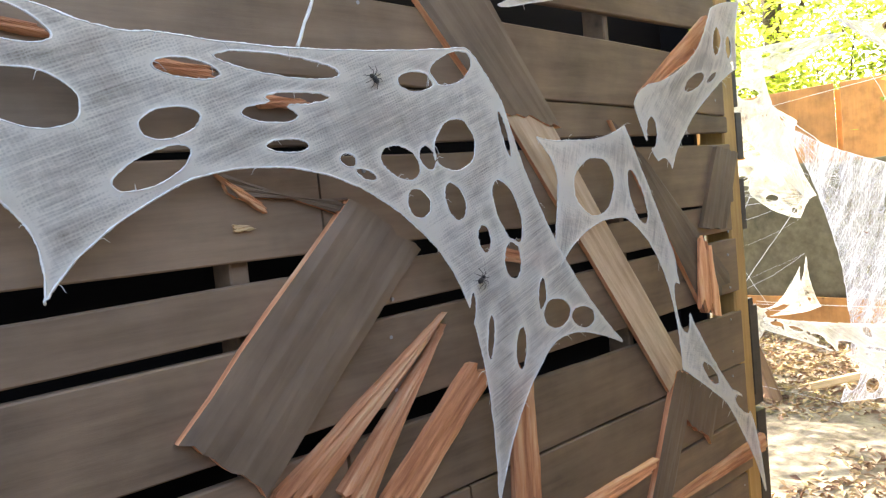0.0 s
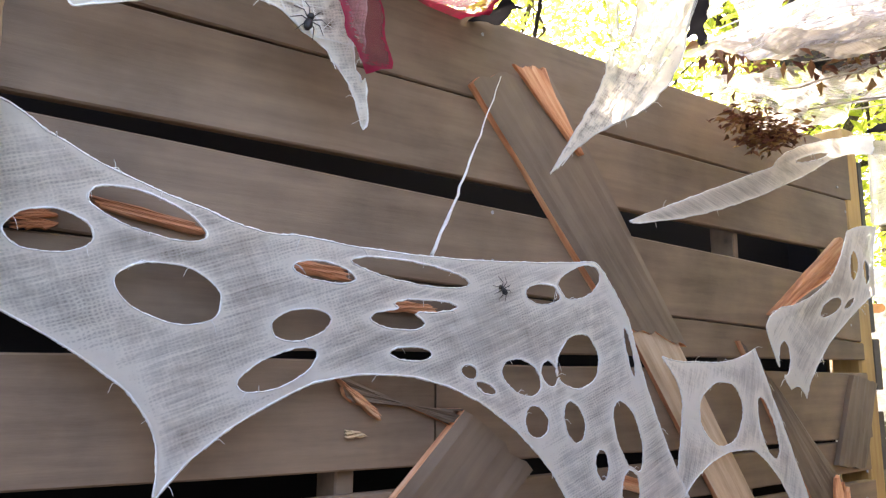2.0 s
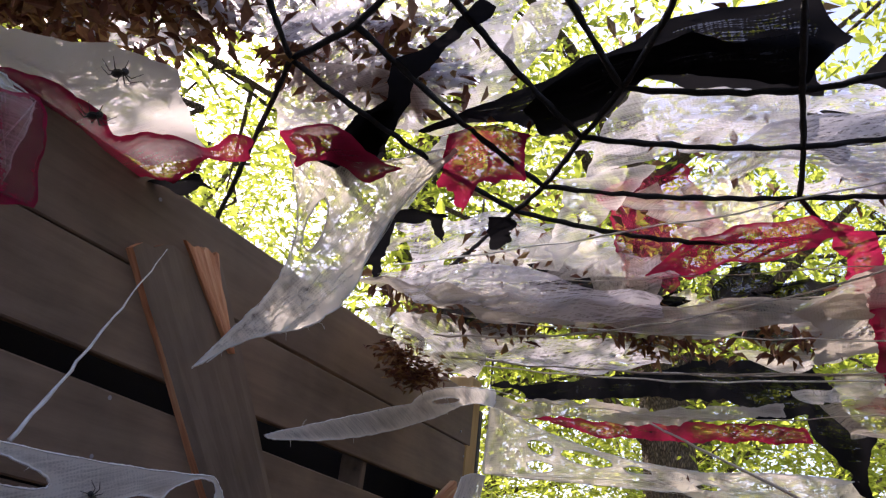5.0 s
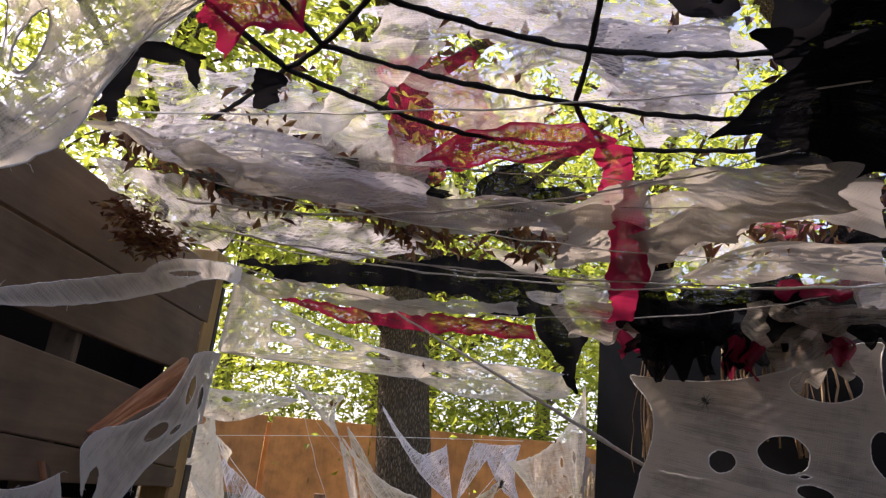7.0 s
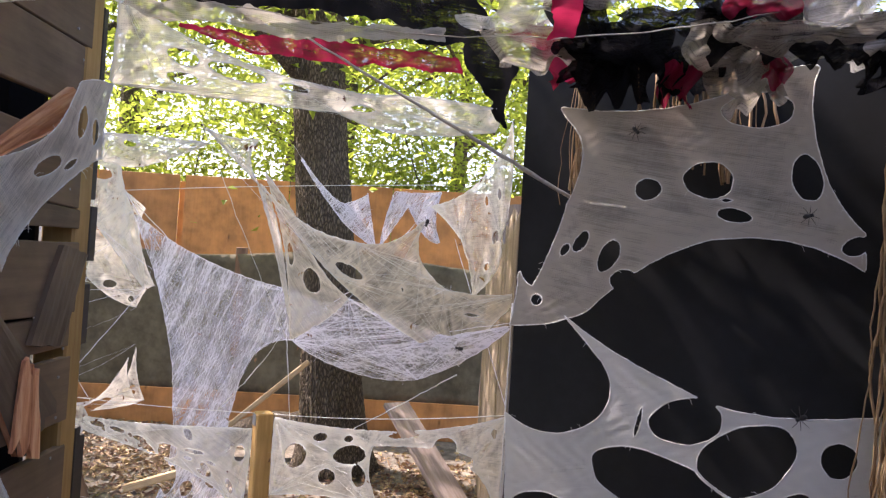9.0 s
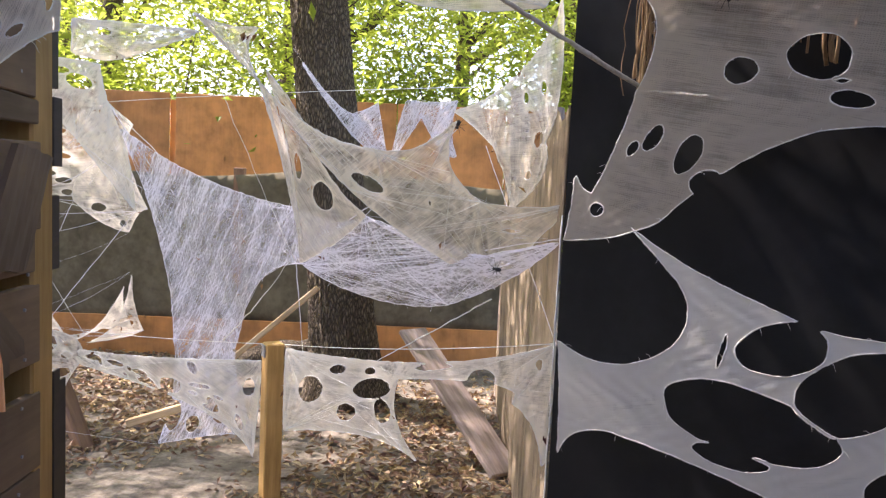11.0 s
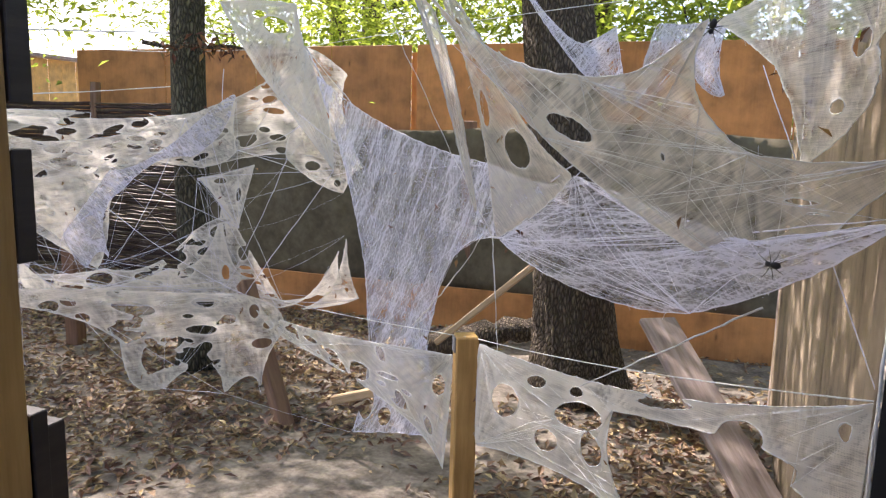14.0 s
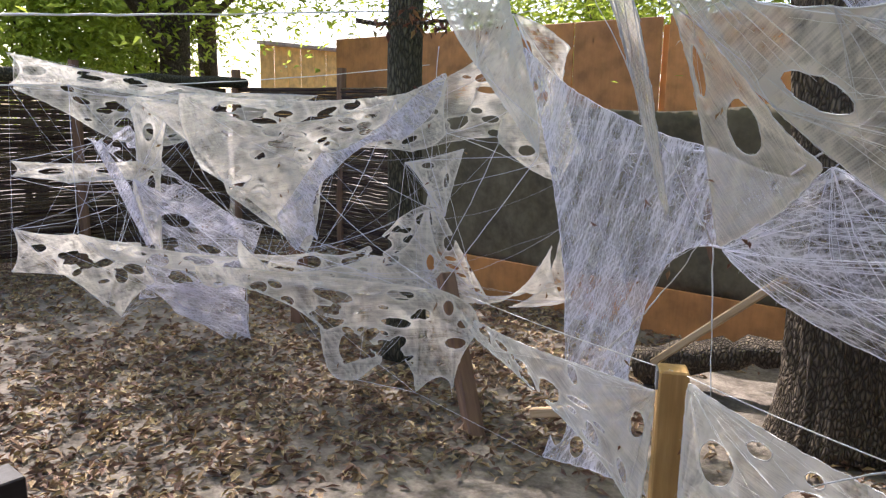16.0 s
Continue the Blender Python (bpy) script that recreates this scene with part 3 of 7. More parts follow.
# ---- ground ----
WX = -1.792  # inner face of the board wall
rng_g = np.random.default_rng(5)
gx = np.concatenate([[-900, -120, -40], np.linspace(-12, 4, 90), [30, 120, 900]])
gy = np.concatenate([[-900, -120, -30], np.linspace(-4, 14, 100), [40, 120, 900]])
gverts, gfaces = [], []
for x in gx:
    for y in gy:
        near = 1.0 if -12 <= x <= 4 and -4 <= y <= 14 else 0.0
        z = near * (0.03 * noise.noise(Vector((x * 0.9, y * 0.9, 3))) + 0.012 * noise.noise(Vector((x * 4, y * 4, 7))))
        gverts.append((x, y, z - 0.005))
for i in range(len(gx) - 1):
    for j in range(len(gy) - 1):
        a = i * len(gy) + j
        gfaces.append((a, a + len(gy), a + len(gy) + 1, a + 1))
tagged(new("ground", mesh_of("ground", gverts, gfaces, M_SOIL, True)), "sandy grey woodland soil under dry leaves", "ground", kind="structure")

# ---- board wall ----
wall = thing("wall_west", "rough wall of brown painted boards with dark gaps", "wall", kind="structure")
# rows of boards: bottom and top edge at the far and at the near end
ROWS_W = [(0.02, 0.19, 0.02, 0.19), (0.195, 0.365, 0.195, 0.365), (0.37, 0.545, 0.37, 0.545), (0.55, 0.73, 0.55, 0.73),
          (0.736, 0.918, 0.736, 0.905), (0.925, 1.1, 0.91, 1.083), (1.132, 1.31, 1.15, 1.324), (1.331, 1.419, 1.352, 1.437),
          (1.467, 1.641, 1.442, 1.63), (1.652, 1.80, 1.668, 1.72), (1.803, 1.962, 1.724, 1.9), (1.988, 2.152, 1.992, 2.156), (2.158, 2.33, 2.16, 2.335)]
Y_LO, Y_HI = -1.6, 2.47


def board(z, y0, y1, thick=0.019, mat=M_BOARD, x=WX, name="board", parent=wall, seed=0):
    """A long board whose edges run from one height to another."""
    rng = random.Random(seed)
    n = 14
    verts = []
    for i in range(n + 1):
        t = i / n
        y = y0 + (y1 - y0) * t
        s = (y - 0.3) / (2.45 - 0.3)
        s = min(1.05, max(-0.8, s))
        lo = z[0] + (z[2] - z[0]) * s + rng.uniform(-0.0015, 0.0015)
        hi = z[1] + (z[3] - z[1]) * s + rng.uniform(-0.0015, 0.0015)
        cup = 0.002 * math.sin(t * 5 + seed)
        e = 0.003
        verts += [(x - thick, y, lo), (x - e + cup, y, lo), (x + cup, y, lo + e), (x + cup, y, hi - e), (x - e + cup, y, hi), (x - thick, y, hi)]
    faces = []
    for i in range(n):
        for k in range(6):
            a, b = i * 6 + k, i * 6 + (k + 1) % 6
            faces.append((a, a + 6, b + 6, b))
    faces += [tuple(range(6)), tuple(range(n * 6, n * 6 + 6))[::-1]]
    return part(name, mesh_of(name, verts, faces, mat), parent)


def nail(y, z, x=WX):
    v, f = tube([(x - 0.002, y, z), (x + 0.0015, y, z)], 0.004, 8)
    return part("nail_head", mesh_of("nail_head", v, f, M_METAL), wall)


for r, z in enumerate(ROWS_W):
    if r in (4, 5, 8):
        cut = (1.55, 1.2, 0.9)[r % 3]
        board(z, Y_LO, cut - 0.003, seed=r)
        board(z, cut + 0.003, Y_HI, seed=r + 40)
    elif r == 9:
        board(z, 0.34, Y_HI - 0.01, seed=r)
        board((1.735, 1.80, 1.735, 1.80), Y_LO, 0.335, seed=r + 40)
    else:
        board(z, Y_LO, Y_HI - 0.02 * (r % 3), seed=r)
    for y in (0.05, 1.0, 2.38):
        for q in (0.2, 0.8):
            nail(y + 0.013 * r % 0.05, z[0] + (z[1] - z[0]) * q)
for y, wide, high in ((-0.9, 0.04, 2.3), (0.735, 0.035, 1.7), (1.87, 0.022, 2.3)):
    part("stud", from_bm("stud", block((0.07, wide, high), 0.003), M_BOARD), wall, m=pose(WX - 0.056, y, 0.01 + high / 2))
part("end_post", from_bm("end_post", block((0.089, 0.089, 2.4), 0.006), M_POST), wall, "bare yellow pine post", pose(WX - 0.0485, 2.489, 1.2))
# added sheets: the deep shade seen through the gaps, painted near black
part("gap_shade_end", from_bm("gap_shade_end", block((0.1, 0.02, 2.36), 0), M_GAPSHADE), wall, m=pose(WX - 0.145, 2.43, 1.18))
part("gap_shade", from_bm("gap_shade", block((0.02, 4.1, 2.36), 0), M_GAPSHADE), wall, m=pose(WX - 0.2, 0.42, 1.18))
for k, (z0, z1, dy) in enumerate([(0.1, 0.72, 0.085), (0.74, 1.08, 0.085), (0.78, 1.11, 0.05), (1.345, 1.515, 0.055), (1.58, 1.735, 0.06), (1.755, 2.0, 0.05), (2.02, 2.3, 0.045)]):
    part("outer_board", from_bm("outer_board", block((0.055, dy - 0.02, z1 - z0), 0.002), M_DARK), wall, "dark stained outer board", pose(WX - 0.032 - 0.004 * (k % 2), 2.536 + (dy - 0.02) / 2, (z0 + z1) / 2))


def wedge(name, quad, thick, mat, label, x=WX, rag=0.02, seed=3, edge_mat=None, cat="plank"):
    """A flat broken piece nailed on the wall: quad of y, z corners running along its length."""
    rng = random.Random(seed)
    a, b, c, d = [Vector((0, *q)) for q in quad]  # a-b one end, d-c other end
    n = 9
    front = []
    for side in range(2):
        p, q = ((a, b), (d, c))[side]
        away = (p.lerp(q, 0.5) - ((d, a)[side].lerp((c, b)[side], 0.5))).normalized()
        row = []
        for i in range(n + 1):
            t = i / n
            row.append(p.lerp(q, t) + away * rag * rng.uniform(-1.0, 0.5))
        front.append(row)
    m = 6
    verts = []
    for j in range(m + 1):
        for i in range(n + 1):
            v = front[0][i].lerp(front[1][i], j / m)
            v.x = x + thick + 0.0015 * math.sin(i * 1.7 + j + seed)
            if i in (0, n):
                v += Vector((-0.003, rng.uniform(-0.002, 0.002), rng.uniform(-0.002, 0.002)))
            verts.append(v)
    nf = len(verts)
    verts += [Vector((x + 0.001, v.y, v.z)) for v in verts]
    faces = []
    w = n + 1
    for j in range(m):
        for i in range(n):
            q = j * w + i
            faces.append((q, q + 1, q + w + 1, q + w))
            faces.append((nf + q, nf + q + w, nf + q + w + 1, nf + q + 1))
    ring = [i for i in range(w)] + [j * w + n for j in range(1, m + 1)] + [m * w + i for i in range(n - 1, -1, -1)] + [j * w for j in range(m - 1, 0, -1)]
    nflat = len(faces)
    for k in range(len(ring)):
        p, q = ring[k], ring[(k + 1) % len(ring)]
        faces.append((p, nf + p, nf + q, q))
    mid = sum((v for v in verts), Vector()) / len(verts)
    along = ((d + c) / 2 - (a + b) / 2).normalized()
    turn = math.atan2(-along.y, along.z)
    rot = Matrix.Rotation(turn, 4, "X")
    inv = rot.inverted()
    me = mesh_of(name, [inv @ (v - mid) for v in verts], faces, mat)
    if edge_mat:
        me.materials.append(edge_mat)
        for k in range(nflat, len(faces)):
            me.polygons[k].material_index = 1
    ob = new(name, me)
    ob.matrix_basis = Matrix.Translation(mid) @ rot
    return tagged(ob, label, cat, "broken boards on the wall")

# ---- broken planks on the wall ----
wedge('long_plank', [(0.96, 2.189), (1.159, 2.259), (1.593, 1.686), (1.36, 1.724)], 0.022, M_PLANK, 'long brown plank nailed diagonally with a bare raw edge', x=WX + 0.0, rag=0.02, seed=3, edge_mat=M_RAW)
wedge('bare_plank', [(1.341, 1.799), (1.559, 1.7), (2.073, 0.998), (1.989, 0.926)], 0.016, M_PALE, 'bare tan pine plank lying along the diagonal plank', x=WX + 0.0, rag=0.012, seed=4, edge_mat=M_RAW)
wedge('wide_plank', [(0.951, 1.556), (1.109, 1.442), (0.72, 1.062), (0.584, 1.194)], 0.022, M_PLANK, 'wide brown plank nailed slanting over the boards', x=WX + 0.0, rag=0.008, seed=5, edge_mat=M_RAW)
wedge('broken_plank', [(1.808, 1.7), (1.965, 1.583), (2.383, 1.206), (2.224, 1.106)], 0.02, M_PLANK, 'broken brown plank with a splintered lower end', x=WX + 0.0, rag=0.03, seed=6, edge_mat=M_RAW)
wedge('plank_offcut', [(2.358, 1.627), (2.496, 1.601), (2.384, 1.361), (2.234, 1.375)], 0.018, M_PLANK, 'brown board offcut nailed upright beside the post', x=WX + 0.0, rag=0.004, seed=7)
wedge('lower_strut', [(2.027, 0.984), (2.126, 0.944), (1.943, 0.618), (1.846, 0.652)], 0.02, M_PLANK, 'narrow brown strut leaning on the boards', x=WX + 0.0, rag=0.005, seed=8, edge_mat=M_RAW)
wedge('plank_tip', [(2.13, 0.943), (2.279, 0.881), (2.198, 0.715), (2.057, 0.824)], 0.016, M_PLANK, 'pointed brown board scrap with a raw edge', x=WX + 0.0, rag=0.012, seed=9, edge_mat=M_RAW)
wedge('raw_splinter', [(1.12, 1.278), (1.179, 1.309), (0.811, 1.018), (0.724, 1.048)], 0.02, M_RAW, 'long raw orange splinter of split pine', x=WX + 0.0, rag=0.03, seed=10)
wedge('raw_splinter', [(1.131, 1.253), (1.15, 1.279), (0.924, 0.98), (0.851, 1.006)], 0.03, M_RAW, 'slim raw splinter of split pine', x=WX + 0.0, rag=0.02, seed=11)
wedge('raw_splinter', [(1.223, 1.185), (1.297, 1.149), (1.04, 0.937), (0.951, 0.968)], 0.018, M_RAW, 'curved raw orange pine strip split from a board', x=WX + 0.0, rag=0.02, seed=12)
wedge('raw_splinter', [(1.344, 1.158), (1.417, 1.122), (1.408, 0.806), (1.32, 0.838)], 0.018, M_RAW, 'upright raw orange pine strip below the cobweb', x=WX + 0.0, rag=0.015, seed=13)
wedge('raw_splinter', [(2.351, 2.032), (2.375, 1.956), (1.992, 1.771), (1.951, 1.778)], 0.02, M_RAW, 'raw orange pine wedge beside the post', x=WX + 0.0, rag=0.01, seed=14)
wedge('raw_splinter', [(2.249, 1.902), (2.258, 1.852), (1.969, 1.76), (1.912, 1.752)], 0.014, M_PLANK, 'brown wedge under the raw orange wedge', x=WX + 0.02, rag=0.005, seed=15, edge_mat=M_RAW)
wedge('raw_splinter', [(2.542, 0.652), (2.554, 0.59), (2.037, 0.598), (1.963, 0.624)], 0.018, M_RAW, 'raw strip of split board near the ground', x=WX + 0.0, rag=0.015, seed=16)
wedge('raw_splinter', [(1.894, 0.765), (1.875, 0.73), (1.672, 0.713), (1.559, 0.753)], 0.018, M_RAW, 'raw splintered strip low on the wall', x=WX + 0.0, rag=0.02, seed=17)
wedge('raw_splinter', [(0.695, 1.616), (0.709, 1.573), (0.956, 1.556), (0.927, 1.527)], 0.014, M_PLANK, 'split orange board end behind the cobweb', x=WX + 0.0, rag=0.03, seed=18, edge_mat=M_RAW)
wedge('raw_splinter', [(0.697, 1.612), (0.727, 1.576), (0.783, 1.54), (0.775, 1.558)], 0.02, M_RAW, 'torn orange splinter peeling off a board', x=WX + 0.0, rag=0.01, seed=19)
wedge('raw_splinter', [(0.615, 1.799), (0.621, 1.777), (0.717, 1.768), (0.706, 1.79)], 0.016, M_RAW, 'torn orange splinter showing through the cobweb', x=WX + 0.0, rag=0.01, seed=20)
wedge('raw_splinter', [(0.781, 1.747), (0.789, 1.723), (0.902, 1.724), (0.88, 1.739)], 0.016, M_RAW, 'torn orange splinter showing through the cobweb', x=WX + 0.0, rag=0.01, seed=21)
wedge('raw_splinter', [(1.335, 1.423), (1.34, 1.391), (1.501, 1.35), (1.494, 1.378)], 0.016, M_RAW, 'short raw splinter crossing behind the cobweb', x=WX + 0.0, rag=0.01, seed=22)
wedge('raw_splinter', [(0.313, 1.857), (0.32, 1.842), (0.477, 1.817), (0.46, 1.837)], 0.016, M_RAW, 'raw splinter high behind the cobweb', x=WX + 0.0, rag=0.01, seed=23)
wedge('raw_splinter', [(0.219, 1.826), (0.226, 1.801), (0.272, 1.805), (0.265, 1.835)], 0.016, M_RAW, 'raw splinter high behind the cobweb', x=WX + 0.0, rag=0.02, seed=24)
wedge('raw_splinter', [(0.721, 1.528), (0.721, 1.513), (0.762, 1.515), (0.747, 1.524)], 0.008, M_TAN, 'pale wood chip stuck on a board', x=WX + 0.0, rag=0.003, seed=25)
wedge('raw_splinter', [(1.064, 2.235), (1.148, 2.249), (1.252, 2.083), (1.24, 2.08)], 0.01, M_RAW, 'orange split edge at the top of the long plank', x=WX + 0.024, rag=0.01, seed=26)
wedge('raw_splinter', [(2.184, 1.354), (2.253, 1.312), (2.284, 1.096), (2.155, 1.153)], 0.012, M_RAW, 'pale shattered splinter at the broken plank end', x=WX + 0.022, rag=0.03, seed=27)

# ---- black wall and room shell ----
def slab(name, label, a, b, z0, z1, thick, mat, cat="wall"):
    """A straight wall from plan point a to b; its thickness lies on the left of the way from a to b."""
    a, b = Vector(a), Vector(b)
    d = (b - a).normalized()
    n = Vector((-d.y, d.x))
    q = [a, b, b + n * thick, a + n * thick]
    verts = [(p.x, p.y, z) for z in (z0, z1) for p in q]
    faces = [(0, 3, 2, 1), (4, 5, 6, 7), (0, 1, 5, 4), (1, 2, 6, 5), (2, 3, 7, 6), (3, 0, 4, 7)]
    return tagged(new(name, mesh_of(name, verts, faces, mat)), label, cat, kind="structure")


slab("wall_north", "matt black painted board wall", (-0.50, 3.27), (1.1, 2.36), 0, 2.5, 0.05, M_BLACKW)
slab("wall_east", "black lined side wall of the den", (1.1, 2.36), (1.1, -1.6), 0, 2.4, 0.05, M_BLACKW)
slab("wall_south", "brown boarded back wall of the den", (1.1, -1.6), (-1.9, -1.6), 0, 2.4, 0.05, M_BOARD)

# ---- stretched gauze webs ----
web('spider_web', 'large torn white gauze cobweb stretched across the board wall', (-1.747, 0.897, 1.501), (0.000, 1.000, 0.000), (0.000, 0.000, 1.000),
    [(-0.98, 0.575, -0.845, 0.511), (-0.691, 0.454, -0.293, 0.325), (0.345, 0.343, 0.38, 0.318), (0.444, 0.23, 0.588, -0.089), (0.847, -0.379, 0.631, -0.309), (0.511, -0.355, 0.42, -0.462), (0.342, -0.641, 0.311, -0.262), (0.189, -0.034, -0.023, 0.097), (-0.264, 0.103, -0.423, 0.013), (-0.495, -0.081, -0.486, 0.023), (-0.543, 0.106, -0.73, 0.215), (-0.97, 0.303, -0.99, 0.439)],
    [(-0.478, 0.224, 0.076, 0.042, 168), (-0.514, 0.331, 0.085, 0.028, 165), (-0.633, 0.294, 0.054, 0.03, -179), (-0.368, 0.337, 0.064, 0.011, 170), (-0.287, 0.189, 0.051, 0.025, -168), (-0.319, 0.121, 0.068, 0.025, -157), (-0.25, 0.272, 0.056, 0.017, 174), (-0.086, 0.284, 0.121, 0.02, 175), (-0.063, 0.23, 0.067, 0.012, -179), (-0.118, 0.203, 0.054, 0.017, 177), (-0.092, 0.149, 0.043, 0.013, 179), (0.204, 0.268, 0.051, 0.021, -176), (0.301, 0.298, 0.069, 0.032, -159), (0.024, 0.121, 0.019, 0.013, 163)] + [(0.06, 0.093, 0.026, 0.01, 158), (0.143, 0.112, 0.051, 0.032, 158), (0.21, 0.119, 0.027, 0.02, 116), (0.288, 0.142, 0.062, 0.053, -151), (0.177, 0.032, 0.033, 0.028, 136), (0.273, 0.029, 0.043, 0.027, 112), (0.427, -0.003, 0.08, 0.037, -66), (0.347, -0.054, 0.032, 0.02, 100), (0.431, -0.109, 0.045, 0.029, 92), (0.44, 0.163, 0.055, 0.011, -76), (0.299, -0.194, 0.035, 0.01, 83), (0.347, -0.263, 0.051, 0.012, 83), (0.441, -0.307, 0.05, 0.02, 83), (0.572, -0.251, 0.055, 0.037, 169)] + [(0.675, -0.278, 0.051, 0.028, 166), (0.523, -0.199, 0.039, 0.016, 83)], mat=M_GAUZE, density=0.70, bulge=0.03, cell=0.005, warp=20)
web('spider_web', 'narrow white gauze cobweb with long holes on the board wall', (-1.737, 1.835, 1.252), (0.000, 1.000, 0.000), (0.000, 0.000, 1.000),
    [(-0.504, 0.477, -0.387, 0.41), (-0.277, 0.398, -0.143, 0.401), (-0.034, 0.433, 0.04, 0.27), (0.136, 0.06, 0.2, -0.118), (0.411, -0.375, 0.541, -0.499), (0.61, -0.783, 0.525, -0.605), (0.372, -0.401, 0.249, -0.319), (0.136, -0.246, 0.075, 0.037), (-0.075, 0.196, -0.279, 0.153), (-0.448, -0.037, -0.37, 0.097), (-0.325, 0.278, -0.352, 0.377)],
    [(-0.184, 0.283, 0.084, 0.074, -164), (-0.012, 0.243, 0.081, 0.032, -70), (0.151, -0.078, 0.081, 0.03, 106), (0.286, -0.294, 0.062, 0.02, 138), (0.475, -0.436, 0.064, 0.02, 142)], mat=M_GAUZE, density=0.70, bulge=0.02, cell=0.0045, warp=70)
web('spider_web', 'small triangular white gauze cobweb pinned beside the wall end', (-1.722, 2.105, 1.785), (0.000, 1.000, 0.000), (0.000, 0.000, 1.000),
    [(0.163, 0.243, 0.253, 0.268), (0.349, 0.28, 0.311, 0.18), (0.295, 0.071, 0.093, -0.009), (-0.051, -0.131, -0.087, -0.178), (-0.108, -0.221, -0.139, -0.192), (-0.176, -0.199, -0.234, -0.129), (-0.27, -0.048, -0.245, -0.018), (-0.202, 0.005, -0.021, 0.072)],
    [(0.165, 0.144, 0.055, 0.026, -125), (0.247, 0.132, 0.039, 0.024, 73), (0.005, 0.016, 0.058, 0.021, -156), (-0.201, -0.122, 0.045, 0.025, 90), (0.099, 0.032, 0.038, 0.01, -153)], mat=M_GAUZE, density=0.70, bulge=0.02, cell=0.0045, warp=50)
web('spider_web', 'grey gauze cobweb hanging to a forked tail over the board wall', (-1.702, 0.501, 2.178), (0.000, 1.000, 0.000), (0.000, 0.000, 1.000),
    [(-0.29, 0.054, -0.153, 0.148), (-0.014, 0.211, 0.054, 0.129), (0.12, 0.087, 0.157, 0.08), (0.185, 0.088, 0.192, -0.103), (0.21, -0.256, 0.165, -0.122), (0.087, -0.054, 0.012, -0.027), (-0.051, -0.03, -0.117, -0.057), (-0.247, -0.101, -0.269, -0.021)],
    [(-0.123, -0.029, 0.041, 0.016, -145), (0.024, 0.016, 0.039, 0.021, -149), (0.086, 0.052, 0.023, 0.018, 59), (-0.074, 0.064, 0.043, 0.029, -134), (0.171, -0.053, 0.046, 0.008, -79)], mat=M_GAUZE, density=0.5, bulge=0.04, cell=0.01, warp=20)
web('spider_web', 'bright gauze funnel twisted down from the roof ropes', (-1.527, 1.119, 2.206), (-0.982, -0.189, -0.000), (0.025, -0.129, 0.991),
    [(0.219, -0.24, 0.149, -0.148), (0.067, -0.035, 0.045, 0.085), (0.061, 0.203, -0.084, 0.179), (-0.282, 0.201, -0.166, 0.095), (-0.105, 0.003, -0.058, -0.087), (0.039, -0.133, 0.136, -0.166)],
    [(0.006, 0.077, 0.053, 0.022, 107)], mat=M_GAUZE, density=0.55, bulge=0.06, cell=0.01, warp=-50)
web('spider_web', 'thin gauze band stretched from the dark gap to the corner', (-1.732, 2.067, 2.187), (0.000, 1.000, 0.000), (0.000, 0.000, 1.000),
    [(-0.724, -0.248, -0.472, -0.15), (-0.158, -0.03, 0.002, 0.058), (0.43, 0.175, 0.448, 0.15), (0.421, 0.112, 0.216, 0.069), (0.031, -0.009, -0.376, -0.169)],
    [(0.036, 0.029, 0.107, 0.011, -163)], mat=M_GAUZE, density=0.6, bulge=0.02, cell=0.007, warp=-15)
web('spider_web', 'pale gauze cobweb band hung across the top of the opening', (-1.181, 2.803, 2.165), (0.916, 0.400, -0.000), (0.000, 0.000, 1.000),
    [(-0.638, 0.184, -0.316, 0.042), (0.095, -0.002, 0.343, 0.022), (0.578, 0.025, 0.614, -0.002), (0.593, -0.057, 0.264, -0.107), (0.02, -0.073, -0.344, -0.079), (-0.648, -0.078, -0.64, 0.055)],
    [(-0.458, 0.024, 0.049, 0.025, 166), (-0.455, -0.038, 0.049, 0.019, 176), (-0.304, 0.0, 0.094, 0.024, 172), (-0.133, -0.02, 0.055, 0.013, 177), (0.098, -0.048, 0.048, 0.012, -179)], mat=M_GAUZE, density=0.6, bulge=0.05, cell=0.01, warp=10)
web('spider_web', 'green-white gauze cobweb scrap hung in the top of the opening', (-1.964, 3.273, 1.992), (0.956, 0.294, -0.000), (0.000, 0.000, 1.000),
    [(-0.136, 0.054, 0.072, 0.058), (0.25, 0.055, 0.15, 0.001), (0.023, -0.058, -0.062, -0.067), (-0.137, -0.051, -0.137, -0.007)],
    [(-0.043, 0.02, 0.026, 0.016, 174)], mat=M_GAUZE, density=0.55, bulge=0.03, cell=0.01)
web('spider_web', 'long gauze cobweb wedge tied to a knot', (-1.589, 3.472, 1.873), (0.753, 0.659, -0.000), (0.000, 0.000, 1.000),
    [(-0.321, 0.326, -0.183, 0.222), (0.026, 0.225, -0.022, 0.132), (0.04, 0.015, 0.129, -0.151), (0.24, -0.602, 0.13, -0.267), (0.015, 0.035, -0.161, 0.182)],
    [], mat=M_GAUZE, density=0.5, bulge=0.03, cell=0.01, warp=-50)
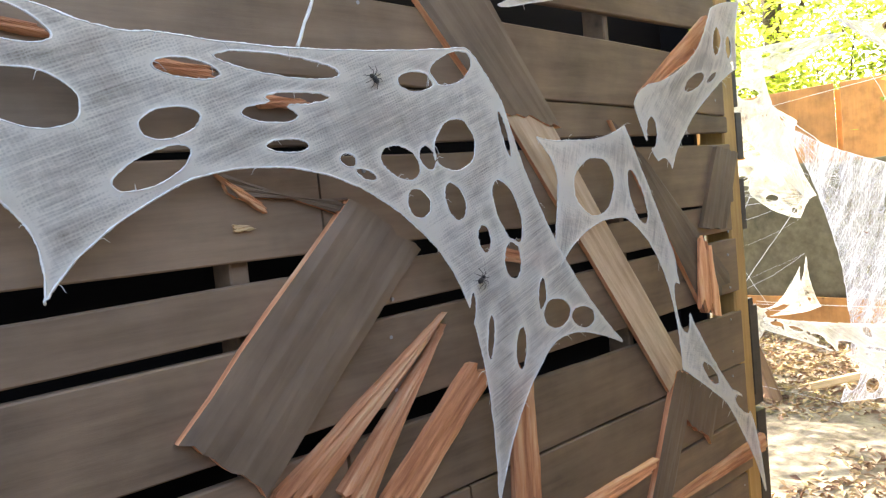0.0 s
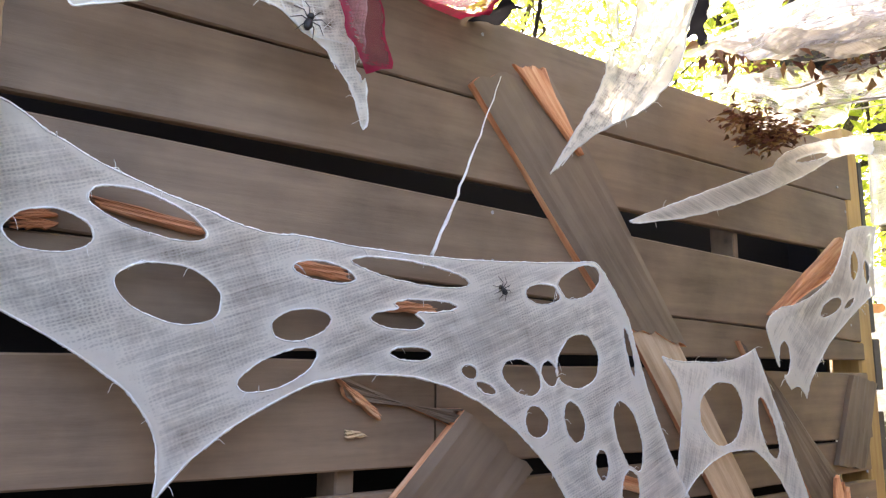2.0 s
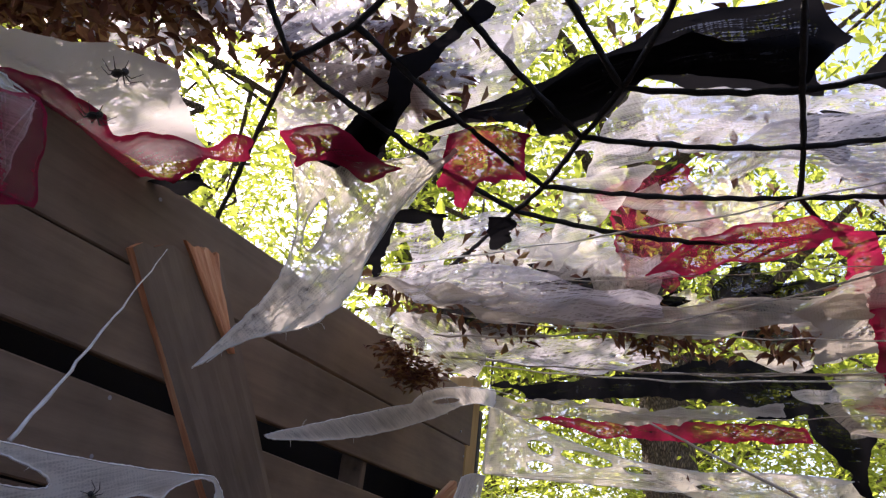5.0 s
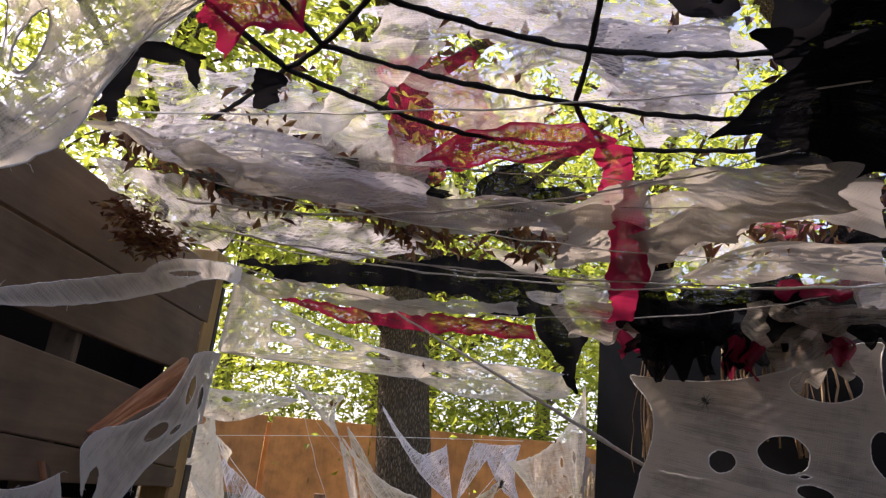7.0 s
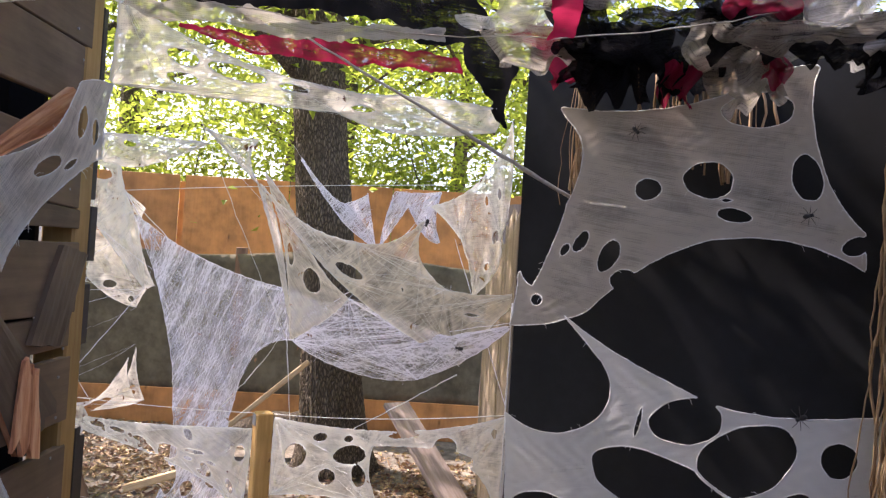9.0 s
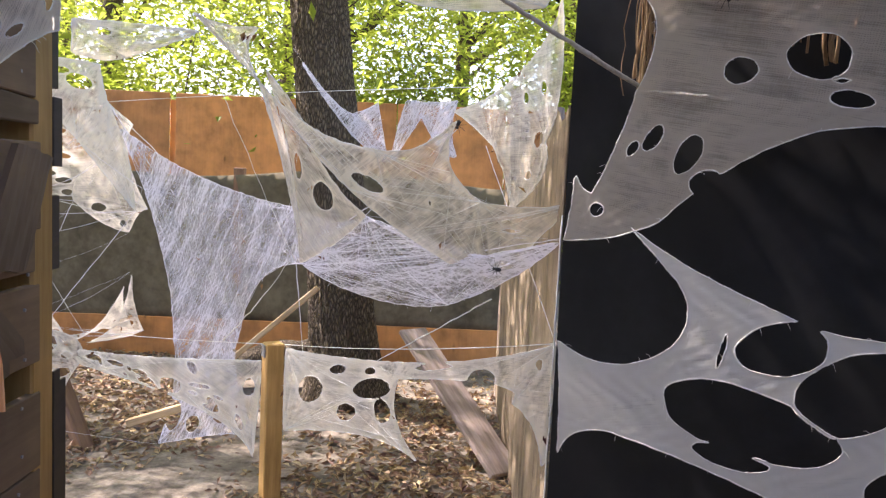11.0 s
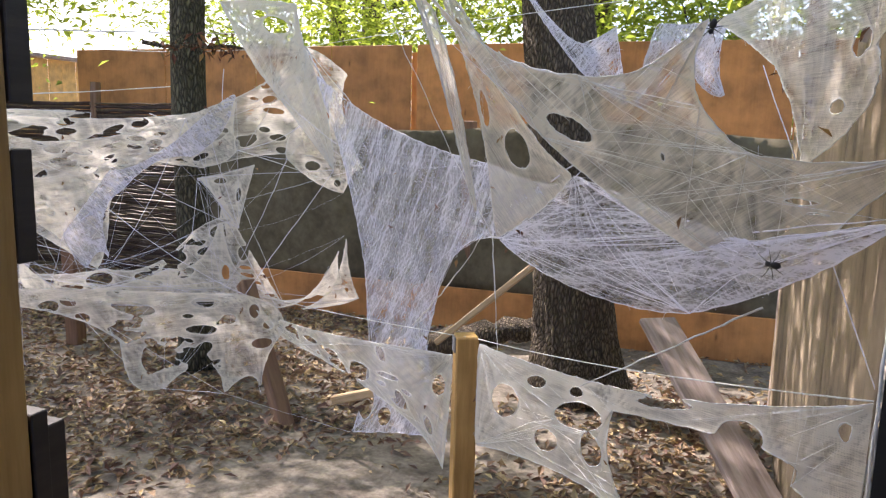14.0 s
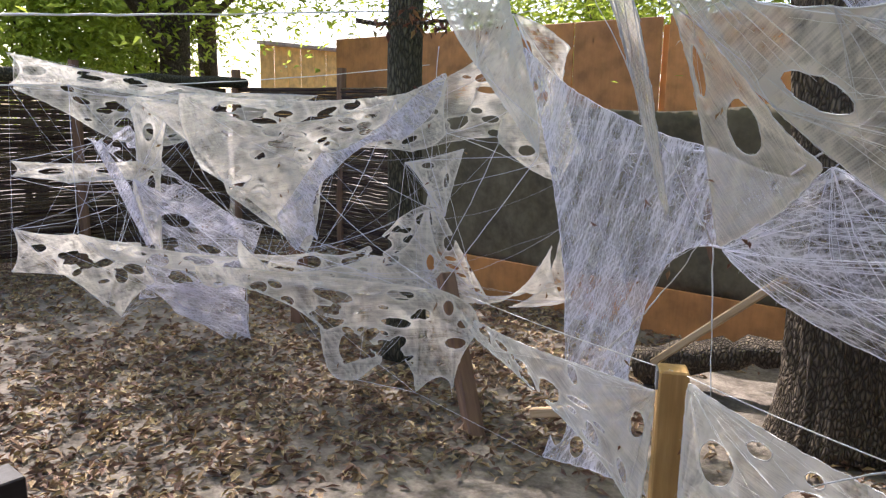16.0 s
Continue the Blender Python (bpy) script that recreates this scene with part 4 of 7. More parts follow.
web('spider_web', 'lilac-white stringy cobweb curtain pulled down to the leaf litter', (-1.989, 4.560, 0.968), (-0.846, 0.533, 0.000), (0.000, 0.001, 1.000),
    [(0.833, 0.854, 0.172, 0.591), (-0.453, 0.474, -0.734, 0.422), (-0.899, 0.459, -0.737, 0.31), (-0.536, 0.209, -0.227, 0.1), (-0.08, -0.209, -0.059, -0.321), (-0.089, -0.451, -0.165, -0.57), (-0.259, -0.677, -0.004, -0.729), (0.467, -0.885, 0.374, -0.552), (0.397, -0.292, 0.46, 0.103), (0.62, 0.517, 0.732, 0.698)],
    [(0.366, -0.7, 0.094, 0.062, 106), (-0.005, -0.61, 0.085, 0.058, -42), (0.209, -0.72, 0.059, 0.043, -38)], mat=M_STRING, density=0.4, bulge=0.05, cell=0.014, warp=-60, rim=0.0018)
web('spider_web', 'lilac-white stringy cobweb sling tied between a knot and the hessian screen', (-0.960, 3.745, 1.295), (0.740, -0.672, 0.000), (0.000, 0.000, 1.000),
    [(-0.762, -0.116, -0.267, -0.206), (0.165, -0.169, 0.439, -0.036), (0.634, 0.113, 0.489, 0.078), (0.311, 0.033, 0.028, 0.075), (-0.347, 0.138, -0.535, -0.01)],
    [], mat=M_STRING, density=0.45, bulge=0.06, cell=0.012, warp=10)
web('spider_web', 'broad taut beige gauze sheet knotted at the black wall', (-0.964, 3.542, 1.640), (0.918, -0.397, 0.000), (-0.122, -0.282, 0.952),
    [(-0.757, 0.444, -0.502, 0.18), (-0.174, 0.078, 0.009, 0.095), (0.179, 0.215, 0.121, 0.042), (0.225, -0.101, 0.407, -0.119), (0.596, -0.093, 0.454, -0.201), (0.242, -0.463, -0.05, -0.288), (-0.311, -0.079, -0.549, 0.17)],
    [(-0.223, -0.054, 0.076, 0.029, 156), (0.025, -0.119, 0.015, 0.009, 79), (0.322, -0.21, 0.043, 0.011, 174), (0.347, -0.235, 0.033, 0.007, 174)], mat=M_SHEET, density=0.66, bulge=0.08, cell=0.014, warp=35)
web('spider_web', 'triangular beige gauze cobweb tied to a knot over the leaves', (-1.444, 3.860, 1.598), (-0.774, 0.634, -0.000), (-0.334, -0.408, 0.850),
    [(-0.011, 0.455, 0.128, -0.002), (0.335, -0.49, 0.016, -0.342), (-0.242, -0.182, -0.11, -0.03), (-0.082, 0.216, -0.06, 0.337)],
    [(-0.007, -0.116, 0.083, 0.059, -48), (0.079, 0.021, 0.076, 0.024, 117)], mat=M_SHEET, density=0.55, bulge=0.03, cell=0.012, warp=70)
web('spider_web', 'low holed gauze cobweb hung from a rope between post and screen', (-0.964, 3.719, 0.696), (0.743, -0.670, 0.000), (0.000, 0.000, 1.000),
    [(-0.844, 0.078, 0.032, 0.186), (0.629, 0.362, 0.629, 0.144), (0.611, -0.101, 0.562, 0.054), (0.474, 0.122, 0.384, 0.176), (-0.072, 0.101, -0.078, -0.078), (0.053, -0.238, -0.268, -0.193), (-0.851, -0.325, -0.851, -0.115)],
    [(-0.646, -0.073, 0.1, 0.062, -156), (-0.241, 0.096, 0.038, 0.017, -163), (-0.454, 0.059, 0.06, 0.022, -164), (-0.231, 0.023, 0.126, 0.046, -163), (-0.392, -0.118, 0.069, 0.04, -159), (-0.166, -0.058, 0.054, 0.052, 54), (0.107, 0.183, 0.102, 0.015, -166), (0.336, 0.177, 0.066, 0.045, -158), (0.569, 0.28, 0.023, 0.015, 88)], mat=M_GAUZE, density=0.8, bulge=0.04, cell=0.009, warp=5)
web('spider_web', 'low gauze cobweb strip strung between two timber posts', (-2.342, 4.703, 0.471), (0.882, -0.471, 0.000), (0.000, 0.000, 1.000),
    [(-0.901, 0.078, -0.261, 0.106), (0.697, 0.215, 0.686, -0.007), (0.657, -0.283, 0.313, -0.088), (-0.453, -0.011, -0.723, 0.011)],
    [(-0.667, 0.084, 0.052, 0.025, -167), (-0.497, 0.056, 0.075, 0.019, -178), (-0.309, 0.052, 0.078, 0.016, 178), (-0.11, 0.034, 0.065, 0.016, 176), (0.119, 0.028, 0.077, 0.015, 179), (0.056, -0.042, 0.053, 0.016, 175), (0.315, 0.03, 0.081, 0.014, -179), (0.389, -0.072, 0.051, 0.016, 166), (0.277, -0.011, 0.036, 0.012, 176), (0.624, 0.073, 0.05, 0.039, 66), (0.571, -0.113, 0.046, 0.023, -62)], mat=M_GAUZE, density=0.64, bulge=0.03, cell=0.009, warp=-20, extra=14)
web('spider_web', 'ragged gauze cobweb drooping to the ground behind the leaning post', (-3.520, 4.793, 0.397), (-0.949, -0.316, 0.000), (0.000, 0.000, 1.000),
    [(1.007, 0.266, 0.437, 0.284), (-0.466, 0.282, -0.646, 0.198), (-0.643, 0.06, -0.564, -0.099), (-0.544, -0.263, -0.485, -0.165), (-0.342, -0.267, -0.238, -0.113), (-0.011, -0.251, 0.164, -0.227), (0.232, -0.006, 0.449, 0.112), (0.768, 0.179, 0.934, 0.158)],
    [(0.49, 0.211, 0.05, 0.026, 11), (0.141, 0.185, 0.125, 0.038, 7), (0.178, 0.097, 0.075, 0.025, 7), (-0.214, 0.074, 0.093, 0.028, -3), (-0.251, 0.23, 0.08, 0.031, -3), (0.045, -0.094, 0.087, 0.079, -45), (-0.205, -0.146, 0.084, 0.074, 112), (-0.51, 0.193, 0.043, 0.03, 95), (-0.371, 0.142, 0.043, 0.031, -6), (-0.584, 0.119, 0.031, 0.024, -8)], mat=M_GAUZE, density=0.56, bulge=0.05, cell=0.011, warp=-10, extra=45)
web('spider_web', 'wide holed gauze cobweb strung in front of the reed fence', (-3.828, 5.123, 1.389), (-0.751, -0.661, 0.000), (0.000, 0.000, 1.000),
    [(0.971, 0.221, 0.362, 0.188), (-0.15, 0.223, -0.471, 0.323), (-0.872, 0.59, -0.954, 0.28), (-1.08, -0.041, -0.728, 0.006), (-0.297, -0.084, -0.076, -0.065), (0.2, -0.078, 0.288, -0.3), (0.359, -0.639, 0.547, -0.42), (0.87, -0.193, 0.961, 0.02)],
    [(0.734, 0.125, 0.082, 0.024, 11), (0.489, 0.012, 0.057, 0.022, 5), (0.162, 0.079, 0.071, 0.025, 10), (0.569, -0.111, 0.045, 0.031, 11), (0.133, 0.048, 0.042, 0.016, 0), (-0.116, 0.127, 0.081, 0.025, 0), (-0.382, 0.047, 0.045, 0.023, 0), (-0.546, 0.096, 0.066, 0.02, 0), (-0.73, 0.106, 0.054, 0.023, 0), (-0.376, -0.118, 0.032, 0.017, 0), (0.679, -0.259, 0.046, 0.024, 47), (0.526, -0.326, 0.036, 0.019, 47), (0.434, -0.489, 0.03, 0.026, -2), (0.761, -0.226, 0.039, 0.019, 36)], mat=M_GAUZE, density=0.49, bulge=0.08, cell=0.012, warp=-10, extra=60)
web('spider_web', 'concave gauze cobweb wedge pulled toward the leaning post', (-3.049, 5.809, 0.602), (-0.751, -0.661, 0.000), (0.000, 0.000, 1.000),
    [(0.311, -0.174, 0.005, -0.084), (-0.113, 0.308, -0.135, 0.054), (-0.197, -0.134, 0.006, -0.176)],
    [(0.078, -0.098, 0.036, 0.018, -16), (-0.105, -0.073, 0.029, 0.019, -5)], mat=M_GAUZE, density=0.54, bulge=0.02, cell=0.012)
web('spider_web', 'looped gauze cobweb sagging below the holed web', (-3.752, 5.191, 0.739), (-0.751, -0.661, 0.000), (0.000, 0.000, 1.000),
    [(0.365, -0.01, 0.116, -0.006), (-0.116, 0.186, -0.249, 0.266), (-0.348, 0.263, -0.476, 0.017), (-0.643, -0.277, -0.471, -0.212), (-0.233, -0.215, 0.28, -0.156), (0.976, 0.053, 0.666, -0.027)],
    [(-0.014, 0.038, 0.071, 0.047, 3), (0.15, -0.072, 0.063, 0.034, 3), (-0.288, -0.061, 0.056, 0.04, 90), (-0.073, -0.101, 0.059, 0.027, 3), (-0.409, 0.055, 0.049, 0.034, 91)], mat=M_GAUZE, density=0.44, bulge=0.04, cell=0.011, extra=30)
web('spider_web', 'white gauze cobweb slung along the log rail of the reed fence', (-6.700, 5.330, 1.565), (-0.498, -0.867, 0.000), (0.000, 0.000, 1.000),
    [(0.814, 0.358, 0.114, 0.143), (-1.532, 0.087, -1.133, -0.066), (-0.423, -0.309, -0.067, -0.355), (0.304, -0.218, 0.575, -0.043), (0.837, 0.082, 0.826, 0.21)],
    [(0.126, -0.036, 0.082, 0.032, 15), (-0.302, -0.076, 0.105, 0.037, 10), (-0.755, -0.047, 0.084, 0.028, -1), (0.37, 0.004, 0.072, 0.027, 21)], mat=M_GAUZE, density=0.5, bulge=0.06, cell=0.014, extra=30)
web('spider_web', 'pale gauze cobweb drape beside the hessian screen', (-0.677, 3.644, 1.818), (-0.275, 0.962, 0.000), (0.000, 0.000, 1.000),
    [(-0.434, 0.37, -0.456, 0.083), (-0.329, -0.079, -0.338, -0.187), (-0.093, -0.321, 0.025, -0.196), (0.19, -0.073, 0.413, 0.01), (0.666, 0.104, -0.12, 0.197)],
    [(-0.129, 0.088, 0.027, 0.022, 21), (-0.291, 0.105, 0.027, 0.023, 59), (-0.256, -0.067, 0.051, 0.03, -7), (-0.19, -0.19, 0.039, 0.018, -1)], mat=M_GAUZE, density=0.6, bulge=0.05, cell=0.01)
web('spider_web', 'stringy white cobweb rag hanging from a line by the oak', (-1.415, 5.200, 1.981), (1.000, 0.000, -0.000), (0.000, 0.000, 1.000),
    [(-0.359, 0.348, -0.144, 0.089), (-0.001, -0.013, 0.123, 0.043), (0.14, 0.097, 0.18, -0.116), (0.218, -0.293, 0.11, -0.224), (0.001, -0.138, -0.198, 0.106)],
    [], mat=M_STRING, density=0.6, bulge=0.03, cell=0.012, warp=50)
web('spider_web', 'stringy white cobweb rag pinched to a point by the fence', (-0.981, 5.600, 1.939), (1.000, 0.000, -0.000), (0.000, 0.000, 1.000),
    [(-0.135, 0.171, 0.02, 0.163), (0.194, 0.187, 0.16, -0.007), (0.203, -0.181, 0.084, -0.126), (-0.036, 0.065, -0.131, -0.092), (-0.225, -0.242, -0.19, -0.016)],
    [], mat=M_STRING, density=0.6, bulge=0.03, cell=0.012, warp=70)
web('spider_web', 'wide shaded-grey gauze cobweb stretched over the black wall', (-0.110, 2.799, 1.853), (0.881, -0.472, 0.000), (0.000, 0.000, 1.000),
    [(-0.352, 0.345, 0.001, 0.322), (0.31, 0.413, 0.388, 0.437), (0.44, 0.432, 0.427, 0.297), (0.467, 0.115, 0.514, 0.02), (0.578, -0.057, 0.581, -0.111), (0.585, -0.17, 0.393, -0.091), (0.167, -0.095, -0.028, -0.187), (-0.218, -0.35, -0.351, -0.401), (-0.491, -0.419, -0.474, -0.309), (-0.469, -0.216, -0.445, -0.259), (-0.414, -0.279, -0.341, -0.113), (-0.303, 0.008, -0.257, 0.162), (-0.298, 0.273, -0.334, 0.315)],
    [(0.277, 0.307, 0.107, 0.058, 179), (0.149, 0.09, 0.077, 0.06, 172), (-0.032, 0.059, 0.044, 0.037, -177), (0.422, 0.1, 0.074, 0.043, 104), (0.228, -0.017, 0.053, 0.023, 171), (-0.246, -0.117, 0.044, 0.022, 56), (-0.302, -0.146, 0.026, 0.015, 55), (-0.149, -0.16, 0.061, 0.033, 62), (-0.096, -0.238, 0.048, 0.039, -177), (-0.397, -0.324, 0.022, 0.021, -163), (0.555, -0.096, 0.038, 0.028, -151), (0.202, 0.029, 0.022, 0.007, 179)], mat=M_GAUZE_SHADED, density=0.9, bulge=0.03, cell=0.007, warp=-10)
web('spider_web', 'large-holed white gauze cobweb over the lower black wall', (-0.142, 2.816, 1.084), (0.881, -0.472, 0.000), (0.000, 0.000, 1.000),
    [(-0.453, 0.045, -0.281, 0.0), (-0.122, 0.073, -0.084, 0.185), (-0.149, 0.29, -0.217, 0.359), (-0.272, 0.411, -0.094, 0.304), (0.144, 0.207, 0.368, 0.16), (0.677, 0.199, 0.688, 0.003), (0.704, -0.283, 0.422, -0.333), (0.184, -0.308, -0.045, -0.245), (-0.274, -0.202, -0.413, -0.257), (-0.439, -0.434, -0.436, -0.191)],
    [(0.158, 0.11, 0.117, 0.073, -164), (0.334, 0.019, 0.158, 0.101, -146), (0.085, -0.103, 0.236, 0.1, 170), (0.578, 0.061, 0.054, 0.048, 71), (0.469, -0.082, 0.05, 0.028, -144), (0.055, -0.205, 0.105, 0.034, 175), (0.475, -0.219, 0.113, 0.075, -160), (0.013, 0.084, 0.055, 0.009, 78)], mat=M_GREYW, density=1.12, bulge=0.03, cell=0.007, warp=15)
web('gauze_drape', 'taut bright white gauze sheet slung over the wall top', (-1.734, 0.796, 2.38), (1.000, 0.000, 0.000), (0.000, 1.000, 0.000),
    [(-0.051, -0.243, -0.017, -0.197), (0.016, -0.163, 0.068, -0.123), (0.125, -0.091, 0.141, -0.043), (0.165, 0.002, 0.127, 0.054), (0.097, 0.110, 0.064, 0.163), (0.035, 0.227, -0.032, 0.206), (-0.100, 0.199, -0.124, 0.128), (-0.156, 0.065, -0.139, -0.020), (-0.130, -0.106, -0.088, -0.169)],
    [], mat=M_BRIGHT, density=1.05, bulge=-0.03, cell=0.012, warp=0, rim=0, rag=0.010, folds=0.007, group='roof drapes', category='drape')
web('gauze_drape', 'grey-shaded gauze sheet under a heap of dead leaves', (-1.734, 0.739, 2.5), (1.000, 0.000, 0.000), (0.000, 1.000, 0.000),
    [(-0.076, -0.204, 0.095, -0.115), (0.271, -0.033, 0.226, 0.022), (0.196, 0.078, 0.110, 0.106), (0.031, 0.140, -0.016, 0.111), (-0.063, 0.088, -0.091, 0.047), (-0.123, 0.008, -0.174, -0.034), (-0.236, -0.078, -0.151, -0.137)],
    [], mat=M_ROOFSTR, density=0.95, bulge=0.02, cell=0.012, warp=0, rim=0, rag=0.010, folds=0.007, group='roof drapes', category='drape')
web('gauze_drape', 'torn white gauze strewn with dead leaves above the ropes', (-1.396, 1.017, 2.52), (1.000, 0.000, 0.000), (0.000, 1.000, 0.000),
    [(-0.122, -0.151, -0.041, -0.124), (0.036, -0.106, 0.076, -0.046), (0.121, 0.010, 0.141, 0.069), (0.170, 0.133, 0.090, 0.131), (0.014, 0.138, -0.030, 0.077), (-0.076, 0.021, -0.107, -0.012), (-0.144, -0.046, -0.129, -0.095)],
    [], mat=M_ROOFSTR, density=0.85, bulge=0.03, cell=0.012, warp=0, rim=0, rag=0.010, folds=0.007, group='roof drapes', category='drape')
web('gauze_drape', 'sheer white gauze panel between two roof ropes', (-1.44, 1.078, 2.47), (1.000, 0.000, 0.000), (0.000, 1.000, 0.000),
    [(-0.025, -0.140, 0.028, -0.104), (0.084, -0.074, 0.136, -0.014), (0.196, 0.046, 0.156, 0.080), (0.126, 0.119, 0.047, 0.098), (-0.030, 0.084, -0.113, 0.058), (-0.204, 0.036, -0.170, -0.016), (-0.147, -0.069, -0.083, -0.102)],
    [], mat=M_BRIGHT, density=0.55, bulge=0.03, cell=0.012, warp=0, rim=0, rag=0.010, folds=0.007, group='roof drapes', category='drape')
web('gauze_drape', 'thin hazy gauze veil drawn across the roof ropes', (-1.254, 1.197, 2.5), (1.000, 0.000, 0.000), (0.000, 1.000, 0.000),
    [(0.185, -0.225, 0.211, -0.237), (0.251, -0.265, 0.274, -0.242), (0.313, -0.234, 0.256, -0.190), (0.214, -0.158, 0.134, -0.088), (0.063, -0.024, -0.039, 0.065), (-0.144, 0.159, -0.279, 0.271), (-0.430, 0.399, -0.404, 0.352), (-0.402, 0.326, -0.219, 0.168), (-0.049, 0.021, 0.066, -0.099)],
    [], mat=M_ROOF, density=0.5, bulge=0.05, cell=0.012, warp=0, rim=0, rag=0.010, folds=0.007, group='roof drapes', category='drape')
web('black_drape', 'twisted black cloth strip tied across the roof net', (-1.273, 0.977, 2.38), (1.000, 0.000, 0.000), (0.000, 1.000, 0.000),
    [(-0.223, 0.108, -0.129, 0.060), (-0.043, 0.015, -0.013, -0.025), (0.017, -0.066, 0.065, -0.087), (0.118, -0.113, 0.158, -0.133), (0.208, -0.161, 0.206, -0.144), (0.216, -0.136, 0.161, -0.102), (0.116, -0.075, 0.070, -0.045), (0.028, -0.017, -0.013, 0.031), (-0.055, 0.080, -0.097, 0.117), (-0.145, 0.161, -0.185, 0.176), (-0.236, 0.203, -0.223, 0.151)],
    [], mat=M_BLACK, density=1, bulge=0.04, cell=0.012, warp=0, rim=0, rag=0.010, folds=0.007, group='roof drapes', category='drape')
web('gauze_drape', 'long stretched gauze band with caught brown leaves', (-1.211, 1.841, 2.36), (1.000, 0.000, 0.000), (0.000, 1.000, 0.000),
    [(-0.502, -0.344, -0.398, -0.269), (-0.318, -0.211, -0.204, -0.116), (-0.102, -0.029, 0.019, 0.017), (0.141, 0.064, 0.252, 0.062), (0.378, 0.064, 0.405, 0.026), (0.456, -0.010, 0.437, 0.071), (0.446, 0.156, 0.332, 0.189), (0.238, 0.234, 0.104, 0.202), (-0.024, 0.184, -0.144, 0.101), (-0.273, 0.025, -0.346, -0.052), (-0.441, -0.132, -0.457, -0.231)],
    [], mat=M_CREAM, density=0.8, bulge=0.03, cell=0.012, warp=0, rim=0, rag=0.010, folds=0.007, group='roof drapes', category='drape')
web('gauze_drape', 'bluish torn gauze band behind the leaf pouch', (-1.411, 2.001, 2.33), (1.000, 0.000, 0.000), (0.000, 1.000, 0.000),
    [(-0.315, -0.414, -0.269, -0.264), (-0.240, -0.130, -0.122, -0.107), (-0.011, -0.092, 0.079, -0.032), (0.174, 0.026, 0.256, 0.026), (0.353, 0.028, 0.337, 0.093), (0.341, 0.164, 0.217, 0.210), (0.106, 0.270, -0.002, 0.211), (-0.111, 0.165, -0.198, 0.072), (-0.297, -0.017, -0.297, -0.209)],
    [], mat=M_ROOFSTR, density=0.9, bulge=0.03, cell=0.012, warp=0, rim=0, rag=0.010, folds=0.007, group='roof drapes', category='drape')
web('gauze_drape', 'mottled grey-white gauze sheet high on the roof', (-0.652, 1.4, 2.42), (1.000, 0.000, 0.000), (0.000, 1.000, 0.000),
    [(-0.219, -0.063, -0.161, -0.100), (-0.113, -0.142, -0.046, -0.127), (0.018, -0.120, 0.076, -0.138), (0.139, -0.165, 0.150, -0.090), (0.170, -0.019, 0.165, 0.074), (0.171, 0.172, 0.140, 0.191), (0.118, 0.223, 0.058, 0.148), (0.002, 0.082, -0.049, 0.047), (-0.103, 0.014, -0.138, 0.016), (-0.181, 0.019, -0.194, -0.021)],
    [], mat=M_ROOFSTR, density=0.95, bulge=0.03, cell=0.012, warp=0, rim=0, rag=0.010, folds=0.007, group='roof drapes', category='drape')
web('gauze_drape', 'grubby cream gauze fold under the roof edge', (-0.324, 1.755, 2.3), (1.000, 0.000, 0.000), (0.000, 1.000, 0.000),
    [(-0.262, 0.097, -0.168, 0.002), (-0.084, -0.093, -0.014, -0.173), (0.055, -0.263, 0.091, -0.237), (0.132, -0.226, 0.180, -0.105), (0.238, 0.010, 0.173, 0.019), (0.118, 0.030, 0.050, 0.094), (-0.015, 0.164, -0.095, 0.216), (-0.182, 0.281, -0.215, 0.183)],
    [], mat=M_CREAM, density=0.95, bulge=0.05, cell=0.012, warp=0, rim=0, rag=0.010, folds=0.007, group='roof drapes', category='drape')
web('gauze_drape', 'dirty cream gauze strip low under the roof edge', (-0.228, 1.958, 2.27), (1.000, 0.000, 0.000), (0.000, 1.000, 0.000),
    [(-0.215, 0.061, -0.142, -0.035), (-0.079, -0.132, 0.026, -0.165), (0.133, -0.208, 0.175, -0.099), (0.227, 0.004, 0.136, 0.046), (0.054, 0.091, -0.032, 0.134), (-0.120, 0.185, -0.162, 0.119)],
    [], mat=M_CREAM, density=0.9, bulge=0.04, cell=0.012, warp=0, rim=0, rag=0.010, folds=0.007, group='roof drapes', category='drape')
web('gauze_drape', 'stretched grey-shaded gauze band above the leaf pouch', (-1.289, 1.581, 2.3), (1.000, 0.000, 0.000), (0.000, 1.000, 0.000),
    [(-0.273, -0.166, -0.187, -0.182), (-0.113, -0.209, -0.050, -0.158), (0.009, -0.116, 0.070, -0.062), (0.135, -0.011, 0.203, 0.019), (0.284, 0.050, 0.269, 0.110), (0.270, 0.177, 0.165, 0.167), (0.071, 0.167, -0.020, 0.129), (-0.112, 0.100, -0.186, 0.052), (-0.271, 0.008, -0.264, -0.077)],
    [], mat=M_ROOFSTR, density=0.9, bulge=0.03, cell=0.012, warp=0, rim=0, rag=0.010, folds=0.007, group='roof drapes', category='drape')
web('gauze_drape', 'sagging white gauze sheet strewn with dead leaves', (-1.364, 0.946, 2.470), (1.000, 0.000, 0.000), (0.000, 1.000, 0.000),
    [(-0.065, -0.323, 0.147, -0.176), (0.38, -0.069, 0.278, 0.019), (0.221, 0.138, 0.104, 0.158), (-0.004, 0.237, -0.105, 0.165), (-0.253, 0.151, -0.141, 0.048), (-0.091, -0.021, -0.12, -0.062), (-0.188, -0.114, -0.105, -0.205)],
    [(-0.219, 0.009, 0.072, 0.06, -52)], mat=M_ROOFSTR, density=0.8, bulge=0.06, cell=0.012, warp=0, rim=0, rag=0.014, folds=0.009, group='roof drapes', category='drape')
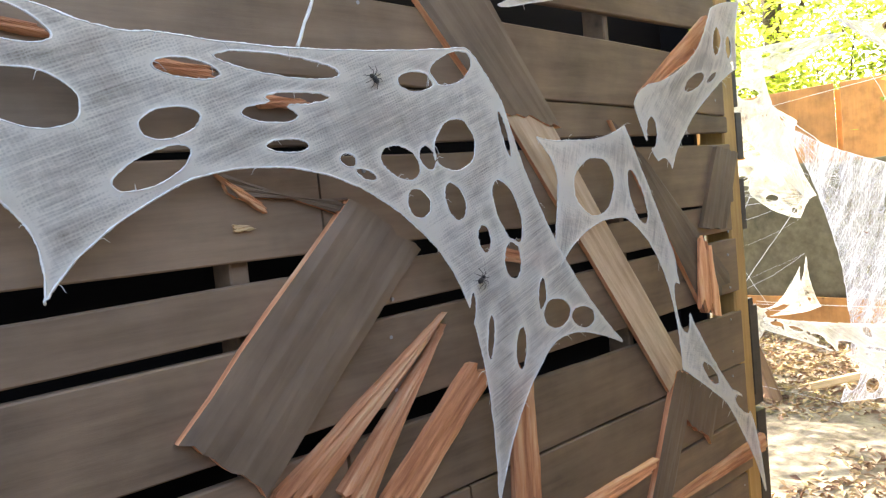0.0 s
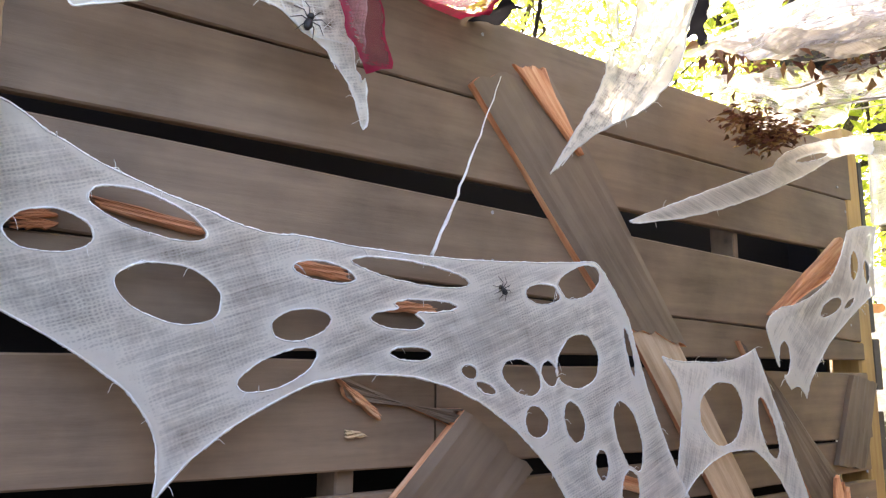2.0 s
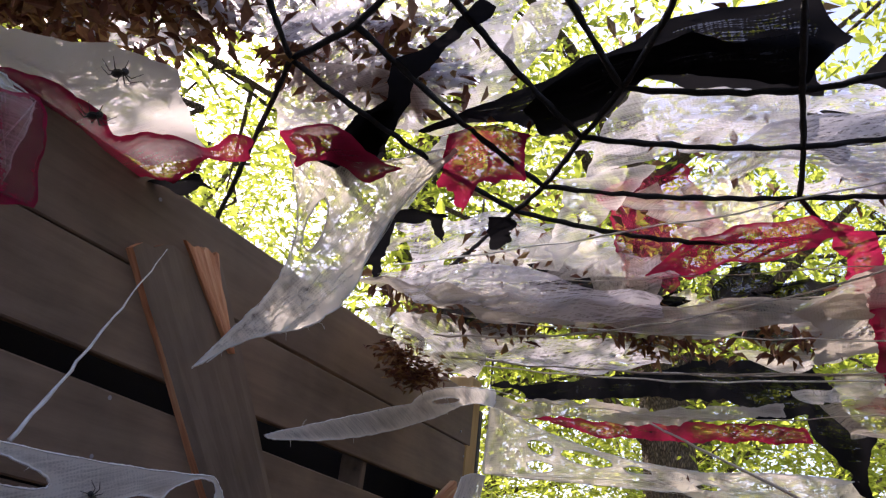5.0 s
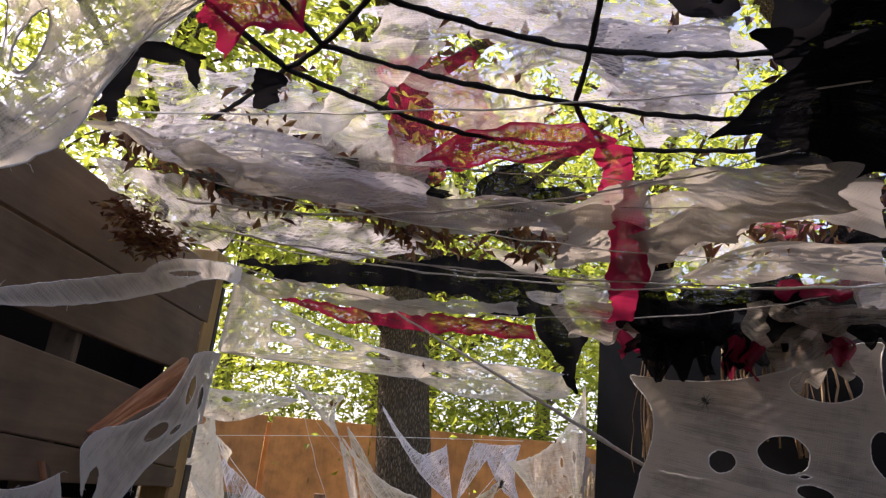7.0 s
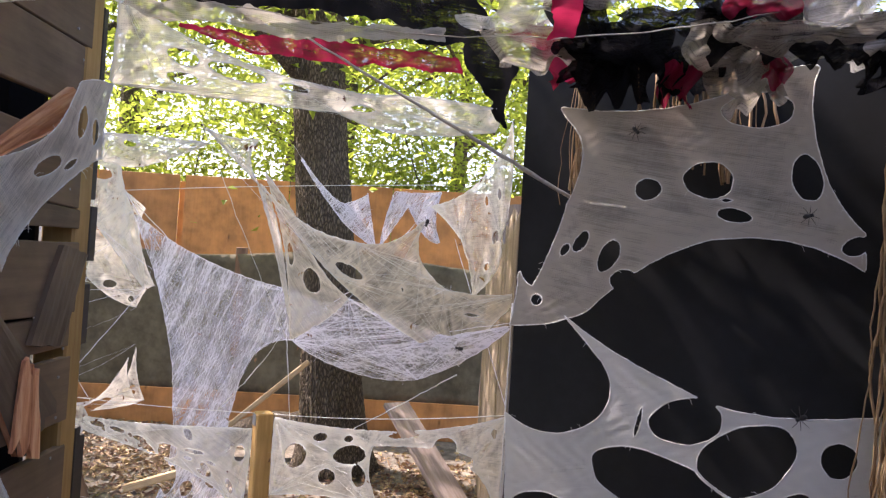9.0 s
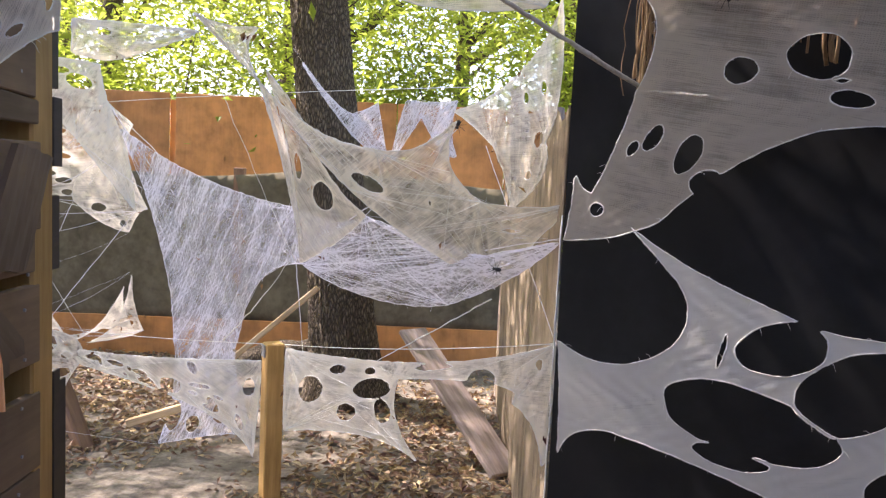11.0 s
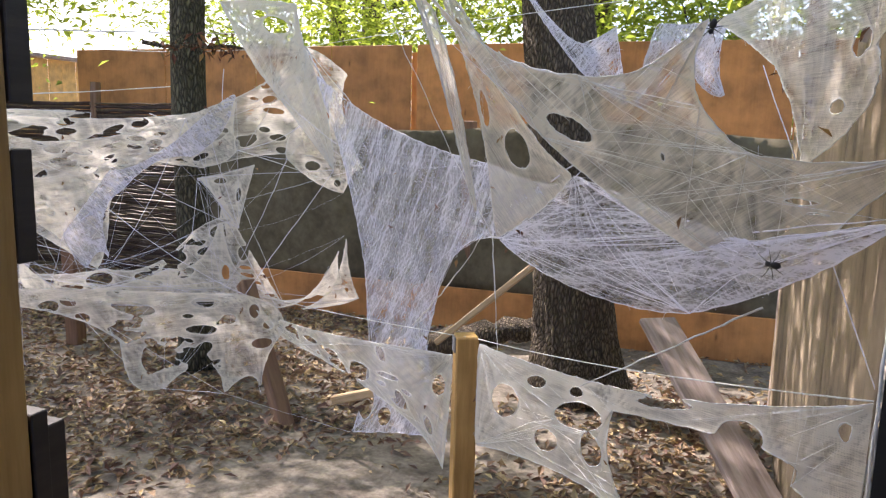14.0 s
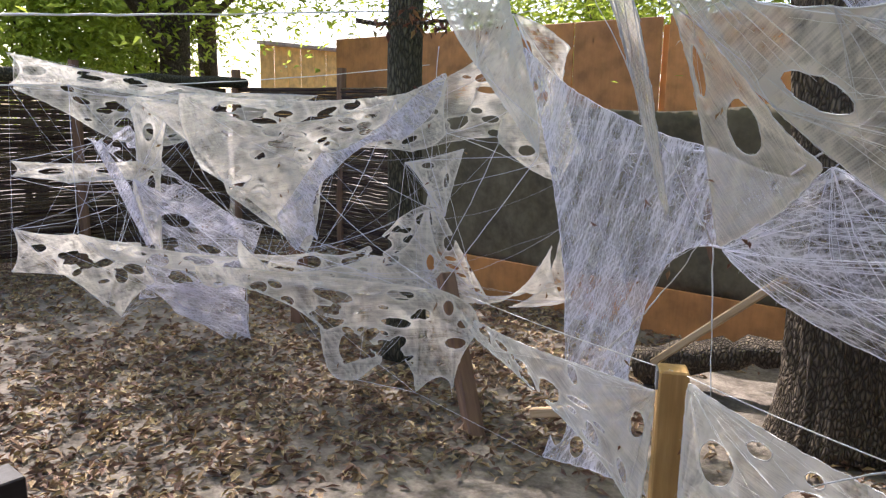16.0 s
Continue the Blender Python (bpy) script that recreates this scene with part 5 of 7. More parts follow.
web('gauze_drape', 'white gauze roof sheet above the board wall', (-1.727, 0.626, 2.500), (1.000, 0.000, 0.000), (0.000, 1.000, 0.000),
    [(-0.138, -0.28, 0.06, -0.121), (0.272, 0.014, 0.182, 0.093), (0.125, 0.222, -0.053, 0.115), (-0.258, 0.044, -0.166, -0.124)],
    [], mat=M_ROOF, density=0.8, bulge=0.05, cell=0.012, warp=0, rim=0, rag=0.014, folds=0.009, group='roof drapes', category='drape')
web('gauze_drape', 'bluish white gauze sheet with fallen leaves on the roof', (-1.373, 1.792, 2.470), (1.000, 0.000, 0.000), (0.000, 1.000, 0.000),
    [(-0.235, -0.298, -0.086, -0.262), (0.042, -0.281, 0.115, -0.191), (0.224, -0.135, 0.261, -0.024), (0.378, 0.104, 0.221, 0.191), (0.112, 0.367, -0.03, 0.265), (-0.176, 0.263, -0.231, 0.094), (-0.345, -0.019, -0.253, -0.155)],
    [(-0.203, 0.006, 0.051, 0.035, -79), (0.139, -0.092, 0.065, 0.053, -122)], mat=M_ROOFSTR, density=0.85, bulge=0.05, cell=0.012, warp=0, rim=0, rag=0.014, folds=0.009, group='roof drapes', category='drape')
web('gauze_drape', 'thin hazy gauze stretched high over the roof ropes', (-0.701, 1.531, 2.520), (1.000, 0.000, 0.000), (0.000, 1.000, 0.000),
    [(-0.454, -0.15, -0.298, -0.178), (-0.223, -0.241, -0.05, -0.223), (0.106, -0.251, 0.183, -0.149), (0.321, -0.066, 0.279, 0.058), (0.318, 0.236, 0.213, 0.237), (0.177, 0.325, 0.062, 0.207), (-0.023, 0.17, -0.113, 0.055), (-0.223, -0.024, -0.303, -0.082)],
    [(-0.116, 0.016, 0.071, 0.057, -136), (-0.003, 0.099, 0.045, 0.034, -96)], mat=M_ROOFSTR, density=0.75, bulge=0.04, cell=0.012, warp=0, rim=0, rag=0.014, folds=0.009, group='roof drapes', category='drape')
web('red_drape', 'sheer crimson cloth on the roof ropes', (-1.017, 1.677, 2.450), (1.000, 0.000, 0.000), (0.000, 1.000, 0.000),
    [(-0.084, -0.223, 0.011, -0.243), (0.101, -0.307, 0.108, -0.161), (0.144, -0.017, 0.059, 0.104), (-0.027, 0.297, -0.068, 0.23), (-0.133, 0.25, -0.091, -0.023)],
    [], mat=M_RED, density=0.49, bulge=0.04, cell=0.012, warp=0, rim=0, rag=0.014, folds=0.009, group='roof drapes', category='drape')
web('gauze_drape', 'long sagging gauze band slung under the roof', (-1.093, 1.676, 2.300), (1.000, 0.000, 0.000), (0.000, 1.000, 0.000),
    [(-0.52, -0.306, -0.4, -0.197), (-0.277, -0.08, -0.084, -0.018), (0.117, 0.047, 0.288, 0.023), (0.462, 0.001, 0.457, 0.046), (0.472, 0.095, 0.287, 0.139), (0.1, 0.193, -0.13, 0.117), (-0.354, 0.05, -0.438, -0.146)],
    [], mat=M_CREAM, density=0.75, bulge=0.03, cell=0.012, warp=0, rim=0, rag=0.014, folds=0.009, group='roof drapes', category='drape')
web('gauze_drape', 'grubby cream cloth panel slung under the roof', (-0.491, 1.701, 2.270), (1.000, 0.000, 0.000), (0.000, 1.000, 0.000),
    [(-0.284, 0.001, -0.16, -0.081), (-0.095, -0.164, -0.017, -0.212), (0.045, -0.293, 0.12, -0.277), (0.216, -0.312, 0.22, -0.205), (0.275, -0.122, 0.187, -0.015), (0.134, 0.122, 0.05, 0.216), (-0.038, 0.421, -0.122, 0.319), (-0.253, 0.347, -0.231, 0.13)],
    [(-0.047, -0.051, 0.049, 0.032, -55), (0.152, 0.065, 0.049, 0.034, -78)], mat=M_CREAM, density=0.9, bulge=0.05, cell=0.012, warp=0, rim=0, rag=0.014, folds=0.009, group='roof drapes', category='drape')
web('black_drape', 'tattered black cloth hung across the top of the opening', (-1.004, 2.880, 2.378), (0.916, 0.400, -0.000), (0.000, 0.000, 1.000),
    [(-0.865, 0.021, -0.637, 0.038), (-0.531, 0.063, -0.304, 0.103), (-0.129, 0.168, 0.069, 0.196), (0.298, 0.271, 0.304, 0.172), (0.386, 0.114, 0.393, 0.039), (0.496, -0.026, 0.432, -0.146), (0.471, -0.294, 0.386, -0.208), (0.392, -0.167, 0.324, -0.134), (0.334, -0.132, 0.259, -0.054), (0.248, 0.011, 0.156, -0.01), (0.104, -0.034, 0.03, -0.0), (-0.032, 0.033, -0.221, 0.014), (-0.444, -0.002, -0.535, -0.013), (-0.729, -0.027, -0.725, -0.003)],
    [], mat=M_BLACK, density=1, bulge=0.05, cell=0.01, warp=0, rim=0, rag=0.014, folds=0.009, group='roof drapes', category='drape')
web('leaf_pouch', 'gauze pouch heavy with fallen leaves at the wall top', (-1.672, 1.857, 2.300), (0.000, 1.000, 0.000), (0.000, 0.000, 1.000),
    [(-0.336, -0.013, -0.18, 0.025), (-0.028, 0.081, 0.159, 0.108), (0.47, 0.186, 0.287, 0.066), (0.229, -0.015, 0.107, -0.048), (0.039, -0.089, -0.04, -0.083), (-0.113, -0.096, -0.173, -0.067), (-0.26, -0.054, -0.272, -0.031)],
    [], mat=M_ROOF, density=0.6, bulge=0.08, cell=0.012, warp=0, rim=0, rag=0.014, folds=0.009, group='roof drapes', category='drape')
web('black_drape', 'large black cloth sagging over the roof ropes', (-0.344, 1.352, 2.300), (1.000, 0.000, 0.000), (0.000, 1.000, 0.000),
    [(-0.179, 0.04, -0.119, -0.079), (-0.096, -0.186, -0.046, -0.222), (-0.01, -0.294, 0.083, -0.094), (0.253, 0.186, 0.15, 0.148), (0.098, 0.166, 0.011, 0.105), (-0.066, 0.087, -0.108, 0.051)],
    [], mat=M_BLACK, density=1, bulge=0.05, cell=0.012, warp=0, rim=0, rag=0.014, folds=0.009, group='roof drapes', category='drape')
web('black_drape', 'heavy black cloth hung under the east side of the roof', (-0.324, 1.365, 2.36), (1.000, 0.000, 0.000), (0.000, 1.000, 0.000),
    [(-0.209, -0.198, -0.159, -0.178), (-0.119, -0.170, -0.094, -0.233), (-0.074, -0.310, 0.000, -0.240), (0.075, -0.185, 0.167, -0.001), (0.270, 0.183, 0.209, 0.194), (0.162, 0.218, 0.104, 0.232), (0.052, 0.260, -0.010, 0.233), (-0.073, 0.220, -0.076, 0.098), (-0.083, -0.019, -0.142, -0.105)],
    [], mat=M_BLACK, density=1, bulge=0.04, cell=0.012, warp=0, rim=0, rag=0.010, folds=0.009, group='roof drapes', category='drape')
web('black_drape', 'black cloth scrap caught high on the roof ropes', (-0.567, 1.235, 2.44), (1.000, 0.000, 0.000), (0.000, 1.000, 0.000),
    [(-0.085, -0.008, -0.063, -0.032), (-0.046, -0.059, -0.010, -0.052), (0.026, -0.049, 0.042, -0.014), (0.060, 0.019, 0.055, 0.036), (0.053, 0.054, 0.022, 0.047), (-0.009, 0.042, -0.045, 0.016)],
    [], mat=M_BLACK, density=1, bulge=0.04, cell=0.012, warp=0, rim=0, rag=0.010, folds=0.009, group='roof drapes', category='drape')
web('black_drape', 'broad black cloth trailing off the roof net', (-0.887, 1.075, 2.41), (1.000, 0.000, 0.000), (0.000, 1.000, 0.000),
    [(-0.133, -0.045, -0.073, -0.066), (-0.017, -0.092, 0.036, -0.101), (0.090, -0.116, 0.136, -0.103), (0.191, -0.097, 0.206, -0.049), (0.235, -0.004, 0.201, 0.037), (0.180, 0.080, 0.119, 0.062), (0.065, 0.047, 0.017, 0.038), (-0.031, 0.030, -0.068, 0.049), (-0.109, 0.070, -0.164, 0.082), (-0.230, 0.098, -0.229, 0.061), (-0.242, 0.028, -0.182, -0.008)],
    [], mat=M_BLACK, density=1, bulge=0.03, cell=0.012, warp=0, rim=0, rag=0.010, folds=0.008, group='roof drapes', category='drape')
web('gauze_drape', 'sheer white gauze spread between the roof ropes', (-0.900, 1.309, 2.46), (1.000, 0.000, 0.000), (0.000, 1.000, 0.000),
    [(-0.065, -0.141, 0.002, -0.121), (0.070, -0.109, 0.128, -0.086), (0.194, -0.069, 0.183, 0.020), (0.183, 0.111, 0.109, 0.092), (0.042, 0.078, -0.014, 0.073), (-0.071, 0.073, -0.137, 0.081), (-0.212, 0.095, -0.171, 0.028), (-0.140, -0.038, -0.100, -0.087)],
    [], mat=M_ROOF, density=0.55, bulge=0.03, cell=0.012, warp=0, rim=0, rag=0.010, folds=0.008, group='roof drapes', category='drape')
web('gauze_drape', 'faint gauze wisp hanging from the roof ropes', (-1.114, 1.434, 2.4), (1.000, 0.000, 0.000), (0.000, 1.000, 0.000),
    [(-0.015, -0.142, 0.028, -0.149), (0.073, -0.166, 0.120, -0.158), (0.174, -0.160, 0.124, -0.085), (0.081, -0.016, 0.037, 0.041), (-0.005, 0.099, -0.072, 0.174), (-0.143, 0.260, -0.131, 0.194), (-0.127, 0.140, -0.080, 0.060), (-0.037, -0.015, -0.026, -0.076)],
    [], mat=M_BRIGHT, density=0.42, bulge=0.03, cell=0.012, warp=0, rim=0, rag=0.010, folds=0.008, group='roof drapes', category='drape')
web('black_drape', 'torn black cloth bunched on the roof net', (-0.455, 1.180, 2.400), (1.000, 0.000, 0.000), (0.000, 1.000, 0.000),
    [(-0.186, -0.032, -0.123, -0.001), (-0.091, 0.034, -0.057, 0.013), (-0.039, -0.001, -0.015, 0.044), (0.007, 0.108, 0.028, 0.074), (0.057, 0.065, 0.118, 0.053), (0.212, 0.058, 0.144, -0.027), (0.121, -0.104, 0.018, -0.104), (-0.081, -0.127, -0.116, -0.074)],
    [], mat=M_BLACK, density=1, bulge=0.04, cell=0.012, warp=0, rim=0, rag=0.014, folds=0.009, group='roof drapes', category='drape')
web('red_drape', 'crimson cloth strip hanging down from the roof', (-0.583, 1.907, 2.296), (0.993, 0.000, 0.120), (0.030, 0.967, -0.251),
    [(-0.101, -0.381, -0.059, -0.354), (-0.02, -0.342, 0.001, -0.232), (0.024, -0.118, 0.048, 0.007), (0.079, 0.153, 0.064, 0.242), (0.053, 0.359, 0.028, 0.349), (0.004, 0.368, -0.019, 0.139), (-0.04, -0.04, -0.072, -0.221)],
    [], mat=M_RED, density=0.87, bulge=0.03, cell=0.012, warp=0, rim=0, rag=0.014, folds=0.009, group='roof drapes', category='drape')
web('red_drape', 'crimson cloth band along a roof rope', (-0.826, 1.582, 2.360), (1.000, 0.000, 0.000), (0.000, 1.000, 0.000),
    [(-0.216, 0.07, -0.101, -0.008), (-0.026, -0.078, 0.041, -0.089), (0.114, -0.121, 0.13, -0.088), (0.177, -0.075, 0.134, -0.029), (0.122, 0.012, 0.042, 0.04), (-0.032, 0.082, -0.073, 0.082), (-0.139, 0.109, -0.154, 0.077)],
    [], mat=M_RED, density=0.69, bulge=0.03, cell=0.012, warp=0, rim=0, rag=0.014, folds=0.009, group='roof drapes', category='drape')
web('red_drape', 'bunched crimson cloth on the roof ropes', (-1.222, 1.174, 2.340), (1.000, 0.000, 0.000), (0.000, 1.000, 0.000),
    [(-0.014, -0.142, 0.061, -0.117), (0.146, -0.119, 0.094, -0.034), (0.058, 0.058, 0.024, 0.057), (-0.007, 0.075, -0.045, 0.086), (-0.1, 0.128, -0.079, 0.053), (-0.083, 0.001, -0.04, -0.067)],
    [], mat=M_RED, density=0.77, bulge=0.06, cell=0.012, warp=0, rim=0, rag=0.014, folds=0.009, group='roof drapes', category='drape')
web('red_drape', 'crimson cloth swag along the top of the board wall', (-1.699, 0.848, 2.300), (1.000, 0.000, 0.000), (0.000, 1.000, 0.000),
    [(-0.071, -0.212, -0.046, -0.173), (-0.026, -0.149, -0.039, -0.071), (-0.06, 0.008, 0.022, 0.029), (0.102, 0.052, 0.163, 0.044), (0.235, 0.042, 0.195, 0.06), (0.174, 0.085, 0.075, 0.098), (-0.026, 0.125, -0.091, 0.107), (-0.17, 0.101, -0.155, 0.019), (-0.159, -0.053, -0.106, -0.131)],
    [], mat=M_RED, density=0.77, bulge=0.03, cell=0.012, warp=0, rim=0, rag=0.014, folds=0.009, group='roof drapes', category='drape')
web('red_drape', 'sheer crimson cloth end hanging over the boards', (-1.672, 0.661, 2.170), (0.000, 1.000, 0.000), (0.000, 0.000, 1.000),
    [(-0.064, 0.058, -0.026, 0.07), (0.014, 0.089, 0.038, 0.014), (0.066, -0.059, 0.042, -0.064), (0.023, -0.075, -0.008, -0.042), (-0.038, -0.013, -0.049, 0.021)],
    [], mat=M_RED, density=0.47, bulge=0.03, cell=0.012, warp=0, rim=0, rag=0.014, folds=0.009, group='roof drapes', category='drape')
web('red_drape', 'crimson cloth twisted between the ropes', (-1.428, 1.034, 2.330), (1.000, 0.000, 0.000), (0.000, 1.000, 0.000),
    [(-0.056, -0.098, -0.011, -0.077), (0.03, -0.074, 0.061, -0.006), (0.109, 0.065, 0.05, 0.074), (0.002, 0.107, -0.037, 0.046), (-0.085, 0.0, -0.062, -0.045)],
    [], mat=M_RED, density=0.77, bulge=0.04, cell=0.012, warp=0, rim=0, rag=0.014, folds=0.009, group='roof drapes', category='drape')
web('black_rag', 'torn black rag hanging from the roof net', (-1.425, 1.279, 2.300), (1.000, 0.000, 0.000), (0.000, 1.000, 0.000),
    [(-0.073, -0.018, 0.02, -0.07), (0.104, -0.132, 0.123, -0.112), (0.168, -0.118, 0.103, -0.029), (0.055, 0.069, 0.06, 0.011), (0.077, -0.04, 0.028, -0.024), (-0.019, -0.011, -0.071, 0.055), (-0.157, 0.149, -0.134, 0.107), (-0.156, 0.1, -0.097, 0.033)],
    [], mat=M_BLACK, density=1, bulge=0.03, cell=0.008, warp=0, rim=0, rag=0.014, folds=0.009, group='black rags', category='rag')
web('black_rag', 'small black rag knotted on a roof rope', (-1.239, 1.315, 2.300), (1.000, 0.000, 0.000), (0.000, 1.000, 0.000),
    [(0.015, -0.087, 0.034, -0.076), (0.061, -0.085, 0.03, -0.022), (0.005, 0.041, -0.013, 0.053), (-0.035, 0.081, -0.035, 0.056), (-0.045, 0.05, -0.012, -0.02)],
    [], mat=M_BLACK, density=1, bulge=0.02, cell=0.008, warp=0, rim=0, rag=0.014, folds=0.009, group='black rags', category='rag')
web('black_rag', 'black rag twisted round a roof rope', (-1.406, 1.079, 2.380), (1.000, 0.000, 0.000), (0.000, 1.000, 0.000),
    [(-0.099, 0.001, 0.015, -0.06), (0.114, -0.125, 0.114, -0.104), (0.139, -0.106, 0.072, -0.04), (0.014, 0.027, -0.016, 0.057), (-0.055, 0.107, -0.072, 0.087), (-0.113, 0.096, -0.091, 0.04)],
    [], mat=M_BLACK, density=1, bulge=0.03, cell=0.008, warp=0, rim=0, rag=0.014, folds=0.009, group='black rags', category='rag')
web('black_drape', 'long black cloth stretched along the roof net', (-1.022, 1.109, 2.420), (1.000, 0.000, 0.000), (0.000, 1.000, 0.000),
    [(-0.353, -0.009, -0.238, -0.018), (-0.168, -0.027, -0.067, -0.053), (0.011, -0.082, 0.09, -0.085), (0.169, -0.096, 0.244, -0.054), (0.34, -0.02, 0.321, 0.036), (0.335, 0.101, 0.202, 0.053), (0.085, 0.008, 0.025, 0.024), (-0.04, 0.046, -0.075, 0.05), (-0.124, 0.061, -0.174, 0.037), (-0.254, 0.018, -0.281, 0.004)],
    [], mat=M_BLACK, density=1, bulge=0.03, cell=0.012, warp=0, rim=0, rag=0.014, folds=0.009, group='roof drapes', category='drape')
web('black_rag', 'black rag caught on the wall top', (-1.728, 1.001, 2.300), (1.000, 0.000, 0.000), (0.000, 1.000, 0.000),
    [(-0.065, -0.027, 0.005, -0.03), (0.072, -0.04, 0.054, -0.009), (0.049, 0.022, -0.002, 0.029), (-0.056, 0.045, -0.053, 0.007)],
    [], mat=M_BLACK, density=1, bulge=0.02, cell=0.008, warp=0, rim=0, rag=0.014, folds=0.009, group='black rags', category='rag')
web('red_drape', 'thin red and white cloth band across the opening', (-1.179, 3.004, 2.348), (0.916, 0.400, -0.000), (0.000, 0.000, 1.000),
    [(-0.625, -0.002, -0.412, 0.002), (-0.213, 0.006, -0.038, 0.022), (0.142, 0.039, 0.285, 0.048), (0.452, 0.062, 0.45, 0.028), (0.479, -0.004, 0.254, -0.021), (0.056, -0.039, -0.118, -0.049), (-0.291, -0.062, -0.447, -0.03)],
    [], mat=M_RED, density=0.74, bulge=0.03, cell=0.012, warp=0, rim=0, rag=0.014, folds=0.009, group='roof drapes', category='drape')
web('gauze_drape', 'dark grey gauze band across the opening top', (-1.326, 2.638, 2.334), (0.953, 0.303, -0.000), (0.000, 0.000, 1.000),
    [(-0.595, 0.029, -0.456, 0.015), (-0.342, 0.003, -0.109, 0.002), (0.127, 0.0, 0.311, 0.027), (0.523, 0.057, 0.507, 0.035), (0.525, 0.016, 0.314, -0.016), (0.131, -0.048, -0.121, -0.051), (-0.369, -0.057, -0.469, -0.014)],
    [], mat=M_CREAM, density=0.7, bulge=0.03, cell=0.012, warp=0, rim=0, rag=0.014, folds=0.009, group='roof drapes', category='drape')
web('spider_web', 'white gauze tail hanging from the roof line to a knot', (-2.855, 5.005, 1.868), (0.980, 0.200, -0.000), (0.000, 0.000, 1.000),
    [(-0.345, 0.301, -0.137, 0.308), (0.052, 0.289, 0.079, 0.157), (0.106, 0.064, 0.204, -0.218), (0.245, -0.519, 0.115, -0.354), (-0.058, -0.135, -0.203, 0.056)],
    [(-0.052, 0.187, 0.075, 0.043, 162), (-0.138, 0.242, 0.041, 0.021, 178)], mat=M_GAUZE, density=0.8, bulge=0.03, cell=0.012, warp=60)
web('spider_web', 'broad holed gauze cobweb knotted in front of the canvas', (-3.985, 4.985, 1.328), (-0.751, -0.661, 0.000), (0.000, 0.000, 1.000),
    [(1.034, 0.261, 0.789, 0.219), (0.503, 0.132, 0.087, 0.137), (-0.41, 0.266, -0.565, 0.344), (-0.695, 0.376, -0.675, 0.224), (-0.692, 0.085, -0.567, -0.001), (-0.379, -0.003, -0.128, -0.03), (0.017, -0.252, 0.036, -0.445), (0.087, -0.592, 0.228, -0.495), (0.535, -0.273, 0.68, -0.04)],
    [(0.26, 0.012, 0.05, 0.022, -1), (0.144, 0.066, 0.062, 0.019, 4), (0.294, -0.06, 0.044, 0.019, -1), (-0.136, 0.1, 0.05, 0.018, -1), (-0.27, 0.172, 0.044, 0.015, -6), (0.218, -0.144, 0.037, 0.022, 8), (0.431, -0.012, 0.043, 0.016, 25), (0.106, -0.027, 0.044, 0.016, -1), (0.521, 0.061, 0.042, 0.016, 25), (-0.379, 0.066, 0.038, 0.015, -1), (0.345, -0.192, 0.031, 0.016, 30), (-0.535, 0.16, 0.031, 0.015, -1)], mat=M_GAUZE, density=0.54, bulge=0.06, cell=0.011, warp=-20, extra=50)
web('spider_web', 'sagging gauze cobweb band low before the reed fence', (-4.217, 4.781, 0.630), (-0.751, -0.661, 0.000), (0.000, 0.000, 1.000),
    [(1.05, 0.195, 0.556, 0.101), (-0.013, 0.049, -0.396, -0.015), (-0.915, -0.039, -0.948, -0.106), (-0.923, -0.173, -0.557, -0.141), (-0.073, -0.076, 0.467, -0.019), (0.874, 0.044, 0.994, 0.115)],
    [(0.4, 0.047, 0.05, 0.017, 10), (0.148, 0.005, 0.038, 0.017, 10), (-0.267, -0.059, 0.058, 0.017, 5), (-0.59, -0.08, 0.045, 0.017, 0), (0.714, 0.084, 0.037, 0.013, 10)], mat=M_GAUZE, density=0.59, bulge=0.04, cell=0.011, warp=-5, extra=30)
web('spider_web', 'stringy grey cobweb across the reed fence', (-5.161, 4.546, 1.171), (-0.498, -0.867, 0.000), (0.000, 0.000, 1.000),
    [(0.622, 0.539, 0.362, 0.353), (0.034, 0.24, -0.177, -0.018), (-0.607, -0.374, -0.605, -0.429), (-0.621, -0.486, -0.295, -0.342), (0.028, -0.189, 0.168, 0.089), (0.544, 0.27, 0.607, 0.381)],
    [(0.282, 0.222, 0.06, 0.027, 34), (-0.045, -0.051, 0.046, 0.027, 46)], mat=M_STRING, density=0.05, extra=40, bulge=0.06, cell=0.016, warp=-35)
web('spider_web', 'long gauze cobweb sheet falling over the reed fence', (-5.132, 4.596, 1.194), (-0.498, -0.867, 0.000), (0.000, 0.000, 1.000),
    [(0.105, 0.395, -0.013, 0.384), (-0.148, 0.373, -0.07, -0.04), (-0.057, -0.592, 0.019, -0.462), (0.099, -0.176, 0.065, 0.133)],
    [(-0.008, 0.184, 0.061, 0.032, 95), (-0.009, -0.144, 0.07, 0.026, 94)], mat=M_GAUZE, density=0.64, bulge=0.04, cell=0.014, warp=80)
web('spider_web', 'lilac-white stringy cobweb pulled down to the short post', (-4.968, 4.880, 0.246), (-0.498, -0.867, 0.000), (0.000, 0.000, 1.000),
    [(0.395, 0.179, 0.247, 0.165), (0.142, 0.180, -0.014, 0.159), (-0.173, 0.167, -0.190, 0.077), (-0.240, -0.000, -0.229, -0.131), (-0.257, -0.284, -0.158, -0.232), (-0.087, -0.220, 0.061, -0.111), (0.220, -0.020, 0.283, 0.073)],
    [], mat=M_STRING, density=0.6, bulge=0.04, cell=0.012, warp=20, extra=0)
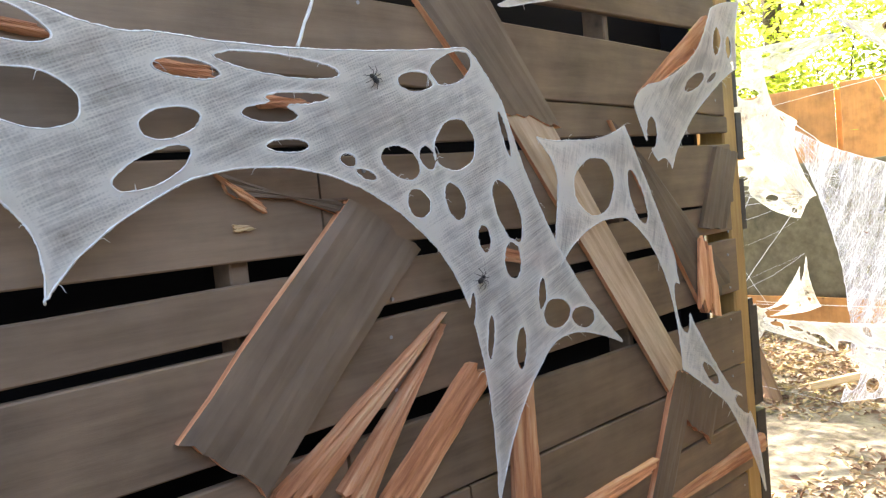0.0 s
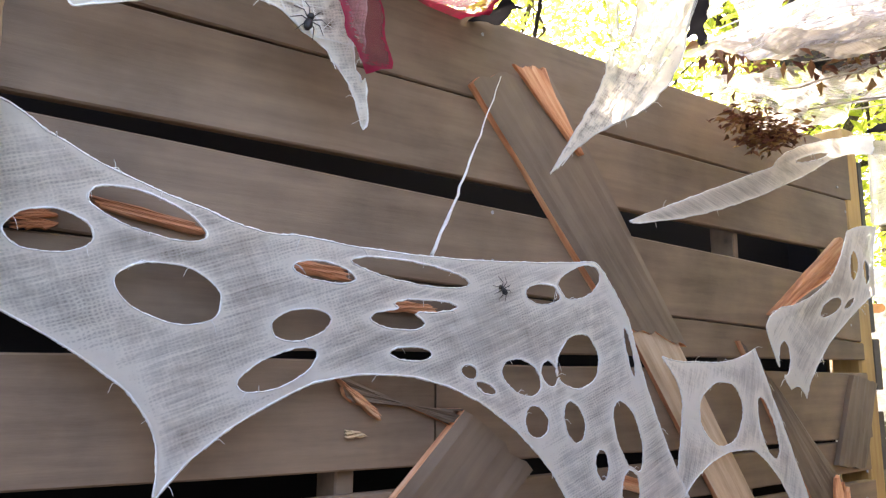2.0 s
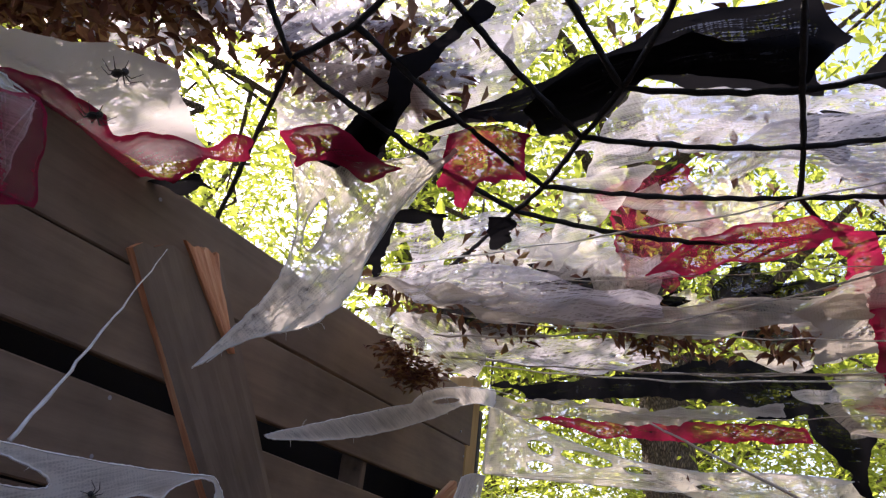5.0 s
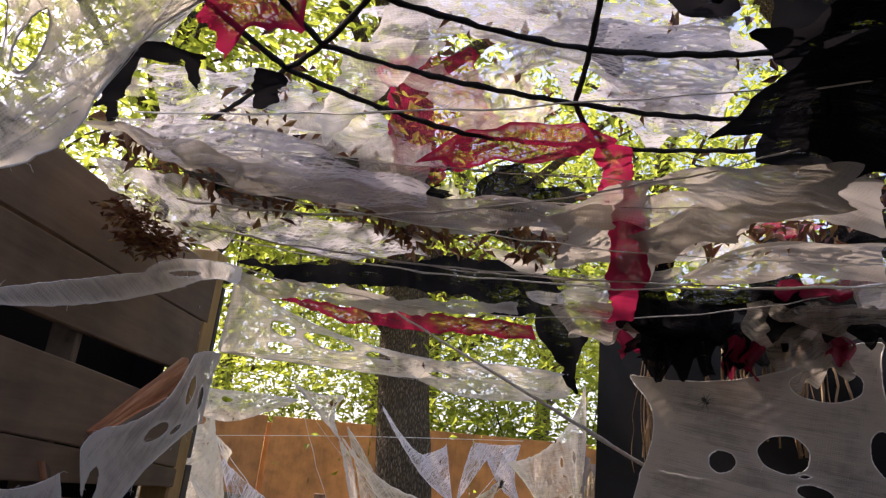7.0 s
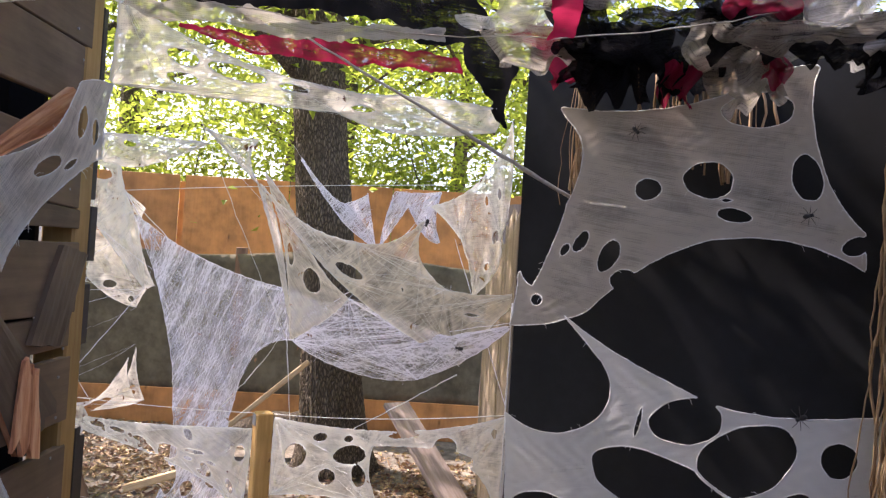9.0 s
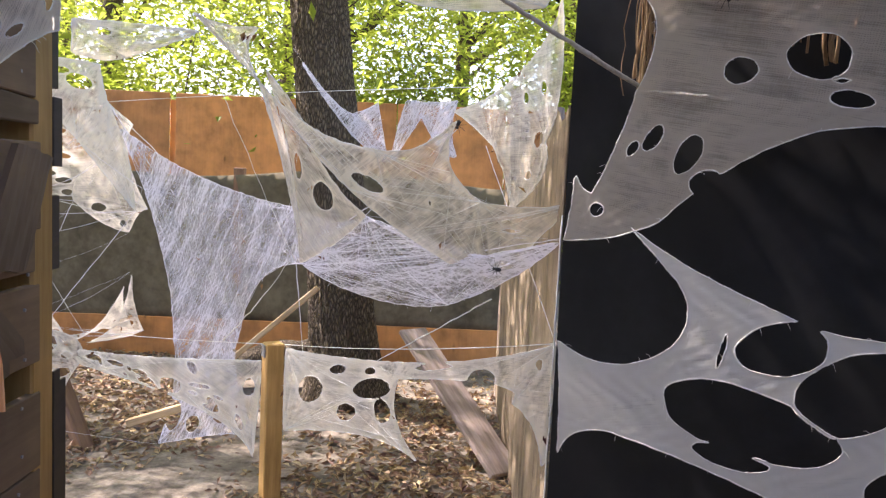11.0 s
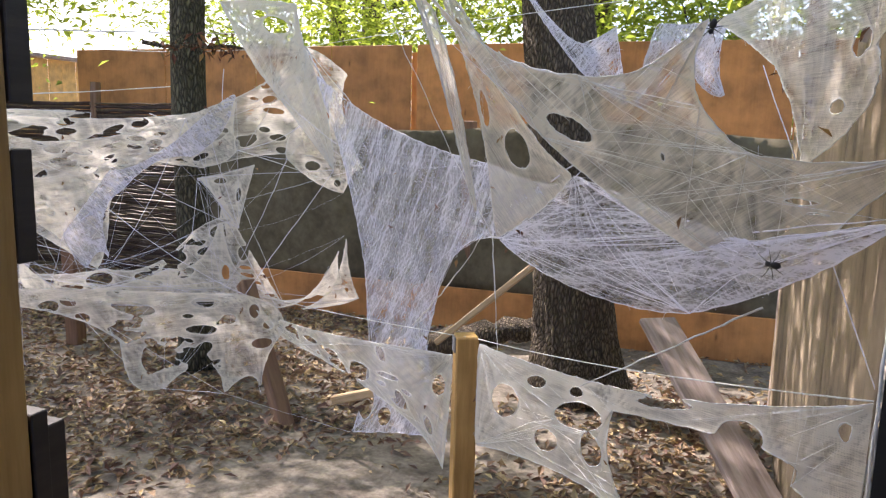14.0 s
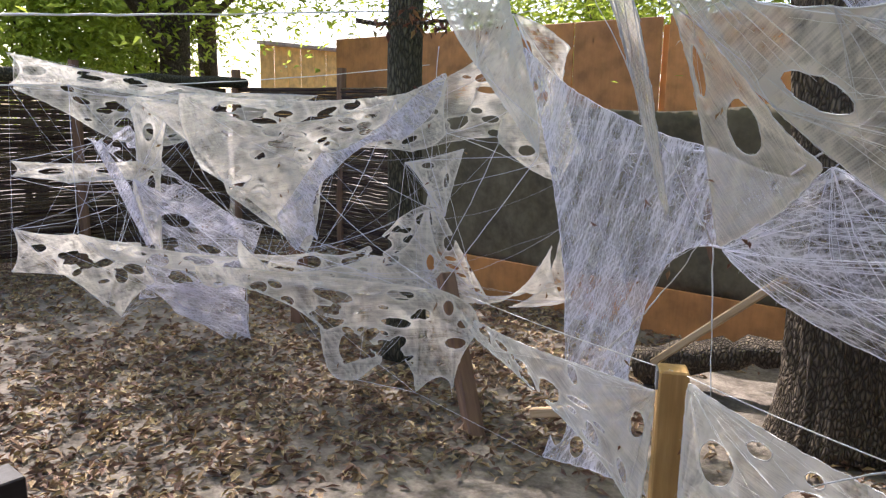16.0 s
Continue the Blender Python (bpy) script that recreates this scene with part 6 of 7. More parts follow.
web('spider_web', 'grey holed gauze cobweb slung low along the reed fence', (-5.324, 4.262, 0.537), (-0.498, -0.867, 0.000), (0.000, 0.000, 1.000),
    [(0.377, 0.276, 0.200, 0.232), (0.058, 0.229, -0.119, 0.178), (-0.317, 0.159, -0.323, 0.028), (-0.386, -0.099, -0.258, -0.188), (-0.176, -0.311, -0.126, -0.254), (-0.099, -0.242, 0.018, -0.125), (0.138, -0.028, 0.249, -0.006), (0.404, 0.016, 0.359, 0.134)],
    [(0.246, 0.151, 0.036, 0.027, 0), (0.010, 0.034, 0.050, 0.035, 0), (-0.191, -0.050, 0.039, 0.050, 0), (0.129, 0.093, 0.030, 0.024, 0), (-0.136, 0.097, 0.045, 0.025, 0)], mat=M_GAUZE, density=0.6, bulge=0.04, cell=0.01, warp=-10, extra=10)
web('spider_web', 'thin gauze cobweb strip stretched across the reed fence', (-5.300, 4.302, 1.148), (-0.498, -0.867, 0.000), (0.000, 0.000, 1.000),
    [(0.404, 0.061, 0.221, 0.047), (0.076, 0.042, -0.095, 0.045), (-0.282, 0.056, -0.340, 0.027), (-0.457, 0.002, -0.330, -0.026), (-0.260, -0.058, -0.067, -0.061), (0.114, -0.075, 0.239, -0.047), (0.405, -0.027, 0.372, 0.015)],
    [(0.199, -0.004, 0.075, 0.020, 0), (-0.105, -0.001, 0.069, 0.020, 0)], mat=M_GAUZE, density=0.6, bulge=0.03, cell=0.009, warp=0, extra=0)
web('spider_web', 'long sweep of torn gauze cobweb drawn toward the slim tree', (-5.110, 4.634, 1.651), (-0.498, -0.867, 0.000), (0.000, 0.000, 1.000),
    [(0.759, 0.170, 0.569, 0.129), (0.478, 0.109, 0.275, 0.077), (0.119, 0.057, -0.143, 0.013), (-0.430, -0.028, -0.656, -0.028), (-0.997, -0.032, -0.849, -0.064), (-0.849, -0.108, -0.556, -0.095), (-0.359, -0.099, -0.136, -0.072), (0.063, -0.057, 0.239, -0.027), (0.456, -0.002, 0.559, -0.006), (0.759, -0.010, 0.698, 0.073)],
    [(0.625, 0.072, 0.063, 0.028, 0), (0.335, 0.034, 0.079, 0.023, 0), (-0.163, -0.035, 0.099, 0.017, 0)], mat=M_GAUZE, density=0.62, bulge=0.04, cell=0.01, warp=-8, extra=8)
web('spider_web', 'narrow stringy cobweb rope twisted down across the fence', (-5.202, 4.473, 0.996), (-0.498, -0.867, 0.000), (0.000, 0.000, 1.000),
    [(0.171, 0.344, 0.130, 0.309), (0.111, 0.328, 0.038, 0.175), (-0.029, 0.054, -0.077, -0.115), (-0.139, -0.303, -0.115, -0.295), (-0.111, -0.338, -0.053, -0.194), (-0.005, -0.085, 0.077, 0.119)],
    [], mat=M_STRING, density=0.8, bulge=0.02, cell=0.009, warp=-60, extra=0)
web('spider_web', 'white gauze cobweb drawn from the wall end to the yard knot', (-3.057, 5.802, 1.575), (-0.751, -0.661, 0.000), (0.000, 0.000, 1.000),
    [(0.178, 0.477, 0.028, 0.421), (-0.128, 0.317, -0.106, 0.073), (-0.227, -0.257, -0.165, -0.297), (-0.104, -0.419, 0.072, -0.351), (0.25, -0.208, 0.219, -0.051), (0.031, 0.09, 0.105, 0.266)],
    [(0.124, 0.265, 0.087, 0.045, 92), (0.09, -0.25, 0.053, 0.032, 2), (-0.065, -0.356, 0.025, 0.024, 69), (0.012, 0.03, 0.056, 0.031, 109)], mat=M_GAUZE, density=0.5, bulge=0.03, cell=0.014)
web('spider_web', 'stringy white cobweb loop drawn round the dark gap', (-3.865, 5.091, 1.200), (-0.751, -0.661, 0.000), (0.000, 0.000, 1.000),
    [(0.411, -0.264, 0.279, -0.073), (0.164, 0.092, -0.055, 0.164), (-0.345, 0.404, -0.507, 0.533), (-0.513, 0.485, -0.439, 0.309), (-0.276, 0.174, -0.086, 0.142), (0.092, -0.011, 0.207, -0.171), (0.171, -0.434, 0.231, -0.366), (0.297, -0.447, 0.356, -0.396)],
    [], mat=M_STRING, density=0.5, bulge=0.04, cell=0.012, warp=45)
web('spider_web', 'stringy white cobweb tail pulled down to the short post', (-4.976, 4.868, 0.446), (-0.498, -0.867, 0.000), (0.000, 0.000, 1.000),
    [(0.401, 0.649, 0.064, 0.476), (-0.362, 0.338, -0.298, 0.137), (-0.24, -0.085, -0.228, -0.276), (-0.236, -0.511, -0.128, -0.377), (0.018, -0.279, 0.266, -0.133), (0.418, -0.113, 0.343, 0.268)],
    [], mat=M_STRING, density=0.05, extra=40, bulge=0.05, cell=0.014, warp=30)
web('spider_web', 'holed gauze cobweb draped before the leaning post', (-3.712, 5.226, 0.685), (-0.751, -0.661, 0.000), (0.000, 0.000, 1.000),
    [(0.834, 0.126, 0.554, -0.063), (0.075, 0.032, -0.123, 0.101), (-0.234, 0.4, -0.275, 0.097), (-0.387, -0.079, -0.557, -0.191), (-0.749, -0.18, -0.557, -0.244), (-0.25, -0.185, 0.242, -0.159), (0.711, -0.114, 0.823, -0.037)],
    [(-0.022, 0.002, 0.052, 0.03, -20), (-0.253, -0.006, 0.055, 0.027, 91), (0.142, -0.054, 0.039, 0.017, 2), (0.335, -0.088, 0.044, 0.017, 2), (-0.42, -0.136, 0.048, 0.017, 23), (-0.119, -0.087, 0.04, 0.024, 2)], mat=M_GAUZE, density=0.7, bulge=0.03, cell=0.01, warp=5)
web('spider_web', 'gauze cobweb wedge stretched from the stringy curtain to the post', (-3.072, 5.788, 0.600), (-0.751, -0.661, 0.000), (0.000, 0.000, 1.000),
    [(-0.13, 0.285, -0.09, 0.093), (-0.164, -0.123, 0.014, -0.099), (0.295, -0.162, 0.05, -0.044)],
    [(-0.092, -0.049, 0.035, 0.018, -18), (0.05, -0.108, 0.035, 0.014, -13), (-0.057, -0.091, 0.028, 0.011, -13)], mat=M_GAUZE, density=0.75, bulge=0.02, cell=0.009, warp=-25)
web('spider_web', 'thin gauze cobweb strip hanging over the slim tree', (-3.504, 5.408, 1.052), (-0.751, -0.661, 0.000), (0.000, 0.000, 1.000),
    [(0.175, 0.199, 0.013, 0.23), (-0.152, 0.279, -0.076, -0.002), (-0.055, -0.102, 0.021, -0.27), (-0.017, -0.408, 0.019, -0.135), (0.049, 0.033, 0.112, 0.133)],
    [(0.046, 0.182, 0.039, 0.02, 0), (-0.058, 0.098, 0.046, 0.016, 96)], mat=M_GAUZE, density=0.65, bulge=0.02, cell=0.009, warp=70)

# ---- roof net of black rope ----
net = thing("rope_net", "black fuzzy rope net in a spider web pattern over the den", "rope net", m=pose(0, 0, 2.4))
NET_LINES = [
    [(-1.9, 1.246), (-1.605, 1.013), (-1.406, 0.855), (-1.27, 0.824), (-1.13, 0.75), (-0.95, 0.55)],
    [(-1.614, 1.69), (-1.241, 1.379), (-1.156, 1.305), (-1.047, 1.173), (-0.956, 1.069), (-0.86, 0.93), (-0.75, 0.6)],
    [(-0.70, 0.7), (-0.719, 1.16), (-0.722, 1.298), (-0.734, 1.459), (-0.681, 1.615)],
    [(-0.45, 0.9), (-0.378, 1.281), (-0.25, 1.6)],
    [(-1.406, 0.855), (-1.241, 1.379), (-0.945, 1.588), (-0.681, 1.615), (-0.487, 1.619), (-0.2, 1.55), (0.6, 1.3)],
    [(-1.27, 0.824), (-1.156, 1.305), (-0.734, 1.459), (-0.417, 1.491), (-0.1, 1.4), (0.6, 1.1)],
    [(-1.13, 0.75), (-1.047, 1.173), (-0.722, 1.298), (-0.378, 1.281), (-0.1, 1.2), (0.6, 0.9)],
    [(-0.99, 0.7), (-0.956, 1.069), (-0.71, 1.152), (-0.4, 1.1), (0.3, 0.8)],
    [(-1.406, 0.855), (-1.35, 0.72), (-1.3, 0.45)],
]
for k, row in enumerate(NET_LINES):
    line = []
    for (x0, y0), (x1, y1) in zip(row, row[1:]):
        ln = math.hypot(x1 - x0, y1 - y0)
        steps = max(3, int(ln / 0.02))
        for s in range(steps):
            t = s / steps
            line.append((x0 + (x1 - x0) * t, y0 + (y1 - y0) * t, -0.05 * ln * 4 * t * (1 - t) * 0.5 + 0.0015 * math.sin(s * 2.1 + k)))
    line.append((*row[-1], 0))
    v, f = tube(line, 0.0048, 7, 0.28, k, True)
    part("rope", mesh_of("rope", v, f, M_CORD, True), net)

RNG = random.Random(77)
M_CREAMRIM = plain("grubby rolled gauze", [(0.3, 0.27, 0.22), (0.5, 0.46, 0.4)], 60.0, 0.95, 0.3, 0.001)


def rag(name, label, at, length, width, heading, mat, seed, group, cat="rag", density=1.0, lie=0.0):
    """A strip of torn cloth that hangs from a point, with a notched end; lie: how far it trails level instead of hanging."""
    rng = random.Random(seed)
    d = Vector((math.cos(heading), math.sin(heading), 0))
    n = Vector((-d.y, d.x, 0))
    nu, nv = 22, 16
    cutl = [max(0.05, min(1.0, 0.6 + 0.7 * noise.noise(Vector((i * 0.16, seed * 1.7, 0))) + 0.13 * noise.noise(Vector((i * 0.55, seed * 3.1, 4))))) for i in range(nu + 1)]
    verts = []
    for i in range(nu + 1):
        for j in range(nv + 1):
            s, t = i / nu - 0.5, j / nv
            ln = length * t * (0.3 + 0.7 * cutl[i])
            p = Vector(at) + d * (s * width * (1 - 0.3 * t)) + n * (lie * ln + 0.025 * math.sin(9 * s + 5 * t + seed) + 0.012 * math.sin(23 * s + 3 * t)) + d * 0.015 * math.sin(7 * t + seed)
            p.z -= ln * (1 - lie) + 0.12 * lie * length * 4 * t * (1 - t)
            verts.append(p)
    faces = []
    for i in range(nu):
        for j in range(nv):
            a = i * (nv + 1) + j
            faces.append((a, a + nv + 1, a + nv + 2, a + 1))
    me = mesh_of(name, verts, faces, mat, True)
    lay = me.attributes.new("weave", "FLOAT", "POINT")
    lay.data.foreach_set("value", [density] * len(verts))
    uvl = me.uv_layers.new(name="UVMap")
    for lp in me.loops:
        i, j = divmod(lp.vertex_index, nv + 1)
        uvl.data[lp.index].uv = (i / nu * width, j / nv * length)
    return tagged(new(name, me), label, cat, group)


# rags bunched where the roof meets the black wall
for k in range(64):
    x = RNG.uniform(-0.75, 0.75)
    back = 2.95 - 0.55 * (x + 0.6)
    y = back - RNG.random() ** 1.3 * 0.75
    z = 2.31 + 0.24 * (back - y) + RNG.uniform(-0.06, 0.08)
    r = RNG.random()
    if r < 0.55:
        rag("black_rag", "torn black rag drooping from the roof edge", (x, y, z), RNG.uniform(0.12, 0.4), RNG.uniform(0.08, 0.3), RNG.uniform(-0.6, 0.3), M_BLACK, k, "black rags", lie=RNG.choice((0.25, 0.6, 0.85, 0.9)))
    elif r < 0.78:
        rag("red_rag", "torn crimson rag drooping from the roof edge", (x, y, z), RNG.uniform(0.1, 0.28), RNG.uniform(0.08, 0.25), RNG.uniform(-0.6, 0.3), M_RED, k, "red rags", density=0.85, lie=RNG.choice((0.5, 0.8)))
    else:
        rag("gauze_rag", "dirty cream gauze rag slung under the roof edge", (x, y, z), RNG.uniform(0.15, 0.45), RNG.uniform(0.15, 0.4), RNG.uniform(-0.6, 0.3), M_CREAM if k % 2 else M_ROOF, k, "gauze rags", density=0.7, lie=RNG.choice((0.6, 0.85)))
for k in range(20):
    t = RNG.random()
    x, y = -1.5 + 1.6 * t + RNG.uniform(-0.25, 0.25), 1.5 + RNG.random() * 1.0
    rag("gauze_rag", "tattered gauze scrap lying on the roof net", (x, y, 2.46 + RNG.uniform(-0.06, 0.1)), RNG.uniform(0.2, 0.5), RNG.uniform(0.1, 0.3), RNG.uniform(0, 3), M_GAUZE if k % 3 else M_BLACK, k + 300, "roof scraps", density=0.55 if k % 3 else 1, lie=0.9)

# fallen leaves caught in the roof cloths
g = np.random.default_rng(8)
spots = [(RNG.uniform(-1.6, 0.5), RNG.uniform(0.5, 2.6), 2.44 + RNG.uniform(-0.03, 0.12)) for _ in range(150)]
v, f = leaf_cloud(g, spots, 1500, (0.06, 0.06, 0.012), 0.034, 0.7, 0.4)
pouch = [(-1.66, 1.783 + 0.014 * (k - 7), 2.195 + 0.0009 * (k - 7) ** 2) for k in range(15)]
v2, f2 = leaf_cloud(g, pouch, 650, (0.028, 0.022, 0.012), 0.026, 0.2, 0.05)
heap = [(RNG.uniform(-1.75, -1.3), RNG.uniform(0.3, 0.75), 2.5) for _ in range(40)]
v3, f3 = leaf_cloud(g, heap, 900, (0.07, 0.07, 0.03), 0.04, 0.6, 0.0)
v4, f4 = leaf_cloud(g, [(-1.734 + RNG.uniform(-0.2, 0.24), 0.739 + RNG.uniform(-0.17, 0.1), 2.52) for _ in range(60)], 1300, (0.035, 0.035, 0.018), 0.045, 0.45, 0.1)
v5, f5 = leaf_cloud(g, [(-1.4 + RNG.uniform(-0.16, 0.16), 1.02 + RNG.uniform(-0.12, 0.12), 2.53) for _ in range(26)], 420, (0.03, 0.03, 0.012), 0.042, 0.6, 0.3)
along = [RNG.random() for _ in range(60)]
v6, f6 = leaf_cloud(g, [(-1.7 + 1.9 * a, 1.55 + 0.42 * math.sin(math.pi * a) + RNG.uniform(-0.05, 0.25), 2.36 + RNG.uniform(-0.02, 0.03)) for a in along], 700, (0.03, 0.03, 0.012), 0.042, 0.7, 0.6)
v, f = join([(v, f), (v2, f2), (v3, f3), (v4, f4), (v5, f5), (v6, f6)])
tagged(new("roof_leaves", mesh_of("roof_leaves", v, f, M_DEADLEAF)), "curled dead leaves caught in the roof cloths", "leaves", kind="stuff")


def strand(name, label, line, r0, r1, mat, group="", cat="strand", wob=0.25, sides=6):
    n = len(line)
    v, f = tube(line, [r0 + (r1 - r0) * i / (n - 1) for i in range(n)], sides, wob, n, True)
    return tagged(new(name, mesh_of(name, v, f, mat, True)), label, cat, group)


strand("gauze_strand", "thin twisted gauze strand from the plank to the cobweb", arc((-1.755, 1.024, 2.198), (-1.735, 0.85, 1.821), 0.01, 24, 0.002, 1), 0.0009, 0.0035, M_RIM, "gauze strands")
strand("gauze_strand", "thick twisted gauze line running across the opening", arc((-1.35, 2.75, 2.36), (-0.34, 3.0, 1.88), 0.0, 30, 0.002, 2), 0.003, 0.008, M_CREAMRIM, "gauze strands")
strand("gauze_strand", "thin gauze line running over the grey cobweb", arc((-0.34, 3.0, 1.88), (0.29, 2.6, 1.79), 0.0, 20, 0.002, 3), 0.006, 0.002, M_RIM, "gauze strands")
for k in range(9):
    a = (-1.70 + RNG.uniform(-0.02, 0.1), 1.5 + 0.1 * k + RNG.uniform(-0.1, 0.1), 2.24 + RNG.uniform(0.0, 0.16))
    b = (0.35 + RNG.uniform(-0.5, 0.3), 1.4 + 0.13 * k + RNG.uniform(-0.25, 0.25), 2.32 + RNG.uniform(-0.03, 0.16))
    strand("gauze_strand", "long twisted gauze strand slung under the roof", arc(a, b, RNG.uniform(0.02, 0.13), 30, 0.004, k), RNG.uniform(0.001, 0.004), RNG.uniform(0.0008, 0.002), M_CREAMRIM if k % 3 else M_RIM, "gauze strands", wob=0.4)
strand("cord", "white cord tied between the post and the screen", arc((-1.6, 4.29, 0.79), (-0.5, 3.3, 1.06), 0.02, 20), 0.0018, 0.0018, M_RIM, "cords", "cord")
strand("cord", "white cord tied between the two posts", arc((-2.95, 5.0, 0.66), (-1.66, 4.33, 0.78), 0.01, 20), 0.0018, 0.0018, M_RIM, "cords", "cord")
strand("cord", "frayed twisted cord tied from the sheet to the low web", arc((-0.69, 3.65, 1.15), (-1.12, 3.6, 0.9), 0.0, 20, 0.002, 5), 0.003, 0.0015, M_RIM, "cords", "cord")
strand("cord", "pale cord hanging from the knot to the post", arc((-1.56, 4.29, 1.18), (-1.5, 4.2, 0.78), 0.0, 12, 0.002, 6), 0.0025, 0.0015, M_RIM, "cords", "cord")
strand("cord", "pale twisted gauze line strung high across the yard", arc((-4.905, 3.467, 1.932), (-3.716, 6.397, 2.215), 0.02, 24, 0.003, 9), 0.006, 0.004, M_RIM, "cords", "cord", 0.4)
strand("cord", "slack white gauze line strung before the reed fence", arc((-7.065, 4.268, 1.667), (-4.463, 6.451, 1.867), 0.06, 24, 0.003, 10), 0.005, 0.003, M_RIM, "cords", "cord", 0.4)
strand("cord", "thin line strung high between the trees", arc((-6.27, 7.09, 2.23), (-2.79, 5.066, 1.96), 0.03, 20), 0.0025, 0.0025, M_RIM, "cords", "cord")
strand("cord", "thin line strung from the knot toward the oak", arc((-2.79, 5.066, 1.956), (-0.78, 4.4, 2.05), -0.01, 20), 0.0018, 0.0018, M_RIM, "cords", "cord")
strand("cord", "rolled gauze cord down the edge of the black wall", arc((-0.515, 3.225, 1.5), (-0.523, 3.21, 0.2), 0.0, 30, 0.0015, 7), 0.003, 0.0025, M_RIM, "cords", "cord", 0.35)
for k, (a, b) in enumerate([((-2.78, 5.06, 1.96), (-3.9, 5.9, 1.2)), ((-2.78, 5.06, 1.96), (-1.95, 4.6, 1.35)), ((-2.78, 5.06, 1.96), (-2.3, 4.8, 1.45)), ((-3.66, 5.6, 1.35), (-2.85, 4.95, 0.65)), ((-3.66, 5.6, 1.9), (-3.75, 5.6, 0.7)), ((-4.67, 6.1, 1.63), (-2.6, 5.0, 1.3)), ((-5.4, 6.4, 1.3), (-2.78, 5.06, 1.75)), ((-4.2, 5.8, 1.5), (-4.1, 5.7, 0.6)), ((-1.56, 4.29, 1.18), (-0.5, 3.3, 1.42)), ((-1.9, 3.75, 2.2), (-1.56, 4.29, 1.18)), ((-1.27, 3.86, 1.42), (-0.86, 3.48, 1.78)), ((-1.95, 4.5, 0.75), (-1.6, 4.3, 1.18)), ((-5.2, 5.5, 1.4), (-4.4, 5.3, 0.3)), ((-5.6, 5.6, 1.6), (-4.9, 5.5, 0.4))]):
    strand("gauze_strand", "thin stretched strand of white cobweb", arc(a, b, 0.02, 16, 0.004, k), 0.0012 + 0.0012 * (k % 3), 0.0012, M_RIM if k % 2 else M_STRINGRIM, "gauze strands")


def fringe(name, label, at, width, z0, z1, count, seed, mat=M_JUTE, deep=0.05, curl=0.01):
    """A bunch of hanging fibres."""
    rng = random.Random(seed)
    pieces = []
    for k in range(count):
        x, y = at[0] + rng.uniform(-0.5, 0.5) * width, at[1] + rng.uniform(-0.5, 0.5) * deep
        top, end = z1 + rng.uniform(-0.05, 0.03), z0 + rng.random() ** 2 * (z1 - z0) * 0.6
        n = max(6, int((top - end) / 0.05))
        line, cx, cy = [], x, y
        for i in range(n + 1):
            cx += rng.uniform(-curl, curl)
            cy += rng.uniform(-curl, curl)
            line.append((cx, cy, top + (end - top) * i / n))
        pieces.append(tube(line, rng.uniform(0.0015, 0.006), 4, 0.2, k))
    return tagged(new(name, mesh_of(name, *join(pieces), mat, True)), label, "fibre fringe", "straw fringes", "stuff")


fringe("straw_fringe", "thick hanging bunch of brown straw fibre at the wall corner", (0.55, 2.38), 0.24, 0.3, 2.62, 520, 1, deep=0.12)
fringe("straw_fringe", "thin straw fibres hanging beside the black wall edge", (-0.32, 3.05), 0.06, 1.85, 2.35, 26, 2)
fringe("straw_fringe", "loose straw fibres hanging on the black wall", (0.05, 2.86), 0.5, 1.95, 2.3, 40, 3)
coil = thing("jute_rope_bundle", "thick frayed jute ropes hanging at the board wall", "rope bundle", m=pose(WX + 0.08, 0.165, 0))
for k in range(7):
    a = k / 7 * 6.28
    line = [(0.022 * math.cos(a + z * 3), 0.025 * math.sin(a + z * 3) - 0.012, 1.72 + 0.02 * (k % 3) + z) for z in np.linspace(0, 0.75, 24)]
    v, f = tube(line, 0.011, 7, 0.2, k)
    part("rope", mesh_of("rope", v, f, M_JUTE, True), coil)


def spider(at, scale, seed, normal=(1, 0, 0)):
    """A plastic toy spider: two-part body and eight bent legs."""
    s = thing("toy_spider", "small black plastic spider on the gauze", "toy spider", "toy spiders")
    rng = random.Random(seed)
    s.matrix_basis = Matrix.Translation(at) @ Vector(normal).to_track_quat("Z", "Y").to_matrix().to_4x4() @ pose(0, 0, 0, 0, 0, rng.uniform(0, 360))
    bm = bmesh.new()
    bmesh.ops.create_uvsphere(bm, u_segments=10, v_segments=7, radius=0.011 * scale, matrix=Matrix.Translation((0, -0.01 * scale, 0.006 * scale)) @ Matrix.Diagonal((0.8, 1.2, 0.7, 1)))
    part("abdomen", from_bm("abdomen", bm, M_SPIDER, True), s)
    bm = bmesh.new()
    bmesh.ops.create_uvsphere(bm, u_segments=10, v_segments=7, radius=0.007 * scale, matrix=Matrix.Translation((0, 0.008 * scale, 0.006 * scale)))
    part("head", from_bm("head", bm, M_SPIDER, True), s)
    for k in range(8):
        a = radians((-60, -20, 20, 60)[k % 4]) + (0 if k < 4 else math.pi)
        d = Vector((math.cos(a), math.sin(a), 0)) * scale
        v, f = tube([d * 0.004 + Vector((0, 0, 0.006 * scale)), d * 0.02 + Vector((0, 0, 0.016 * scale)), d * 0.038 + Vector((0, 0, 0.001))], [0.0014 * scale, 0.0011 * scale, 0.0006 * scale], 5)
        part("leg", mesh_of("leg", v, f, M_SPIDER), s)


